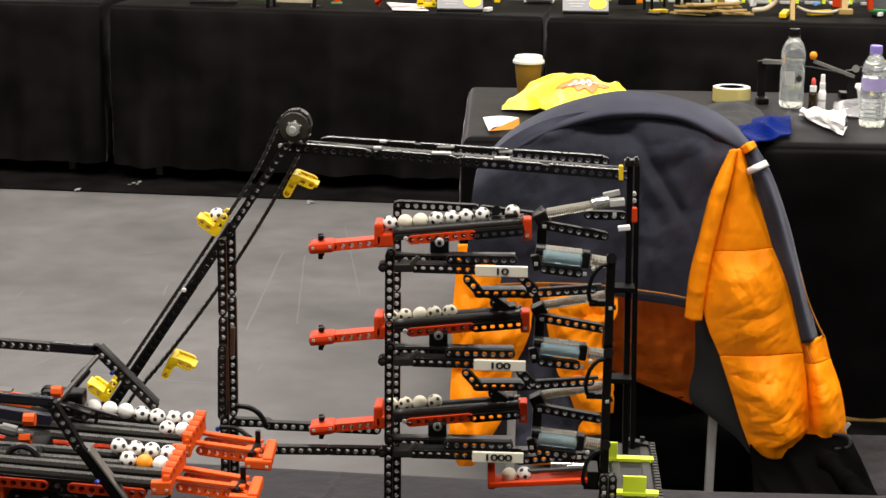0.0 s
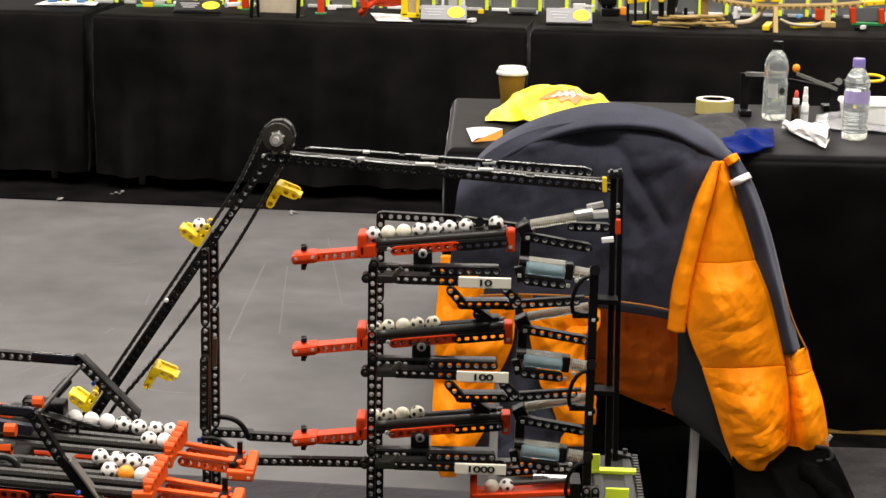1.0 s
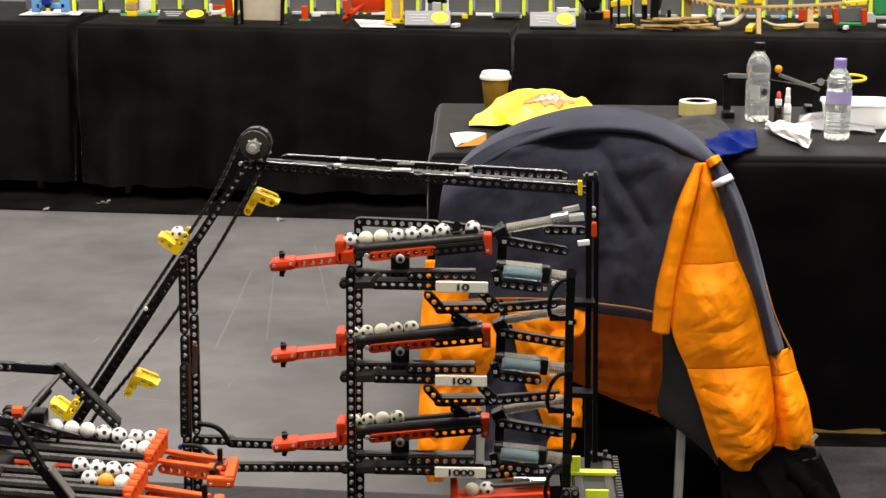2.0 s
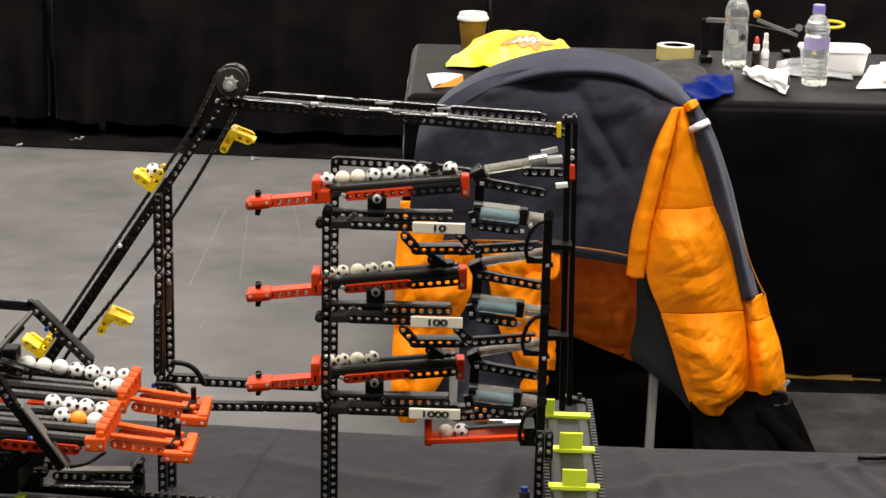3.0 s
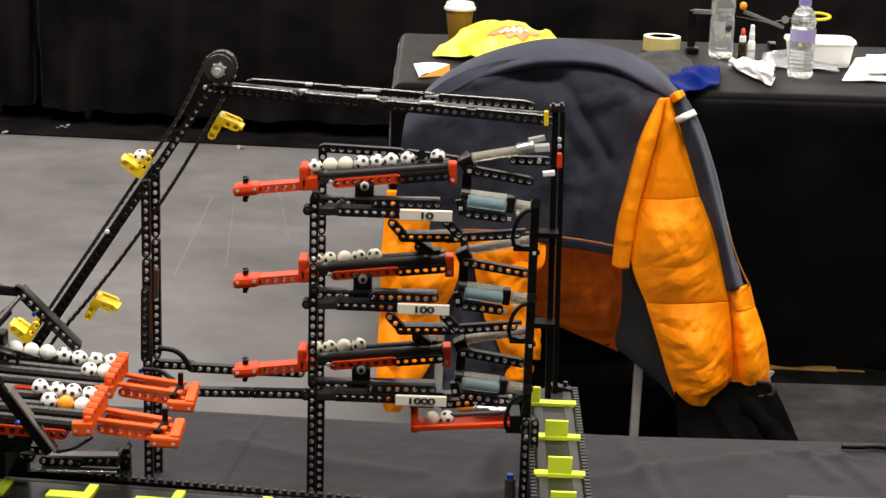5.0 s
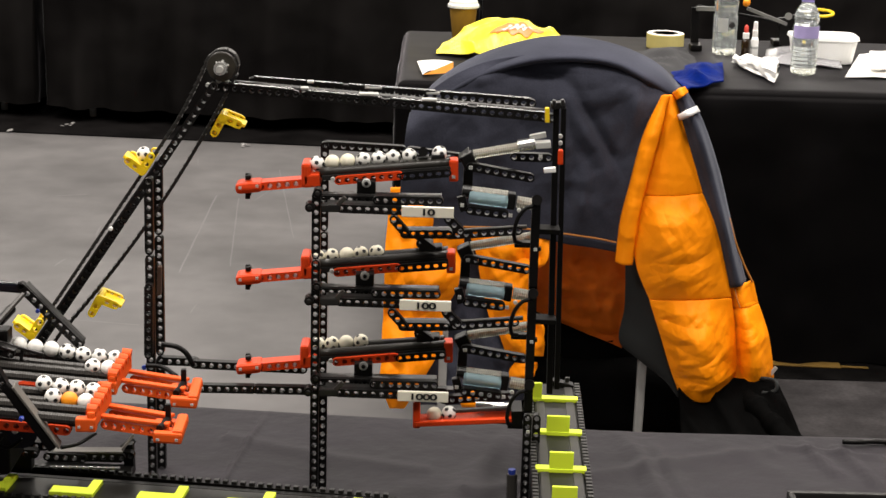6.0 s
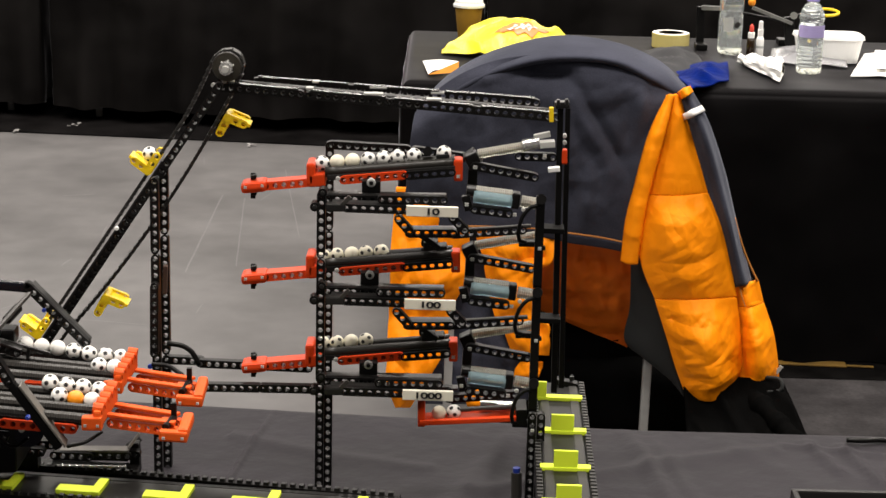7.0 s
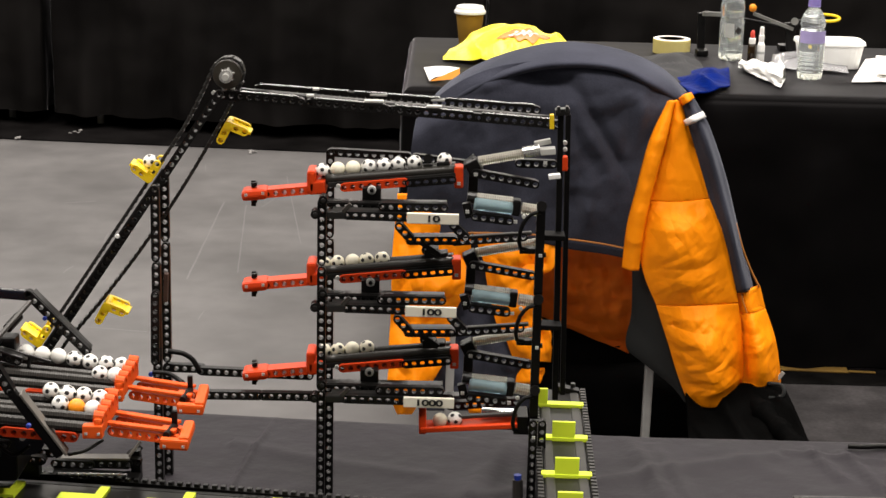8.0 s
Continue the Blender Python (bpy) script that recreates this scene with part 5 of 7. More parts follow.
def bucket(s, side, loaded=False):
    """A V-shaped scoop made of two bent yellow beams and a floor."""
    base = chain_at(s, side)
    out = across * side
    if side > 0:
        a1, a2 = Vector((-0.80, 0, 0.60)), Vector((0.50, 0, 0.86))
        root = base + out * 0.003 + Vector((0.0, 0, -0.004))
    else:
        a1, a2 = Vector((0.93, 0, -0.36)), Vector((-0.45, 0, -0.89))
        root = base + out * 0.010 + Vector((0.0, 0, 0.006))
    holder = part("bucket", sweep_bm([root + Vector((0, -0.014, 0)), root + Vector((0, 0.014, 0))], 0.0038, 12), YELLOW, lift, "yellow V-shaped scoop bucket")
    for y in (-0.0115, 0.0115):
        for d in (a1, a2):
            beam(holder, root + Vector((0, y, 0)), root + d * 0.016 + Vector((0, y, 0)), YELLOW, thick=0.004, name="side", n=3)
    part("floor", bar_bm(root + a1 * 0.003, root + a1 * 0.022, 0.02, 0.003), YELLOW, holder)
    if side < 0:
        part("floor", bar_bm(root + a2 * 0.003, root + a2 * 0.02, 0.02, 0.003), YELLOW, holder)
    if loaded:
        ball(root + Vector((0, 0, 0.0135)), SPOTTED, "balls in the lift buckets")


bucket(0.365, 1, True)
bucket(0.955, 1)
bucket(0.135, -1)
bucket(0.775, -1)

# uprights of the lift
lt = (-0.2624, 1.64, 1.0656)
column(lift, lt[0], lt[0], 1.64, NEAR, lt[2])
lt2 = (-0.2644, 1.71, 1.0582)
column(lift, lt2[0], lt2[0], 1.71, NEAR, lt2[2])
beam(lift, (-0.2621, 1.631, 0.9619), (-0.2631, 1.631, 0.8973), name="splint")
RUST = material("brown_rubber", (0.06, 0.03, 0.02), 0.6)
block(lift, (-0.2626, 1.7, 0.9617), (-0.2636, 1.7, 0.9337), 0.008, 0.004, RUST, "brown_band")
peg(lift, (-0.2679, 1.634, 0.8835), BLUE, 0.0024, 0.003, name="blue_pin")
peg(lift, (-0.2639, 1.7, 1.0594), GREY, 0.002, 0.003)
peg(lift, (-0.3044, 1.68, 1.0024), WHITE, 0.002, 0.003)

# ---------------------------------------------------------------- the loader with two ridged red trays
loader = thing("ball_loader", "black construction-set loader with two ridged hose trays and red ends", "machine", (-0.33, 1.52, NEAR))


def loader_tray(far, near, arm_far, arm_near, hose_far, hose_near):
    """A tray of ribbed hoses that ends in a ridged red block with red arms."""
    far, near = Vector(far), Vector(near)
    t = part("tray", bar_bm(far + Vector((0, 0, -0.003)), near + Vector((0, 0, -0.002)), 0.0065, 0.015, (1, 0, 0), 0.002), CORAL, loader, "ridged red tray end")
    n = 5
    for i in range(n):
        p = far.lerp(near, (i + 0.5) / n)
        part("ridge", sweep_bm([p + Vector((-0.004, 0, 0.006)), p + Vector((0.004, 0, 0.005))], 0.0048, 12), CORAL, t)
    part("toe", box_bm(near + Vector((-0.004, 0.003, -0.005)), (0.016, 0.010, 0.011), 0.0012), CORAL, t)
    for dx in (-0.009, 0.001):
        peg(t, near + Vector((dx, -0.002, -0.006)), GREY, 0.0014, 0.001, cross=True)
    # arms
    af, an = Vector(arm_far), Vector(arm_near)
    for s, low in ((0.14, 0.0145), (0.62, 0.0115)):
        a = far.lerp(near, s) + Vector((0.003, 0, -low))
        b = af.lerp(an, s) + Vector((-0.003, 0, -0.001))
        part("arm_tile", bar_bm(a + Vector((0, 0, 0.005)), b + Vector((0, 0, 0.005)), 0.0062, 0.0028), CORAL, t)
        beam(t, a + Vector((0.004, 0, -0.002)), b + Vector((0, 0, -0.002)), CORAL, name="arm", thick=0.005)
    block(t, af + Vector((0.005, 0, 0)), an + Vector((0.005, 0, 0)), 0.009, 0.010, CORAL, "arm_end", side=(1, 0, 0), bevel=0.003)
    block(t, an + Vector((-0.014, 0.002, -0.001)), an + Vector((0.009, 0.002, -0.002)), 0.008, 0.009, CORAL, "arm_foot", bevel=0.002)
    block(t, af.lerp(an, 0.40) + Vector((-0.016, 0, 0.001)), af.lerp(an, 0.40) + Vector((-0.004, 0, 0)), 0.008, 0.008, CORAL, "arm_foot", bevel=0.002)
    for dx in (-0.010, 0.005):
        peg(t, an + Vector((dx, -0.003, -0.002)), GREY, 0.0014, 0.001, cross=True)
    ax = af.lerp(an, 0.25) + Vector((-0.006, 0, 0))
    block(t, ax + Vector((0, 0, 0.016)), ax + Vector((0, 0, -0.014)), 0.0045, 0.0045, BLACK, "axle")
    part("bush", sweep_bm([ax + Vector((0, 0, 0.003)), an.lerp(af, 0.2) + Vector((-0.010, 0, 0.003))], 0.0030, 8), BLACK, t)
    # ribbed hoses
    hf, hn = Vector(hose_far), Vector(hose_near)
    for s in (0.10, 0.42, 0.60, 0.92):
        b = far.lerp(near, s) + Vector((-0.005, 0, -0.003))
        a = hf.lerp(hn, s) + Vector((0, 0, -0.002))
        hose(t, a, b, 0.0040, HOSE, ribs=True, name="hose")
    part("tray_floor", bar_bm(hf.lerp(hn, 0.5) + Vector((0, 0, -0.008)), far.lerp(near, 0.5) + Vector((-0.01, 0, -0.008)), (far - near).length * 0.7, 0.003), BLACK, t)
    # red beams under the hoses, in the darker RED to paint the shade there
    for s, f0, f1 in ((0.25, 0.45, 0.75), (0.85, 0.2, 0.5), (0.85, 0.62, 0.92)):
        b = far.lerp(near, s) + Vector((-0.006, 0, -0.014))
        a = hf.lerp(hn, s) + Vector((0, 0, -0.014))
        beam(t, a.lerp(b, f0), a.lerp(b, f1), RED, name="under_beam")
    return t


UF, UN = (-0.2714, 1.57, 0.9143), (-0.2756, 1.5082, 0.912)
loader_tray(UF, UN, (-0.2115, 1.5418, 0.903), (-0.2101, 1.4955, 0.902), (-0.4853, 1.57, 0.93), (-0.4723, 1.485, 0.9328))
LF, LN = (-0.2726, 1.475, 0.9167), (-0.2725, 1.3961, 0.921)
loader_tray(LF, LN, (-0.2093, 1.4356, 0.909), (-0.2092, 1.3971, 0.908), (-0.4767, 1.475, 0.9271), (-0.4649, 1.4, 0.9324))
for i, px in enumerate(((-0.3656, 1.56, 0.9266), (-0.3512, 1.56, 0.9249), (-0.3373, 1.56, 0.9237), (-0.3234, 1.56, 0.9214), (-0.3095, 1.56, 0.9192), (-0.2951, 1.56, 0.918), (-0.2816, 1.56, 0.9168), (-0.2964, 1.535, 0.9171), (-0.2827, 1.535, 0.9159))):
    ball(px, WHITE_BALL if i in (0, 1, 2, 8) else SPOTTED)
for i, px in enumerate(((-0.3231, 1.462, 0.9264), (-0.3095, 1.462, 0.9243), (-0.2959, 1.462, 0.9232), (-0.2824, 1.462, 0.9211), (-0.3111, 1.44, 0.9232), (-0.2978, 1.44, 0.9207), (-0.2844, 1.44, 0.9196))):
    ball(px, ORANGE if i == 5 else (WHITE_BALL if i == 6 else SPOTTED))
# bent frame over the trays: behind and in front
def bent(pts):
    for a, b in zip(pts, pts[1:]):
        beam(loader, a, b, name="frame_beam")


bent([(-0.4872, 1.585, 0.9777), (-0.4110, 1.585, 0.9735)])
bent([(-0.3652, 1.577, 0.975), (-0.3156, 1.577, 0.9239)])
part("frame_tile", bar_bm((-0.3623, 1.582, 0.9768), (-0.3125, 1.582, 0.9245), 0.012, 0.002), DARK, loader)
peg(loader, (-0.3508, 1.572, 0.9545), BLUE, 0.002, 0.002, name="blue_pin")
block(loader, (-0.4700, 1.39, 0.9950), (-0.3575, 1.39, 0.9877), 0.0078, 0.0078, LIFTARM, "frame_beam", bevel=0.002)
bent([(-0.3590, 1.39, 0.9860), (-0.3400, 1.394, 0.9500)])
block(loader, (-0.3400, 1.394, 0.9500), (-0.3045, 1.404, 0.8925), 0.0078, 0.0070, BLACK, "frame_beam", bevel=0.0015)
block(loader, (-0.4080, 1.585, 0.9735), (-0.3640, 1.583, 0.9716), 0.0086, 0.0086, LIFTARM, "frame_beam", bevel=0.002)
# guide bar beside the top row of balls, on a short post
block(loader, (-0.4100, 1.535, 0.9462), (-0.3385, 1.535, 0.9266), 0.0030, 0.0028, DARK, "guide_bar")
block(loader, (-0.3570, 1.536, 0.9318), (-0.3585, 1.536, 0.9205), 0.0030, 0.0030, DARK, "guide_post")
part("frame_tile", bar_bm((-0.3325, 1.396, 0.9485), (-0.2990, 1.404, 0.8950), 0.012, 0.002), TILE, loader, "flat grey tile with painted gloss")
part("link_rod", sweep_bm([(-0.3605, 1.56, 0.973), (-0.3825, 1.5, 0.9504)], 0.0022, 8), HOSE, loader)
part("link_sleeve", sweep_bm([(-0.3685, 1.55, 0.9629), (-0.3739, 1.53, 0.9577)], 0.0042, 10), BLACK, loader)
part("motor_housing", box_bm((-0.3783, 1.55, 0.9383), (0.016, 0.02, 0.014), 0.003), BLACK, loader)
# base of the loader
base_l, base_r = (-0.4331, 1.6, 0.8073), (-0.2783, 1.6, 0.8083)
for y in (1.585, 1.615):
    for s0, s1 in ((0.0, 0.49), (0.51, 1.0)):
        a, b = (base_l[0] + (base_r[0] - base_l[0]) * s0, y, NEAR + 0.026), (base_l[0] + (base_r[0] - base_l[0]) * s1, y, NEAR + 0.026)
        beam(loader, a, b, name="base_beam")
part("base_plate", box_bm(((base_l[0] + base_r[0]) / 2, 1.60, NEAR + 0.011), (base_r[0] - base_l[0] + 0.01, 0.044, 0.022), 0.002), BLACK, loader)
for x in (base_l[0] + 0.03, base_l[0] + 0.08):
    part("base_post", box_bm((x, 1.60, NEAR + 0.036), (0.016, 0.016, 0.03), 0.001), BLACK, loader)
for a, b in (((-0.4167, 1.56, 0.8343), (-0.345, 1.56, 0.8331)), ((-0.4144, 1.55, 0.8307), (-0.3541, 1.55, 0.8297)), ((-0.3097, 1.57, 0.8226), (-0.272, 1.57, 0.822))):
    beam(loader, a, b, name="base_beam")
part("tile", bar_bm((-0.4171, 1.562, 0.8368), (-0.3453, 1.562, 0.8355), 0.010, 0.002), HOSE, loader)
part("axle", sweep_bm(curve_points([(-0.3385, 1.548, 0.8172), (-0.3086, 1.548, 0.8174), (-0.2770, 1.548, 0.8176)], 60), lambda s: 0.0012 if int(s * 59) % 6 < 4 else 0.0018, 8), CHROME, loader, "bright steel axle")
part("base_tile", bar_bm((-0.3497, 1.58, 0.8142), (-0.28, 1.58, 0.8134), 0.010, 0.003), DARK, loader)
part("strut", bar_bm((-0.2848, 1.60, 0.8154), (-0.2732, 1.59, 0.8267), 0.008, 0.006), BLACK, loader)
part("base_bar", bar_bm((-0.3632, 1.57, 0.8058), (-0.2693, 1.57, 0.804), 0.016, 0.011), BLACK, loader)
part("base_bar", bar_bm((-0.2746, 1.58, 0.8294), (-0.2736, 1.58, 0.801), 0.010, 0.009), BLACK, loader)
part("base_tile", bar_bm((-0.3390, 1.567, 0.8258), (-0.2770, 1.567, 0.8272), 0.012, 0.002), TILE, loader, "flat grey tile with painted gloss")
part("base_tile", bar_bm((-0.2790, 1.570, 0.8268), (-0.2690, 1.576, 0.8395), 0.012, 0.002), TILE, loader, "flat grey tile with painted gloss")
beam(loader, (-0.3110, 1.566, 0.8212), (-0.2780, 1.566, 0.8220), name="base_beam")
beam(loader, (-0.3417, 1.562, 0.8226), (-0.3133, 1.562, 0.8218), name="base_beam")
part("base_bar", bar_bm((-0.4211, 1.555, 0.821), (-0.3555, 1.555, 0.8191), 0.014, 0.012), BLACK, loader)
peg(loader, (-0.316, 1.57, 0.8175), BLUE, 0.0026, 0.003, name="blue_pin")
peg(loader, (-0.3232, 1.38, 0.9266), BLUE, 0.002, 0.004, name="blue_pin")
part("gearbox", box_bm((-0.3613, 1.5, 0.8736), (0.03, 0.03, 0.03), 0.003), BLACK, loader)
peg(loader, (-0.3478, 1.457, 0.8987), GREY, 0.004, 0.012, name="gear_shaft")
peg(loader, (-0.3532, 1.457, 0.892), GREY, 0.003, 0.004, name="pin")
block(loader, (-0.4041, 1.48, 0.886), (-0.3294, 1.5, 0.8868), 0.012, 0.012, DARK, "rocker")
hose(loader, (0, 0, 0), (0, 0, 0.1), 0.0017, BLACK, ribs=False, name="air_hose", ctrl=[(-0.3182, 1.5, 0.8551), (-0.3075, 1.52, 0.8513), (-0.2964, 1.54, 0.8534)])
hose(loader, (0, 0, 0), (0, 0, 0.1), 0.0022, BLACK, ribs=False, name="air_hose", ctrl=[(-0.2613, 1.6, 0.8969), (-0.246, 1.6, 0.8957), (-0.2308, 1.58, 0.8944)])
# pieces seen at the far end of the loader
DULL_AXLE = material("dull_grey_axle", (0.10, 0.098, 0.094), 0.4)
NAVY = material("navy_plastic", (0.010, 0.012, 0.022), 0.4, per_object=0.1)
block(loader, (-0.4689, 1.5, 0.946), (-0.3879, 1.5, 0.9351), 0.008, 0.009, NAVY, "side_wall")
beam(loader, (-0.4533, 1.53, 0.9458), (-0.4126, 1.53, 0.9398), CORAL, name="red_beam")
part("red_tile", bar_bm((-0.4595, 1.535, 0.9481), (-0.4207, 1.535, 0.942), 0.012, 0.004), CORAL, loader)
part("grey_tile", bar_bm((-0.4658, 1.54, 0.9495), (-0.4316, 1.54, 0.9463), 0.012, 0.003), DULL_AXLE, loader)
for at, s in (((-0.3799, 1.49, 0.9630), 0.0085), ((-0.3946, 1.455, 0.9503), 0.0092), ((-0.3985, 1.455, 0.9345), 0.0092), ((-0.4324, 1.455, 0.9441), 0.0105)):
    part("red_bush", sweep_bm([off(at, dx=-s / 2), off(at, dx=s / 2)], s * 0.62, 8), CORAL, loader)
part("axle", sweep_bm([(-0.4554, 1.455, 0.9498), (-0.3918, 1.455, 0.9364)], 0.0034, 10), DULL_AXLE, loader, "dull grey axle")
part("axle_sleeve", sweep_bm([(-0.4176, 1.455, 0.9421), (-0.4056, 1.455, 0.9394)], 0.0052, 10), DULL_AXLE, loader)
beam(loader, (-0.4009, 1.535, 0.9457), (-0.3844, 1.535, 0.9441), name="link_beam")
beam(loader, (-0.4047, 1.55, 0.9444), (-0.388, 1.55, 0.9427), name="link_beam")
beam(loader, (-0.4115, 1.53, 0.9439), (-0.3656, 1.53, 0.9292), name="side_beam")
part("side_tile", bar_bm((-0.4094, 1.53, 0.947), (-0.3612, 1.53, 0.9319), 0.010, 0.002), DARK, loader)
# drive at the left end, under the trays
part("motor", sweep_bm([(-0.3419, 1.46, 0.8827), (-0.356, 1.52, 0.8594)], 0.0125, 16), NAVY, loader, "dark blue motor")
peg(loader, (-0.3463, 1.455, 0.8875), WHITE, 0.0026, 0.004, name="white_pin")
part("drive_box", box_bm((-0.4053, 1.47, 0.9068), (0.040, 0.05, 0.034), 0.003), BLACK, loader)
part("drive_ring", sweep_bm([off((-0.3978, 1.44, 0.9218), dx=0.012 * math.cos(i * math.pi / 10), dz=0.011 * math.sin(i * math.pi / 10)) for i in range(21)], 0.003, 8), DARK, loader)
part("drive_box", box_bm((-0.4108, 1.52, 0.8526), (0.10, 0.06, 0.04), 0.003), BLACK, loader)
part("red_guard", box_bm((-0.4126, 1.43, 0.9054), (0.010, 0.03, 0.022), 0.002), CORAL, loader)
for a, b in (((-0.424, 1.45, 0.8967), (-0.3539, 1.45, 0.8926)), ((-0.4245, 1.45, 0.8867), (-0.359, 1.45, 0.8825)), ((-0.3909, 1.45, 0.9036), (-0.3687, 1.45, 0.8732))):
    beam(loader, a, b, name="drive_beam")
for a, b in (((-0.3875, 1.45, 0.8742), (-0.3744, 1.45, 0.8721)),):
    block(loader, a, b, 0.006, 0.006, YELLOW, "yellow_block")
part("motor_cable", sweep_bm(curve_points([(-0.3398, 1.45, 0.8815), (-0.3521, 1.44, 0.8776), (-0.3723, 1.43, 0.8957), (-0.405, 1.43, 0.8899)], 24), 0.0016, 6), BLACK, loader, smooth=True)
for px in ((-0.371, 1.444, 0.8979), (-0.3943, 1.444, 0.8987), (-0.4041, 1.444, 0.887), (-0.3808, 1.444, 0.8862)):
    peg(loader, px, GREY, 0.0022, 0.002)

# ---------------------------------------------------------------- the two conveyors with lime flights
def conveyor(name, label, a, b, width, z, pads, cross, belt, teeth):
    """A flat toothed belt between two rails, with flat lime flights."""
    a, b = Vector((a[0], a[1], z)), Vector((b[0], b[1], z))
    d = (b - a).normalized()
    s = Vector((-d.y, d.x, 0))
    c = thing(name, label, "conveyor", ((a.x + b.x) / 2, (a.y + b.y) / 2, NEAR))
    part("belt", bar_bm(a + Vector((0, 0, -0.003)), b + Vector((0, 0, -0.003)), width * 0.74, 0.004, s), belt, c)
    n = int((b - a).length / 0.008)
    for side in (-1, 1):
        e = s * side * width * 0.44
        part("rail", bar_bm(a + e + Vector((0, 0, -0.008)), b + e + Vector((0, 0, -0.008)), width * 0.12, 0.014, s), BLACK, c)
        if cross:
            e2 = s * side * width * 0.27
            part("tread_edge", bar_bm(a + e2 + Vector((0, 0, -0.0009)), b + e2 + Vector((0, 0, -0.0009)), width * 0.15, 0.002, s), TREAD, c)
        if side > 0 and not cross:
            continue
        bm = bmesh.new()
        for i in range(n):
            p = a + e + d * (i + 0.5) * 0.008
            box_at(axes(p + Vector((0, 0, 0.0002)), d, s), (0.0045, width * 0.10, 0.0032), 0.0005, bm)
        tagged(part("chain_teeth", bm, teeth, c, "row of dark chain teeth"), kind="stuff")
    for f in (0.12, 0.5, 0.9):
        p = a.lerp(b, f)
        part("leg", box_bm((p.x, p.y, (NEAR + z - 0.014) / 2), (0.016, 0.016, z - 0.014 - NEAR), 0.001), BLACK, c)
    for f in pads:
        p = a + d * f
        if cross:
            bm = box_at(axes(p + Vector((0, 0, 0.001)), d, s), (0.010, width * 0.84, 0.004), 0.0006)
            first = f == min(pads)
            box_at(axes(p + Vector((0, 0, 0.010)) + d * 0.003 - s * (width * 0.33 if first else 0), d, s), (0.003, width * (0.18 if first else 0.40), 0.018), 0.0006, bm)
        else:
            bm = box_at(axes(p + Vector((0, 0, 0.001)) - s * width * 0.20, d, s), (0.039, width * 0.26, 0.004), 0.0006)
            box_at(axes(p + d * 0.0152 + Vector((0, 0, 0.001)) + s * width * 0.09, d, s), (0.0088, width * 0.36, 0.004), 0.0006, bm)
        part("flight", bm, LIME, c, "lime green flight plate")
    return c


FZ = 0.81
fa, fb = (-0.5084, 1.5415, 0.81), (-0.035, 1.4894, 0.81)
ea, eb = (-0.3862, 1.5341, 0.81), (-0.3096, 1.5249, 0.81)
start = math.hypot(ea[0] - fa[0], ea[1] - fa[1])
pitch = math.hypot(eb[0] - ea[0], eb[1] - ea[1])
front = conveyor("conveyor", "low black toothed conveyor with lime green flights", fa, fb, 0.054, FZ, [start + pitch * (k - 1) for k in range(6)], False, BELT, DARK)
# outer guide rail on the far side of the low conveyor, slightly askew
va, vb = Vector((fa[0], fa[1], FZ)), Vector((fb[0], fb[1], FZ))
vd = (vb - va).normalized()
vs = Vector((-vd.y, vd.x, 0))
va, vb = va + vs * (0.054 * 0.5 + 0.020), vb + vs * (0.054 * 0.5 + 0.004)
part("guide_rail", bar_bm(va + Vector((0, 0, -0.006)), vb + Vector((0, 0, -0.006)), 0.007, 0.010, vs), BLACK, front)
bm = bmesh.new()
for i in range(int((vb - va).length / P)):
    box_at(axes(va + (vb - va).normalized() * (i + 0.5) * P + Vector((0, 0, 0.0002)), vb - va, vs), (0.0045, 0.005, 0.0032), 0.0005, bm)
tagged(part("chain_teeth", bm, DARK, front, "row of dark chain teeth"), kind="stuff")
ga, gb = (0.1225, 1.8296, 0.81), (0.1136, 1.4514, 0.81)
gs = [math.hypot(q[0] - ga[0], q[1] - ga[1]) for q in ((0.1215, 1.778, 0.81), (0.1219, 1.6841, 0.81), (0.1198, 1.5904, 0.81), (0.117, 1.5093, 0.81))]
run = conveyor("conveyor", "black toothed conveyor running forward with lime green flights", ga, gb, 0.055, FZ, gs, True, PALE_BELT, TEETH)
part("end_bracket", bar_bm((ga[0] - 0.004, ga[1] - 0.006, FZ + 0.004), (ga[0] + 0.020, ga[1] - 0.006, FZ - 0.001), 0.012, 0.006), BLACK, run)
for bx in (0.004, 0.014):
    part("stud", sweep_bm([(ga[0] + bx, ga[1] - 0.006, FZ + 0.004), (ga[0] + bx, ga[1] - 0.006, FZ + 0.0085)], 0.0024, 10), DARK, run)


# ---------------------------------------------------------------- things on the table behind
def paper_cup(at):
    c = thing("paper_cup", "brown paper coffee cup with a white plastic lid", "cup", at)
    part("body", lathe_bm([(0.027, 0), (0.028, 0.002), (0.038, 0.088), (0.038, 0.090)], at, 28), KRAFT, c, "brown paper cup body", smooth=True)
    part("lid", lathe_bm([(0.0425, 0.084), (0.0428, 0.087), (0.0425, 0.091), (0.039, 0.095), (0.0372, 0.102), (0.0355, 0.104), (0.034, 0.101), (0.0, 0.101)], at, 28), WHITE, c, "white plastic lid", smooth=False)


paper_cup((0.053, 5.017, 0.672))

carrier = thing("carrier_bag", "crumpled yellow plastic carrier bag with a red print", "bag", (0.1594, 4.9082, 0.672))
bl, br = (-0.0162, 4.7504, 0.675), (0.3612, 5.0194, 0.675)


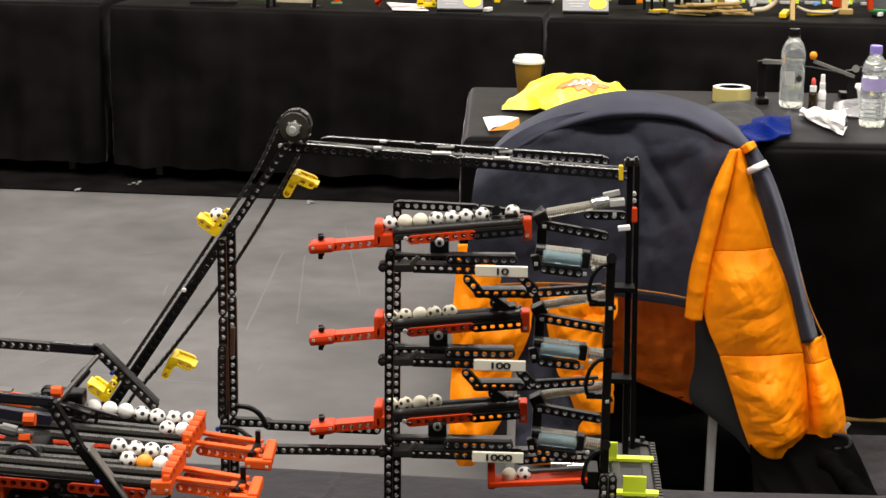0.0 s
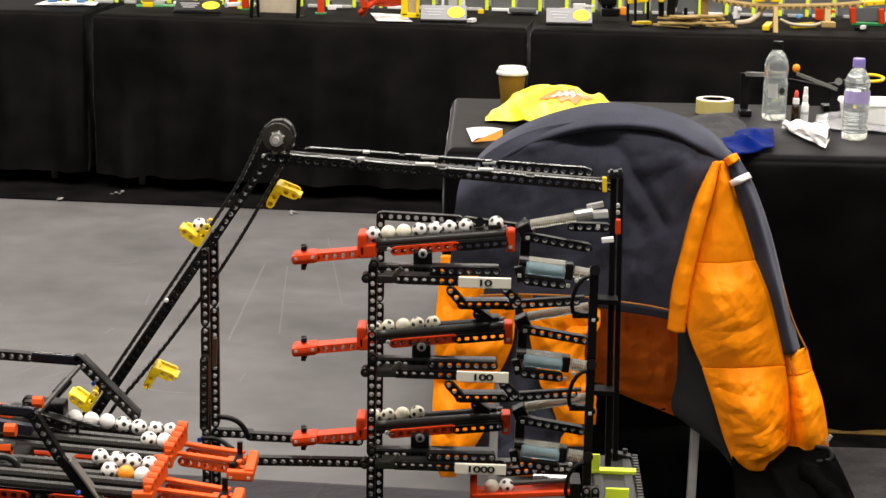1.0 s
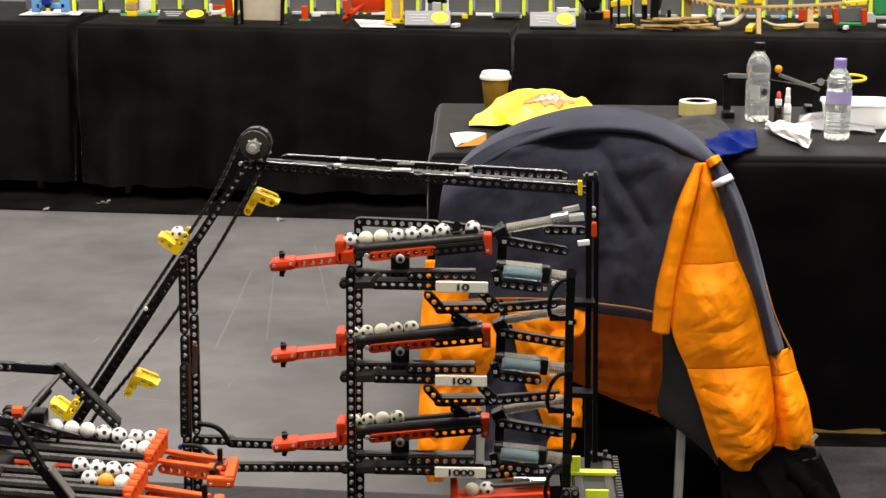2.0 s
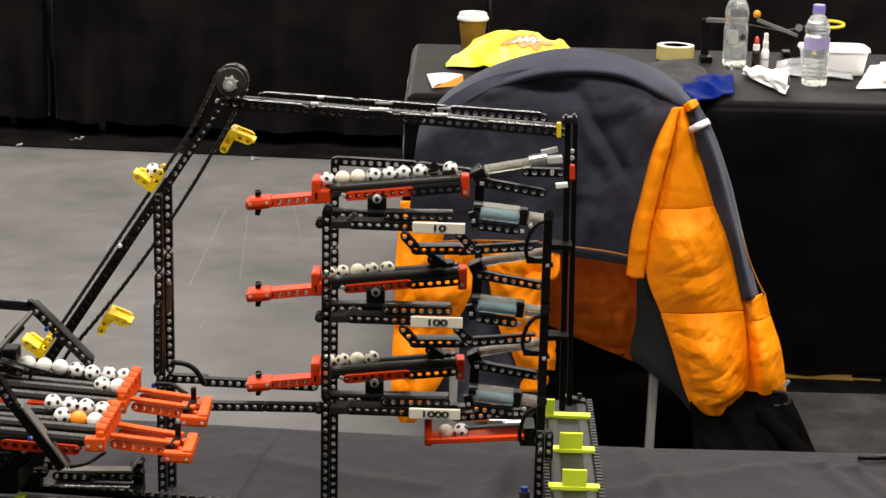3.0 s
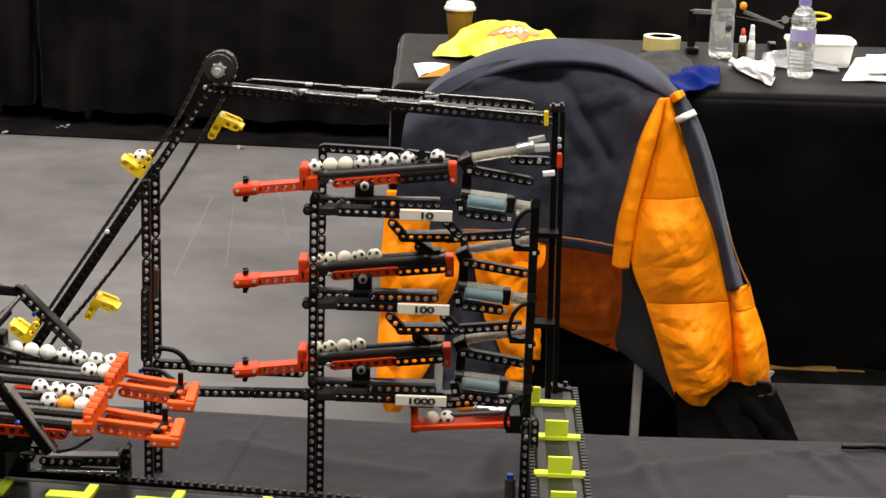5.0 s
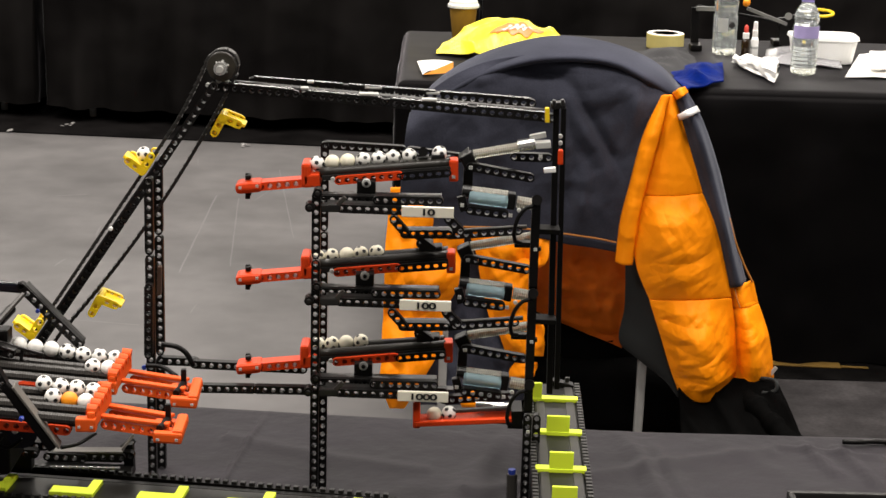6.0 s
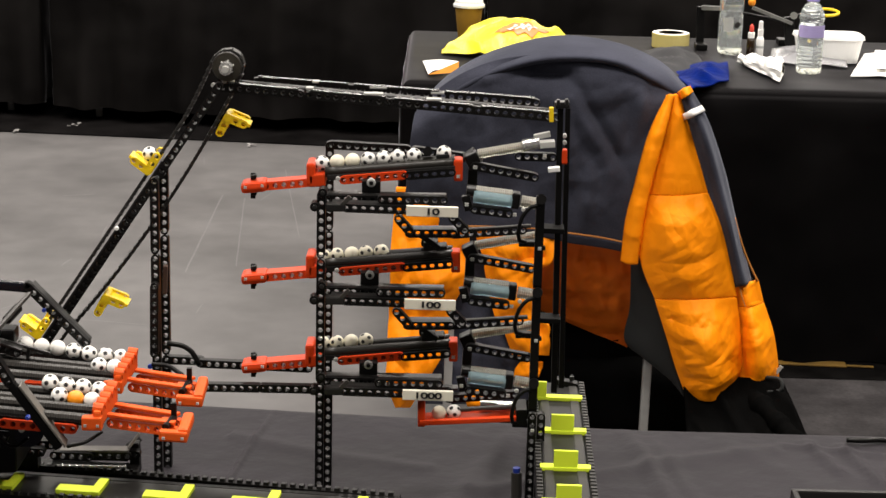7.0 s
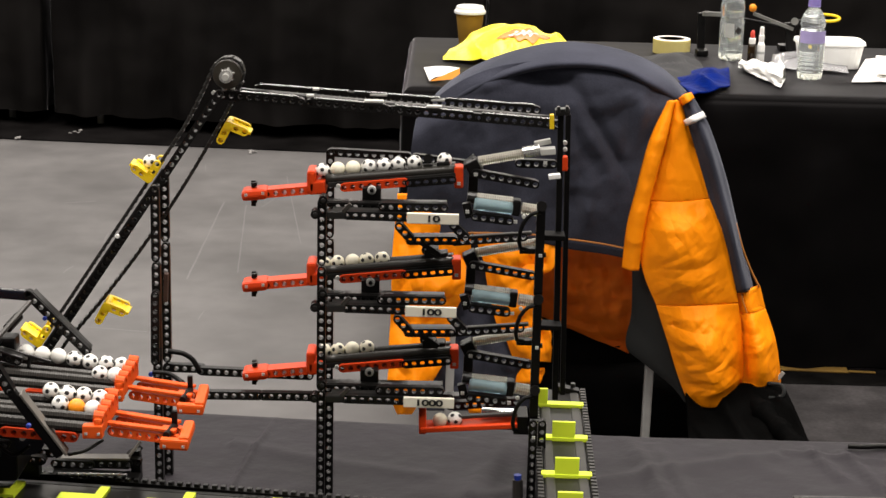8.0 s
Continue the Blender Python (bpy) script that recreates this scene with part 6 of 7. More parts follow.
def film(u, w):
    x = bl[0] + (br[0] - bl[0]) * u
    y = 4.76 + 0.03 * math.sin(u * 5) + 0.28 * (w - 0.5) * min(1.0, 0.22 + 2.6 * u) * min(1.0, 0.3 + 3 * (1 - u))
    h = 0.080 * float(np.interp(u, (0, 0.05, 0.11, 0.19, 0.27, 0.34, 0.42, 0.56, 0.66, 0.76, 0.88, 0.95, 1), (0.03, 0.22, 0.46, 0.68, 0.84, 0.94, 1, 1, 0.94, 0.84, 0.64, 0.45, 0.15))) * math.sin(math.pi * min(1, w * 0.9 + 0.02)) ** 0.6
    p = Vector((x, y, 0.674 + h))
    ridge = (1 - abs(noise.noise(Vector((x * 14, y * 10, 2))))) ** 3
    return p + Vector((0, 0, min(h, 0.02) * (ridge - 0.5) * 0.8))


part("film", grid_bm(film, 110, 60), BAG_YELLOW, carrier, smooth=True)
part("print", grid_bm(lambda u, w: film(0.33 + 0.27 * u + 0.13 * w, 0.20 + 0.20 * w + 0.02 * math.sin(17 * u)) + Vector((0, -0.002, 0.003)), 24, 12), BAG_RED, carrier, "red printed patch", smooth=True)
part("print_mark", grid_bm(lambda u, w: film(0.42 + 0.16 * u + 0.06 * w, 0.25 + 0.10 * w + 0.015 * math.sin(23 * u)) + Vector((0, -0.003, 0.0045)), 16, 8), PAPER, carrier, "white patch in the print", smooth=True)
for u0, du in ((0.43, 0.012), (0.465, 0.02), (0.515, 0.012), (0.56, 0.02)):
    part("print_bar", grid_bm(lambda u, w, u0=u0, du=du: film(u0 + du * u + 0.05 * w, 0.265 + 0.07 * w) + Vector((0, -0.004, 0.006)), 4, 6), BAG_RED, carrier, "red bar in the print", smooth=True)

env = thing("folded_leaflet", "folded orange and white paper leaflet", "paper", (-0.0173, 4.5334, 0.674))
ea, eb, ec = Vector((-0.0628, 4.5976, 0.676)), Vector((0.0263, 4.4606, 0.7)), Vector((-0.046, 4.4057, 0.676))
ed = Vector((0.027, 4.4481, 0.676))
part("white_fold", grid_bm(lambda u, w: ea.lerp(eb, u).lerp(ec.lerp(ec.lerp(eb, 0.35), u), w) + Vector((0, 0, 0.004 * math.sin(math.pi * u))), 8, 6), PAPER, env)
part("orange_fold", grid_bm(lambda u, w: ec.lerp(ed, u).lerp(ec.lerp(eb, 0.4 + 0.6 * u), w) + Vector((0, -0.002, 0)), 8, 6), material("orange_paper", (0.80, 0.30, 0.03), 0.6), env, "orange paper side")

tp = Vector((0.5932, 4.9576, 0.671))
roll = thing("tape_roll", "roll of cream masking tape lying flat", "tape", tp)
part("tape", lathe_bm([(0.034, 0), (0.049, 0), (0.050, 0.002), (0.050, 0.036), (0.049, 0.038), (0.034, 0.038), (0.034, 0)], tp, 36), [TAPE], roll, smooth=False)
part("core", lathe_bm([(0.0325, 0.001), (0.0339, 0.001), (0.0339, 0.039), (0.0325, 0.039), (0.0325, 0.001)], tp, 36), BEIGE, roll, "pale card core")
part("tape_face", lathe_bm([(0.036, 0.0381), (0.049, 0.0381), (0.049, 0.0386), (0.036, 0.0386), (0.036, 0.0381)], tp, 36), PAPER, roll, "pale wound tape edge")


def sheet(name, label, category, corners, mat, lift=0.01, seed=1.0, n=24):
    c = [Vector(p) for p in corners]

    def f(u, w):
        p = c[0].lerp(c[1], u).lerp(c[3].lerp(c[2], u), w)
        r = abs(noise.noise(Vector((p.x * 11 + seed, p.y * 8, seed))))
        return p + Vector((0, 0, lift * (1 - r) ** 2 * (0.3 + math.sin(math.pi * u) * math.sin(math.pi * w))))

    ob = thicken(part(name, grid_bm(f, n, n), mat, smooth=True), 0.003)
    return tagged(ob, label, category)


DARK_CLOTH = material("dark_grey_cotton", (0.016, 0.016, 0.018), 0.8, vary=0.2, scale=300, patches=0.2, patch_scale=12)
sheet("dark_cloth", "crumpled dark grey cloth on the table", "cloth", ((0.4785, 4.3576, 0.674), (0.6494, 4.538, 0.674), (0.6389, 4.975, 0.674), (0.4946, 4.8119, 0.674)), DARK_CLOTH, 0.022, 2.0)
sheet("blue_bag", "crumpled royal blue plastic bag", "bag", ((0.5641, 4.2711, 0.676), (0.6722, 4.4051, 0.676), (0.7087, 4.6846, 0.676), (0.5456, 4.543, 0.676)), ROYAL, 0.024, 15.0)


def bottle(at, cap, height, r, waist, ribs, mark, label, cap_label):
    """A clear bottle: petal feet, ribs low down, a waist, a domed shoulder and a screw cap."""
    b = thing("water_bottle", label, "bottle", at)
    s = height / 0.22
    prof = [(r * 0.72, 0), (r * 0.95, 0.004), (r, 0.012)]
    z = 0.018
    while z < ribs:
        prof += [(r, z * s), (r * 0.955, (z + 0.003) * s), (r, (z + 0.006) * s)]
        z += 0.011
    prof += [(r, (waist - 0.022) * s), (r * 0.99, (waist - 0.008) * s), (r * 0.90, waist * s), (r * 0.98, (waist + 0.009) * s), (r, 0.148 * s), (r * 0.96, 0.160 * s), (r * 0.84, 0.173 * s), (r * 0.63, 0.185 * s), (0.0145, 0.193 * s), (0.0132, 0.198 * s), (0.0125, 0.204 * s)]
    body = part("body", lathe_bm(prof, at, 32), PET, b, "clear plastic bottle body", smooth=True)
    inner = [(max(0.002, q - 0.0009), h + (0.002 if i == 0 else 0)) for i, (q, h) in enumerate(prof)]
    water = part("hollow", lathe_bm(inner[::-1], at, 32), PET, body, smooth=True)
    body.visible_shadow = water.visible_shadow = False
    part("cap", lathe_bm([(0.0148, 0.202 * s), (0.0152, 0.203 * s), (0.0150, 0.217 * s), (0.0140, 0.220 * s), (0.0, 0.220 * s)], at, 20), cap, b, cap_label)
    part("neck_ring", lathe_bm([(0.0150, 0.197 * s), (0.0156, 0.199 * s), (0.0150, 0.201 * s)], at, 20), cap, b)
    for i in range(5):
        a = i * 2 * math.pi / 5
        part("foot", lathe_bm([(0.008, 0.001), (0.010, 0.006), (0.004, 0.012)], Vector(at) + Vector((math.cos(a) * r * 0.6, math.sin(a) * r * 0.6, 0)), 8), CLEAR, b, smooth=True)
    for z0, z1, a0, a1, m, dr in mark:
        bm = grid_bm(lambda u, w: Vector(at) + Vector(((r + dr) * math.sin(a0 + (a1 - a0) * u), -(r + dr) * math.cos(a0 + (a1 - a0) * u), z0 + (z1 - z0) * w)), 14, 3)
        part("label", bm, m, b, "printed label", smooth=True)
    return b


LILAC = material("lilac_label", (0.42, 0.36, 0.66), 0.5, vary=0.1)
GREY_LABEL = material("grey_label", (0.42, 0.43, 0.42), 0.5, vary=0.1)
b1 = Vector((0.7351, 4.8506, 0.674))
bottle(b1, BLACK, 0.205, 0.0315, 0.118, 0.02, [(0.062, 0.098, -0.75, 0.05, GREY_LABEL, 0.0006)], "clear plastic water bottle with a black cap", "black screw cap")
dm = part("hazard_mark", box_bm(b1 + Vector((0.0125, -0.0300, 0.080)), (0.015, 0.0012, 0.015), 0.0003, Euler((0, radians(45), radians(22))).to_matrix().to_4x4()), INK)
for o in list(scene.objects):
    if o.name == "water_bottle":
        attach(dm, o)
b2 = Vector((0.8922, 4.5748, 0.674))
bottle(b2, PURPLE, 0.20, 0.0315, 0.140, 0.08, [(0.092, 0.122, -1.3, 1.3, LILAC, 0.0006)], "clear plastic water bottle with a purple cap", "purple screw cap")

d1 = Vector((0.7797, 4.7831, 0.673))
dropper = thing("dropper_bottle", "brown glass dropper bottle with a red teat", "bottle", d1)
part("body", lathe_bm([(0.010, 0), (0.011, 0.002), (0.011, 0.046), (0.006, 0.055)], d1, 16), BROWN_GLASS, dropper, smooth=True)
part("collar", lathe_bm([(0.0085, 0.054), (0.0085, 0.068), (0.007, 0.069)], d1, 16), WHITE, dropper, "white collar")
part("teat", lathe_bm([(0.005, 0.069), (0.0058, 0.075), (0.005, 0.085), (0.002, 0.089)], d1, 12), material("red_rubber", (0.62, 0.06, 0.04), 0.5), dropper, "red rubber teat", smooth=True)
d2 = Vector((0.8037, 4.7869, 0.673))
spray = thing("spray_bottle", "small white pump spray bottle", "bottle", d2)
part("body", lathe_bm([(0.0095, 0), (0.010, 0.002), (0.010, 0.050), (0.007, 0.058)], d2, 16), WHITE, spray, smooth=True)
part("pump", lathe_bm([(0.007, 0.058), (0.0075, 0.075), (0.006, 0.077), (0.0055, 0.096), (0.004, 0.098)], d2, 14), WHITE, spray)
part("label", lathe_bm([(0.0102, 0.028), (0.0104, 0.028), (0.0104, 0.034), (0.0102, 0.034), (0.0102, 0.028)], d2, 16), GREY_LABEL, spray, "grey label band")

tissue = thing("tissue", "crumpled white paper tissue on the table", "tissue", (0.7775, 4.5574, 0.674))
ta, tb = Vector((0.7491, 4.7253, 0.676)), Vector((0.813, 4.4878, 0.676))


def tissue_f(u, w):
    p = ta.lerp(tb, u)
    wide = 0.016 + 0.042 * u
    a = w * 2 * math.pi
    r = Vector((math.cos(a) * 0.3, math.cos(a) * wide, max(0.0, math.sin(a)) * (0.016 + 0.02 * u)))
    k = 1 + 0.7 * noise.noise(Vector((u * 5, math.cos(a) * 2, math.sin(a) * 2)))
    return p + Vector((r.x * 0.05 * k, r.y * k, r.z * k + 0.001))


part("sheet", grid_bm(tissue_f, 30, 30), PAPER, tissue)

t0 = Vector((0.9789, 4.7853, 0.672))
tub = thing("plastic_tub", "white rectangular plastic food tub with its lid on", "tub", t0)


def tub_bm(w0, d0, w1, d1, h0, h1):
    bm = bmesh.new()
    rings = []
    for w, d, h in ((w0, d0, h0), (w1, d1, h1)):
        ring = []
        for k in range(32):
            a = k * 2 * math.pi / 32
            c, s = math.cos(a), math.sin(a)
            e = 0.35
            ring.append(bm.verts.new(t0 + Vector((math.copysign(abs(c) ** e, c) * w, math.copysign(abs(s) ** e, s) * d, h))))
        rings.append(ring)
    for k in range(32):
        j = (k + 1) % 32
        bm.faces.new((rings[0][k], rings[0][j], rings[1][j], rings[1][k]))
    bm.faces.new(rings[0][::-1])
    bm.faces.new(rings[1])
    return bm


part("body", tub_bm(0.073, 0.05, 0.083, 0.058, 0.002, 0.062), WHITE, tub, smooth=False)
part("lid", tub_bm(0.088, 0.062, 0.086, 0.060, 0.062, 0.070), WHITE, tub, "white snap-on lid")

FILM = material("clear_film_bag", (0.52, 0.52, 0.54), 0.2, transmission=0.55, bump=0.4, bump_scale=40)
sheet("plastic_wrap", "crumpled clear plastic wrapper on the table", "wrapper", ((0.8195, 4.7137, 0.674), (1.007, 4.6581, 0.674), (1.0467, 4.9285, 0.674), (0.8615, 4.9357, 0.674)), FILM, 0.026, 3.0)
sheet("paper_sheet", "creased white paper sheets on the table", "paper", ((0.9904, 4.5414, 0.674), (1.1089, 4.5433, 0.674), (1.2028, 4.9537, 0.674), (1.0969, 4.8814, 0.674)), PAPER, 0.012, 7.0)
sheet("paper_sheet", "creased white paper sheets on the table", "paper", ((1.0584, 4.5731, 0.69), (1.1524, 4.6125, 0.68), (1.2292, 4.9398, 0.68), (1.1136, 4.8412, 0.69)), PAPER, 0.012, 8.0)

# a small lever model at the back of the table
lev = Vector((0.9569, 5.1898, 0.672))
DULL = material("dull_grey_plastic", (0.15, 0.15, 0.14), 0.5)
model = thing("lever_model", "small black model with grey swinging levers and a yellow ring", "model", lev)
part("stand", bar_bm(Vector((0.6706, 4.95, 0.6758)), Vector((0.6671, 4.95, 0.7814)), 0.012, 0.02), BLACK, model)
part("stand", bar_bm(Vector((0.9111, 4.95, 0.6882)), Vector((0.9027, 4.95, 0.7606)), 0.014, 0.026), BLACK, model)
part("foot", box_bm(Vector((0.9231, 5.0425, 0.68)), (0.06, 0.05, 0.016), 0.003), BLACK, model)
part("foot", box_bm(Vector((0.67, 4.9235, 0.68)), (0.03, 0.05, 0.016), 0.003), BLACK, model)
part("lever", bar_bm(Vector((0.6675, 4.93, 0.7812)), Vector((0.7543, 4.93, 0.7805)), 0.010, 0.011), DULL, model, "grey lever")
part("lever", bar_bm(Vector((0.8018, 4.93, 0.7848)), Vector((0.9094, 4.93, 0.7456)), 0.010, 0.009), DULL, model, "grey lever")
part("rod", sweep_bm([Vector((0.6757, 4.96, 0.7833)), Vector((0.9117, 4.96, 0.7442))], 0.004, 8), BLACK, model)
part("joint", sweep_bm([Vector((0.9104, 4.92, 0.7681)), Vector((0.916, 4.95, 0.7639))], 0.010, 14), DULL, model, "pale round joint")
part("knob", lathe_bm([(0.004, -0.010), (0.009, -0.006), (0.010, 0), (0.009, 0.006), (0.004, 0.010)], Vector((0.7977, 4.92, 0.801)), 14), ORANGE_BALL, model, "orange round knob", smooth=True)
ring = [Vector((0.9917, 4.92, 0.7792)) + Vector((0.036 * math.cos(i * math.pi / 12), 0.02 * math.sin(i * math.pi / 12), 0.006 * math.sin(i * math.pi / 12))) for i in range(25)]
part("ring", sweep_bm(ring, 0.004, 8), YELLOW, model, "yellow ring")
part("ring_arm", bar_bm(Vector((0.9125, 4.93, 0.7637)), Vector((0.9641, 4.93, 0.774)), 0.01, 0.01), BLACK, model)

# things lying on the near tables
nb = Vector((0.3884, 1.6744, 0.752))
bx = thing("tray_box", "low dark grey plastic tray box on the cloth", "box", nb)
c0 = Vector((0.3221, 1.5801, 0.8))
part("base", box_bm((c0.x + 0.2, c0.y - 0.12, 0.756), (0.40, 0.24, 0.008), 0.002), DARK, bx)
part("side", box_bm((c0.x + 0.2, c0.y, 0.777), (0.40, 0.006, 0.046), 0.002), DARK, bx)
part("side", box_bm((c0.x + 0.003, c0.y - 0.12, 0.777), (0.006, 0.234, 0.046), 0.002), DARK, bx)
cord = thing("black_cord", "short black cord lying on the cloth", "cord", (0.4498, 1.8351, 0.752))
part("cord", sweep_bm(curve_points([(0.4273, 1.8325, 0.753), (0.4455, 1.8296, 0.754), (0.4646, 1.8352, 0.753), (0.4988, 1.8295, 0.753)], 20), 0.003, 8), BLACK, cord, smooth=True)
blue_stub = thing("axle_stub", "dark clear tube with a blue pin standing by the frame", "tube", (0.0765, 1.6758, 0.752))
part("tube", sweep_bm([Vector((0.0751, 1.63, 0.7642)), Vector((0.0743, 1.63, 0.7893))], 0.005, 10), HOSE, blue_stub)
part("pin", sweep_bm([Vector((0.0743, 1.63, 0.7893)), Vector((0.0741, 1.63, 0.7938))], 0.0035, 10), BLUE, blue_stub, "blue pin")


# ---------------------------------------------------------------- the display tables at the back
def sign(px_l, px_r, lean=-35, face=None):
    """A tilted card holder with grey print bars and a yellow oval."""
    a, b = Vector(px_l), Vector(px_r)
    w = (b - a).length
    s = thing("sign_holder", ("dark" if face else "silver") + " name-card holder with a yellow oval badge", "sign", (a + b) / 2, group="card holders on the display tables")
    mid = (a + b) / 2
    tilt = Euler((radians(lean), 0, 0)).to_matrix().to_4x4()
    part("base", box_bm(mid + Vector((0, 0.002, 0.006)), (w, 0.03, 0.010), 0.001), BLACK, s, "black foot strip")
    m = Matrix.Translation(mid + Vector((0, 0.006, 0.012))) @ tilt
    part("card", box_bm(m @ Vector((0, 0, 0.030)), (w, 0.003, 0.060), 0.0006, tilt), face or SILVER, s, "printed card")
    for i in range(3):
        part("print_bar", box_bm(m @ Vector((-w * 0.2, -0.002, 0.042 - i * 0.012)), (w * (0.42 - 0.08 * i), 0.001, 0.004), 0, tilt), GREY_LABEL, s, "grey line of print")
    bm = bmesh.new()
    bmesh.ops.create_circle(bm, cap_ends=True, segments=24, radius=1)
    ext = bmesh.ops.extrude_face_region(bm, geom=list(bm.faces))
    bmesh.ops.translate(bm, verts=[e for e in ext["geom"] if isinstance(e, bmesh.types.BMVert)], vec=(0, 0, 0.05))
    bmesh.ops.transform(bm, matrix=m @ Matrix.Translation((w * 0.27, -0.0022, 0.030)) @ Euler((radians(90), 0, 0)).to_matrix().to_4x4() @ Matrix.Diagonal((w * 0.19, 0.024, 0.02, 1)), verts=bm.verts)
    part("badge", bm, material("yellow_badge", (0.85, 0.72, 0.02), 0.5), s, "yellow oval badge")


sign((-1.2032, 7.0531, 0.676), (-1.0274, 7.051, 0.676), -58, DARK)
sign((-0.2659, 6.9156, 0.676), (-0.0963, 6.9134, 0.676))
sign((0.1982, 6.9048, 0.676), (0.3671, 6.9026, 0.676))
sheet("paper_sheet", "white paper leaflet on the display table", "paper", ((-0.430, 6.945, 0.676), (-0.297, 6.935, 0.676), (-0.335, 7.16, 0.676), (-0.470, 7.20, 0.676)), PAPER, 0.004, 4.0, n=8)
sheet("paper_sheet", "white paper sheet on the display table", "paper", ((-1.7821, 7.2582, 0.676), (-1.5511, 7.2819, 0.676), (-1.5598, 7.4091, 0.676), (-1.775, 7.3867, 0.676)), PAPER, 0.003, 4.0, n=8)


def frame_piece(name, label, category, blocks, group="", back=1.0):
    """A small model put together from bars: material, from, to, width, height; back scales its points away from the
    camera's eye, so it keeps its place in the camera's view.
    """
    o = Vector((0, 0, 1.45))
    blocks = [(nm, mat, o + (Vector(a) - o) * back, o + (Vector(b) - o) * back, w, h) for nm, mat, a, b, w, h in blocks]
    t = thing(name, label, category, blocks[0][2], group)
    for nm, mat, a, b, w, h in blocks:
        part(nm, bar_bm(Vector(a), Vector(b), w, h, (0, 1, 0) if abs(b[1] - a[1]) < 0.6 * math.dist(a, b) else (1, 0, 0), min(w, h) * 0.15), mat, t)
    return t


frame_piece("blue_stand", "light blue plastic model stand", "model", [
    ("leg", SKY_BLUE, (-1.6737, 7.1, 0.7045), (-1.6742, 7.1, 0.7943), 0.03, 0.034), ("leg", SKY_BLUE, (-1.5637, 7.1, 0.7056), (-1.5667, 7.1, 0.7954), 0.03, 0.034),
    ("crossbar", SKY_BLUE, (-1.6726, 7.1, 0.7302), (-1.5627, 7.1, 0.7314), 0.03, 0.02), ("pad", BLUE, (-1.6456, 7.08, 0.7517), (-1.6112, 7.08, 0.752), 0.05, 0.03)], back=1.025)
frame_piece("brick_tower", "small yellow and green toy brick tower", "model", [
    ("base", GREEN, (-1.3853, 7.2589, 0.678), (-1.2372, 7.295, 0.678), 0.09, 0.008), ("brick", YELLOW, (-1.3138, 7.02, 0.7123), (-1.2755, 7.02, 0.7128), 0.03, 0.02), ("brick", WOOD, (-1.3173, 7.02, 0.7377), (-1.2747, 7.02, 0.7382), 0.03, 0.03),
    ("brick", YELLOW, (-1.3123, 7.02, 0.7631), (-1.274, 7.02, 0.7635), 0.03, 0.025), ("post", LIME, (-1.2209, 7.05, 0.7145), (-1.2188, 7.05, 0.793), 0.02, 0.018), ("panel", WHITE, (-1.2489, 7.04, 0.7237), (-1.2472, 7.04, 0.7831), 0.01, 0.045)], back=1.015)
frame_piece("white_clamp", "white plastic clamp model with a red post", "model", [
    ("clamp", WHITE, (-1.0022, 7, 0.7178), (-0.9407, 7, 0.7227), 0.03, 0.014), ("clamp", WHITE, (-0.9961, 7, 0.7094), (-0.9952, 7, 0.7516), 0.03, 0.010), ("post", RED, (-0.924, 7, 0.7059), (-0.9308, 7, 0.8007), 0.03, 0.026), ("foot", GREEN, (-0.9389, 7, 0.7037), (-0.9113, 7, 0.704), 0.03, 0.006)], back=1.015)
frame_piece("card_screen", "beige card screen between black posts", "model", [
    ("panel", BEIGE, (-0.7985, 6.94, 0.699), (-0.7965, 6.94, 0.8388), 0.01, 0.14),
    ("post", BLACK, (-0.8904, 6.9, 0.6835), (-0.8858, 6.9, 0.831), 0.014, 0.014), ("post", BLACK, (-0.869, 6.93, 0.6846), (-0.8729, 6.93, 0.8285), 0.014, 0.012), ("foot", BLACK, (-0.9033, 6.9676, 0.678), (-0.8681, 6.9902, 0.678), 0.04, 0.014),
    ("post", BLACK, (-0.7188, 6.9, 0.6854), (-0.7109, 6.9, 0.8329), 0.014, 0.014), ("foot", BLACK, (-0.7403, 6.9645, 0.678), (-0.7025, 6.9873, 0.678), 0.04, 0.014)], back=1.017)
red_ramp = thing("red_slide", "red curved plastic slide piece", "model", (-0.4418, 7.3702, 0.672))
ra1, ra2 = Vector((-0.4994, 7.02, 0.6957)), Vector((-0.3444, 7.02, 0.7692))


def slide_f(u, w):
    p = ra1.lerp(ra2, u)
    h = 0.010 + 0.09 * u ** 0.8
    return p + Vector((0.01 * math.sin(6 * u), 0.05 * (w - 0.5), 0.0)) + Vector((0, 0, 0.02 * math.sin(u * 3) + (0.5 - abs(w - 0.5)) * h))


thicken(part("slide", grid_bm(slide_f, 20, 8), RED, red_ramp, smooth=True), 0.012)
part("tail", bar_bm(Vector((-0.4788, 7, 0.7192)), Vector((-0.4913, 7, 0.7696)), 0.03, 0.02), RED, red_ramp)
part("support", bar_bm(Vector((-0.493, 7.02, 0.6873)), Vector((-0.4802, 7.02, 0.7128)), 0.03, 0.02), RED, red_ramp)
part("body", lump(ra2.x - 0.05, ra2.y, ra2.z, 0.075, 0.03, 0.05, 2.4, 20, 12, 0.01, 4), RED, red_ramp, smooth=True)
frame_piece("red_post", "small red plastic post", "model", [("post", RED, (-0.6421, 7, 0.6942), (-0.6438, 7, 0.7469), 0.02, 0.024), ("foot", GREEN, (-0.6633, 7, 0.6939), (-0.623, 7, 0.6944), 0.03, 0.006)])
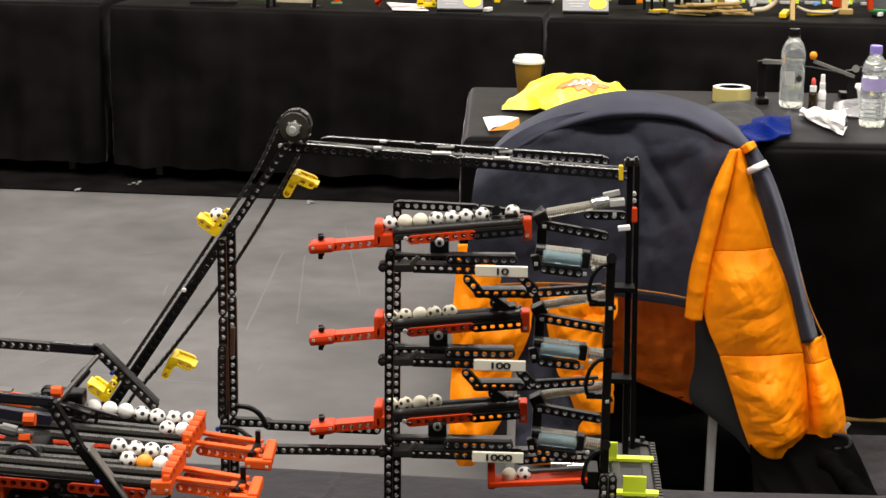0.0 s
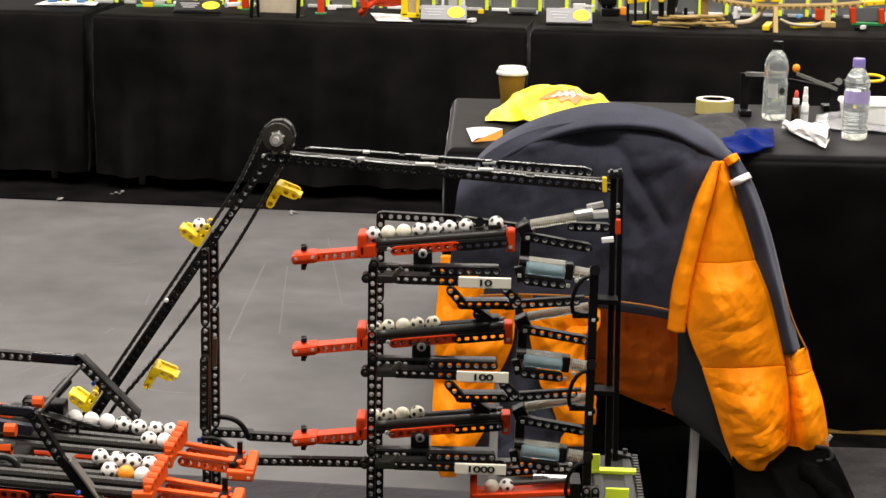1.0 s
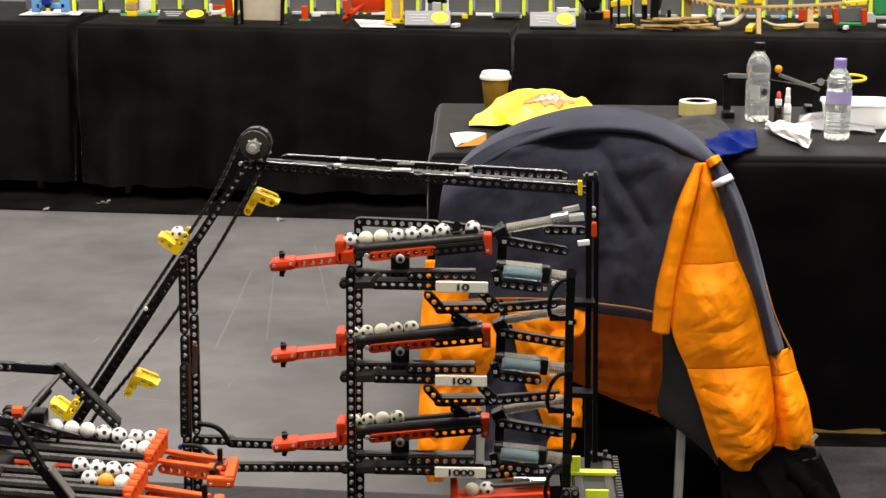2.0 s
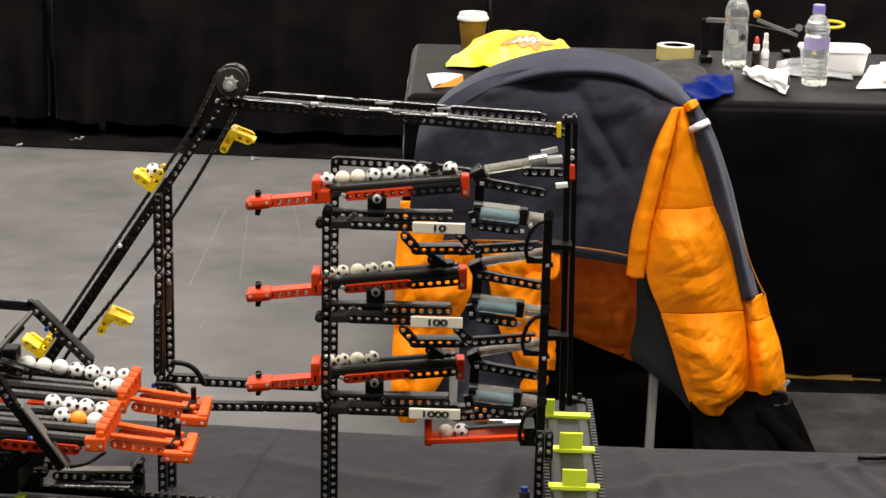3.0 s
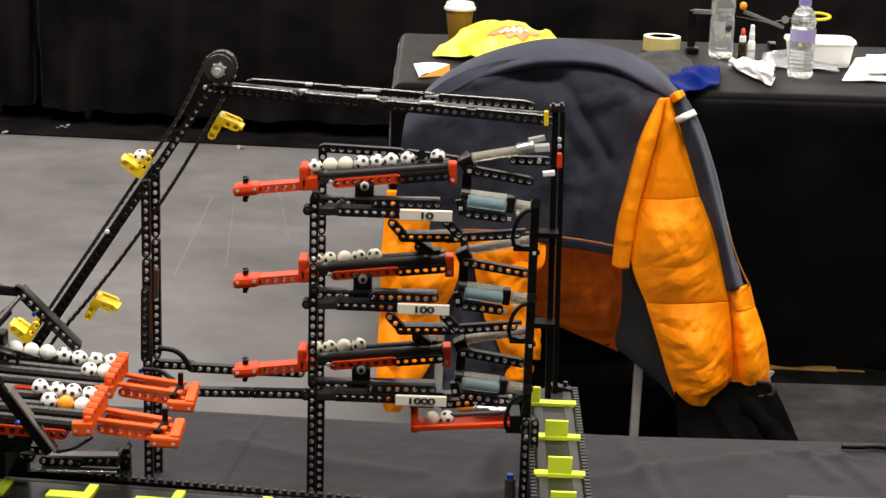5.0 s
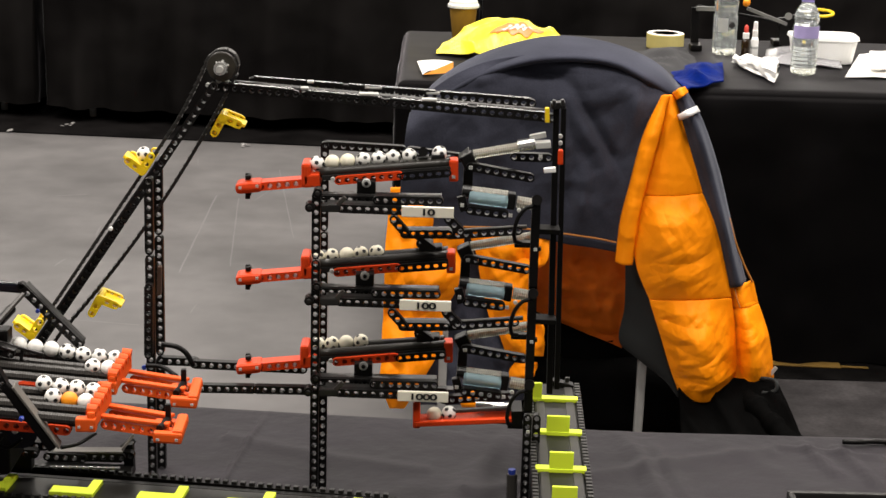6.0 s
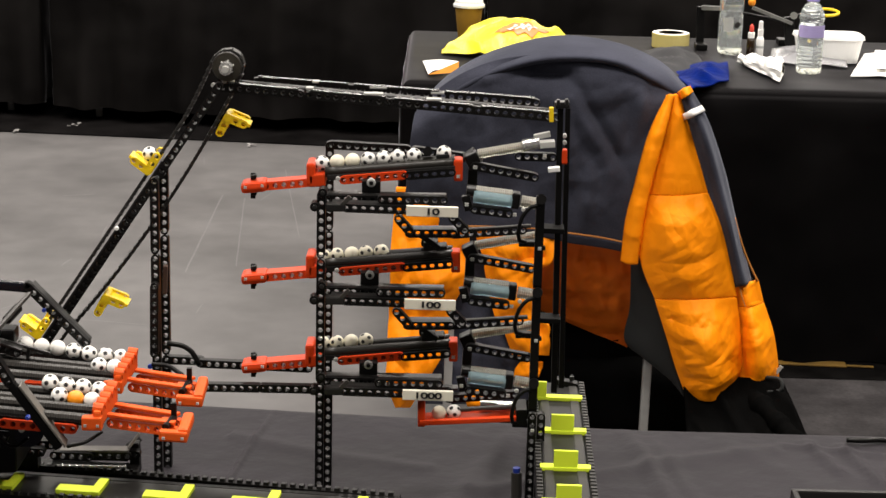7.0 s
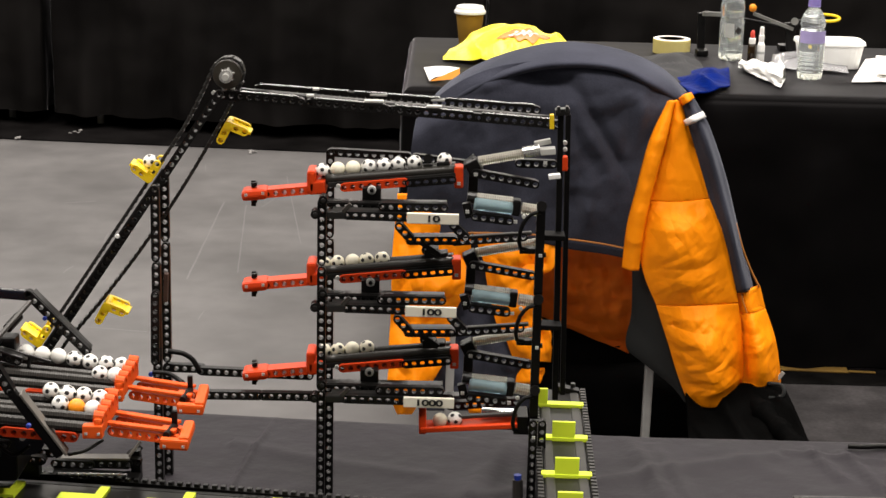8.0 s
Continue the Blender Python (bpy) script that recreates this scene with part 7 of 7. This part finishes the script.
frame_piece("yellow_frame", "yellow plastic frame block", "model", [
    ("post", YELLOW, (-0.3276, 6.98, 0.6934), (-0.3278, 6.98, 0.8193), 0.04, 0.026), ("post", YELLOW, (-0.279, 6.98, 0.6918), (-0.2794, 6.98, 0.8198), 0.04, 0.012), ("sill", YELLOW, (-0.3424, 6.98, 0.6975), (-0.2706, 6.98, 0.6961), 0.04, 0.016), ("panel", BEIGE, (-0.2985, 6.99, 0.7011), (-0.2988, 6.99, 0.8187), 0.01, 0.03)])
frame_piece("disc_model", "white upright frame with a grey disc", "model", [
    ("post", WHITE, (-0.1882, 7.05, 0.7192), (-0.1846, 7.05, 0.8145), 0.02, 0.010), ("post", WHITE, (-0.1094, 7.05, 0.7179), (-0.1124, 7.05, 0.8152), 0.02, 0.012), ("bar", BLACK, (-0.1885, 7.05, 0.7658), (-0.1077, 7.05, 0.7646), 0.02, 0.016), ("disc", GREY, (-0.1668, 7.04, 0.7438), (-0.1329, 7.04, 0.7441), 0.02, 0.034), ("foot", BLACK, (-0.2071, 7.4198, 0.676), (-0.1086, 7.4299, 0.676), 0.06, 0.006)])
frame_piece("crumb", "small crumpled white paper scrap", "paper", [("scrap", PAPER, (-0.0867, 6.9724, 0.68), (-0.0682, 7.0123, 0.68), 0.02, 0.014)])
frame_piece("low_tray", "low white plastic tray", "tray", [("tray", WHITE, (0.0613, 7.3532, 0.677), (0.1766, 7.344, 0.677), 0.05, 0.010), ("rim", FROST, (0.0653, 7.3141, 0.69), (0.171, 7.3039, 0.69), 0.05, 0.014)])
frame_piece("dark_model", "dark spiky construction model with orange and yellow parts", "model", [
    ("base", BLACK, (0.4104, 7.1, 0.7097), (0.4789, 7.1, 0.7105), 0.06, 0.03), ("spike", BLACK, (0.3874, 7.1, 0.7735), (0.4406, 7.1, 0.7015), 0.01, 0.012), ("spike", BLACK, (0.4767, 7.1, 0.7872), (0.432, 7.1, 0.7014), 0.01, 0.012), ("spike", BLACK, (0.4189, 7.1, 0.7951), (0.4451, 7.1, 0.693), 0.01, 0.010), ("body", BLACK, (0.4049, 7.1, 0.7566), (0.4646, 7.1, 0.7615), 0.05, 0.05)])
frame_piece("tall_frame", "tall black frame with orange and yellow parts", "model", [
    ("post", BLACK, (0.5033, 6.98, 0.6898), (0.4993, 6.98, 0.828), 0.014, 0.010), ("post", BLACK, (0.5284, 6.95, 0.6933), (0.5243, 6.95, 0.831), 0.014, 0.010), ("post", BLACK, (0.5783, 7, 0.6968), (0.5743, 7, 0.827), 0.014, 0.010),
    ("arm", YELLOW, (0.4983, 6.97, 0.7663), (0.5735, 6.97, 0.7755), 0.02, 0.022), ("box", ORANGE_BALL, (0.4788, 7.1, 0.7147), (0.5044, 7.1, 0.715), 0.03, 0.03), ("foot", YELLOW, (0.5292, 7.0134, 0.68), (0.5904, 7.0385, 0.68), 0.03, 0.012), ("base", DARK, (0.5199, 7.0005, 0.675), (0.5653, 6.9861, 0.675), 0.05, 0.006)])
frame_piece("dark_column", "black and yellow toothed column", "model", [
    ("post", BLACK, (0.6287, 7, 0.7058), (0.6205, 7, 0.8275), 0.03, 0.02), ("post", BLACK, (0.6623, 7, 0.7104), (0.6667, 7, 0.828), 0.04, 0.03), ("cap", YELLOW, (0.6141, 6.98, 0.7791), (0.6329, 6.98, 0.7793), 0.03, 0.03), ("side", DARK, (0.678, 7, 0.7442), (0.6884, 7, 0.8073), 0.03, 0.012)])
# heap of wooden sticks
random.seed(8)
heap = thing("stick_pile", "loose pile of pale wooden craft sticks", "wood", (0.7636, 7.0889, 0.672))
h0, h1 = Vector((0.6229, 6.9447, 0.674)), Vector((0.892, 6.9705, 0.674))
for i in range(44):
    s = random.uniform(0.02, 0.9)
    lay = i // 11
    c = h0.lerp(h1, s * (1 - 0.08 * lay) + 0.04 * lay) + Vector((0, random.uniform(-0.02, 0.06), 0.006 + 0.011 * lay))
    d = Vector((random.uniform(0.5, 1), random.uniform(-0.25, 0.25), random.uniform(-0.05, 0.06))).normalized() * random.uniform(0.03, 0.055)
    part("stick", bar_bm(c - d, c + d, 0.012, 0.007, (0, 1, 0), 0.001), WOOD, heap)
# wooden coaster track on posts
coaster = thing("wooden_track", "pale wooden marble track on short posts", "model", (1.0777, 7.1194, 0.672))
line = [Vector((0.7654, 7.05, 0.7992)), Vector((0.8408, 7.05, 0.7662)), Vector((0.954, 7.02, 0.7514)), Vector((1.0566, 7, 0.7504)), Vector((1.1826, 7, 0.7538)), Vector((1.3138, 7.03, 0.7585)), Vector((1.4667, 7.06, 0.7719))]
pts = curve_points(line, 60)
for dy in (-0.02, 0.02):
    part("rail", sweep_bm([p + Vector((0, dy, 0.006)) for p in pts], 0.006, 6), WOOD, coaster)
for p in pts[::2]:
    part("sleeper", box_bm(p, (0.010, 0.06, 0.012), 0.001), WOOD, coaster)
for a, b, w in (((0.7957, 7.06, 0.7011), (0.7926, 7.06, 0.7816), 0.026), ((1.0338, 6.86, 0.6674), (1.0444, 6.96, 0.7523), 0.016), ((1.2362, 6.95, 0.6905), (1.2414, 7, 0.7545), 0.022), ((1.0152, 7, 0.7814), (1.0129, 7, 0.8316), 0.03)):
    part("post", bar_bm(Vector(a), Vector(b), w, w), WOOD, coaster)
part("post_foot", box_bm(Vector((1.24, 6.95, 0.6969)), (0.05, 0.04, 0.02), 0.003), WOOD, coaster)
part("chute", sweep_bm(curve_points([(0.9025, 6.96, 0.6942), (0.951, 6.98, 0.6988), (0.9863, 7, 0.7223), (1.0049, 7.02, 0.7457)], 20), 0.010, 10), BEIGE, coaster, "pale curved tube", smooth=True)
part("chute", sweep_bm(curve_points([(1.0631, 6.96, 0.7106), (1.1058, 6.96, 0.6943), (1.1792, 6.96, 0.6909), (1.2327, 6.97, 0.703)], 20), 0.006, 10), BEIGE, coaster, "pale curved tube", smooth=True)
for a, b in (((1.0012, 6.8841, 0.685), (1.0375, 7.0371, 0.685)), ((1.1169, 7.0148, 0.682), (1.2091, 7.0617, 0.682)), ((0.9713, 7, 0.7768), (1.0089, 7, 0.7814)), ((1.03, 7, 0.7795), (1.0636, 7, 0.7798)), ((1.3766, 7.03, 0.7676), (1.4583, 7.04, 0.7738))):
    part("yellow_piece", bar_bm(Vector(a), Vector(b), 0.026, 0.018, (0, 1, 0), 0.003), YELLOW, coaster, "yellow plastic piece")
frame_piece("toy_gate", "toy gate with red posts on a green base", "model", [
    ("post", RED, (1.3412, 7, 0.6987), (1.3338, 7, 0.7554), 0.03, 0.02), ("post", RED, (1.4464, 7, 0.6978), (1.4411, 7, 0.7524), 0.03, 0.02), ("base", GREEN, (1.3716, 7.1806, 0.677), (1.4865, 7.1723, 0.677), 0.04, 0.010), ("gate", FROST, (1.3954, 7.01, 0.7046), (1.3924, 7.01, 0.7551), 0.01, 0.09)])
frame_piece("toy_bird", "tiny black and white plastic piece", "model", [("body", BLACK, (1.3441, 6.9434, 0.682), (1.3812, 6.984, 0.682), 0.02, 0.014), ("head", WHITE, (1.3599, 6.9296, 0.69), (1.3741, 6.9496, 0.69), 0.014, 0.014)])
frame_piece("green_box", "green plastic box with white edge", "model", [("box", GREEN, (1.5244, 7.02, 0.7302), (1.5178, 7.02, 0.8351), 0.05, 0.08), ("edge", WHITE, (1.5211, 7.0909, 0.68), (1.5864, 7.0972, 0.68), 0.04, 0.010)])
# frosted panels with lime clips along the back of the tables
for k in range(34):
    x = -1.75 + k * 0.105
    fp = thing("frosted_panel", "frosted grey plastic panel with lime clips", "panel", (x, 7.42, FARZ), group="frosted panels along the display tables")
    part("panel", box_bm((x, 7.42, FARZ + 0.085), (0.082, 0.006, 0.15), 0.001), FROST, fp)
    part("foot", box_bm((x, 7.40, FARZ + 0.010), (0.044 + 0.016 * (k % 3), 0.03, 0.010), 0.002), WHITE if k % 4 == 1 else GREY, fp, "pale foot")
    part("clip", box_bm((x + 0.047, 7.415, FARZ + 0.06), (0.014, 0.014, 0.11), 0.002), LIME, fp, "lime green clip")

# loose building-set pieces between the models
random.seed(17)
CLUTTER = [WHITE, BLACK, YELLOW, RED, GREY, LIME, SKY_BLUE, WOOD, FROST, WHITE, BLACK, GREEN]
for k in range(18):
    x, y = random.uniform(-1.2, 1.75), random.uniform(7.30, 7.39)
    mat = CLUTTER[k % len(CLUTTER)]
    w, dd, h = random.uniform(0.012, 0.05), random.uniform(0.01, 0.03), random.uniform(0.012, 0.05)
    bm = box_bm((x, y, FARZ + 0.001 + h / 2), (w, dd, h), 0.002, Euler((0, 0, random.uniform(-0.6, 0.6))).to_matrix().to_4x4())
    if k % 3 == 0:
        box_bm((x + w * 0.4, y, FARZ + h * 0.8), (w * 1.6, dd * 0.6, 0.010), 0.001, None, bm)
    tint = mat.name.split("_")[0]
    tagged(part("toy_piece", bm, mat), "small " + tint + " building-set piece on the display table", "toy", "loose pieces on the display tables")
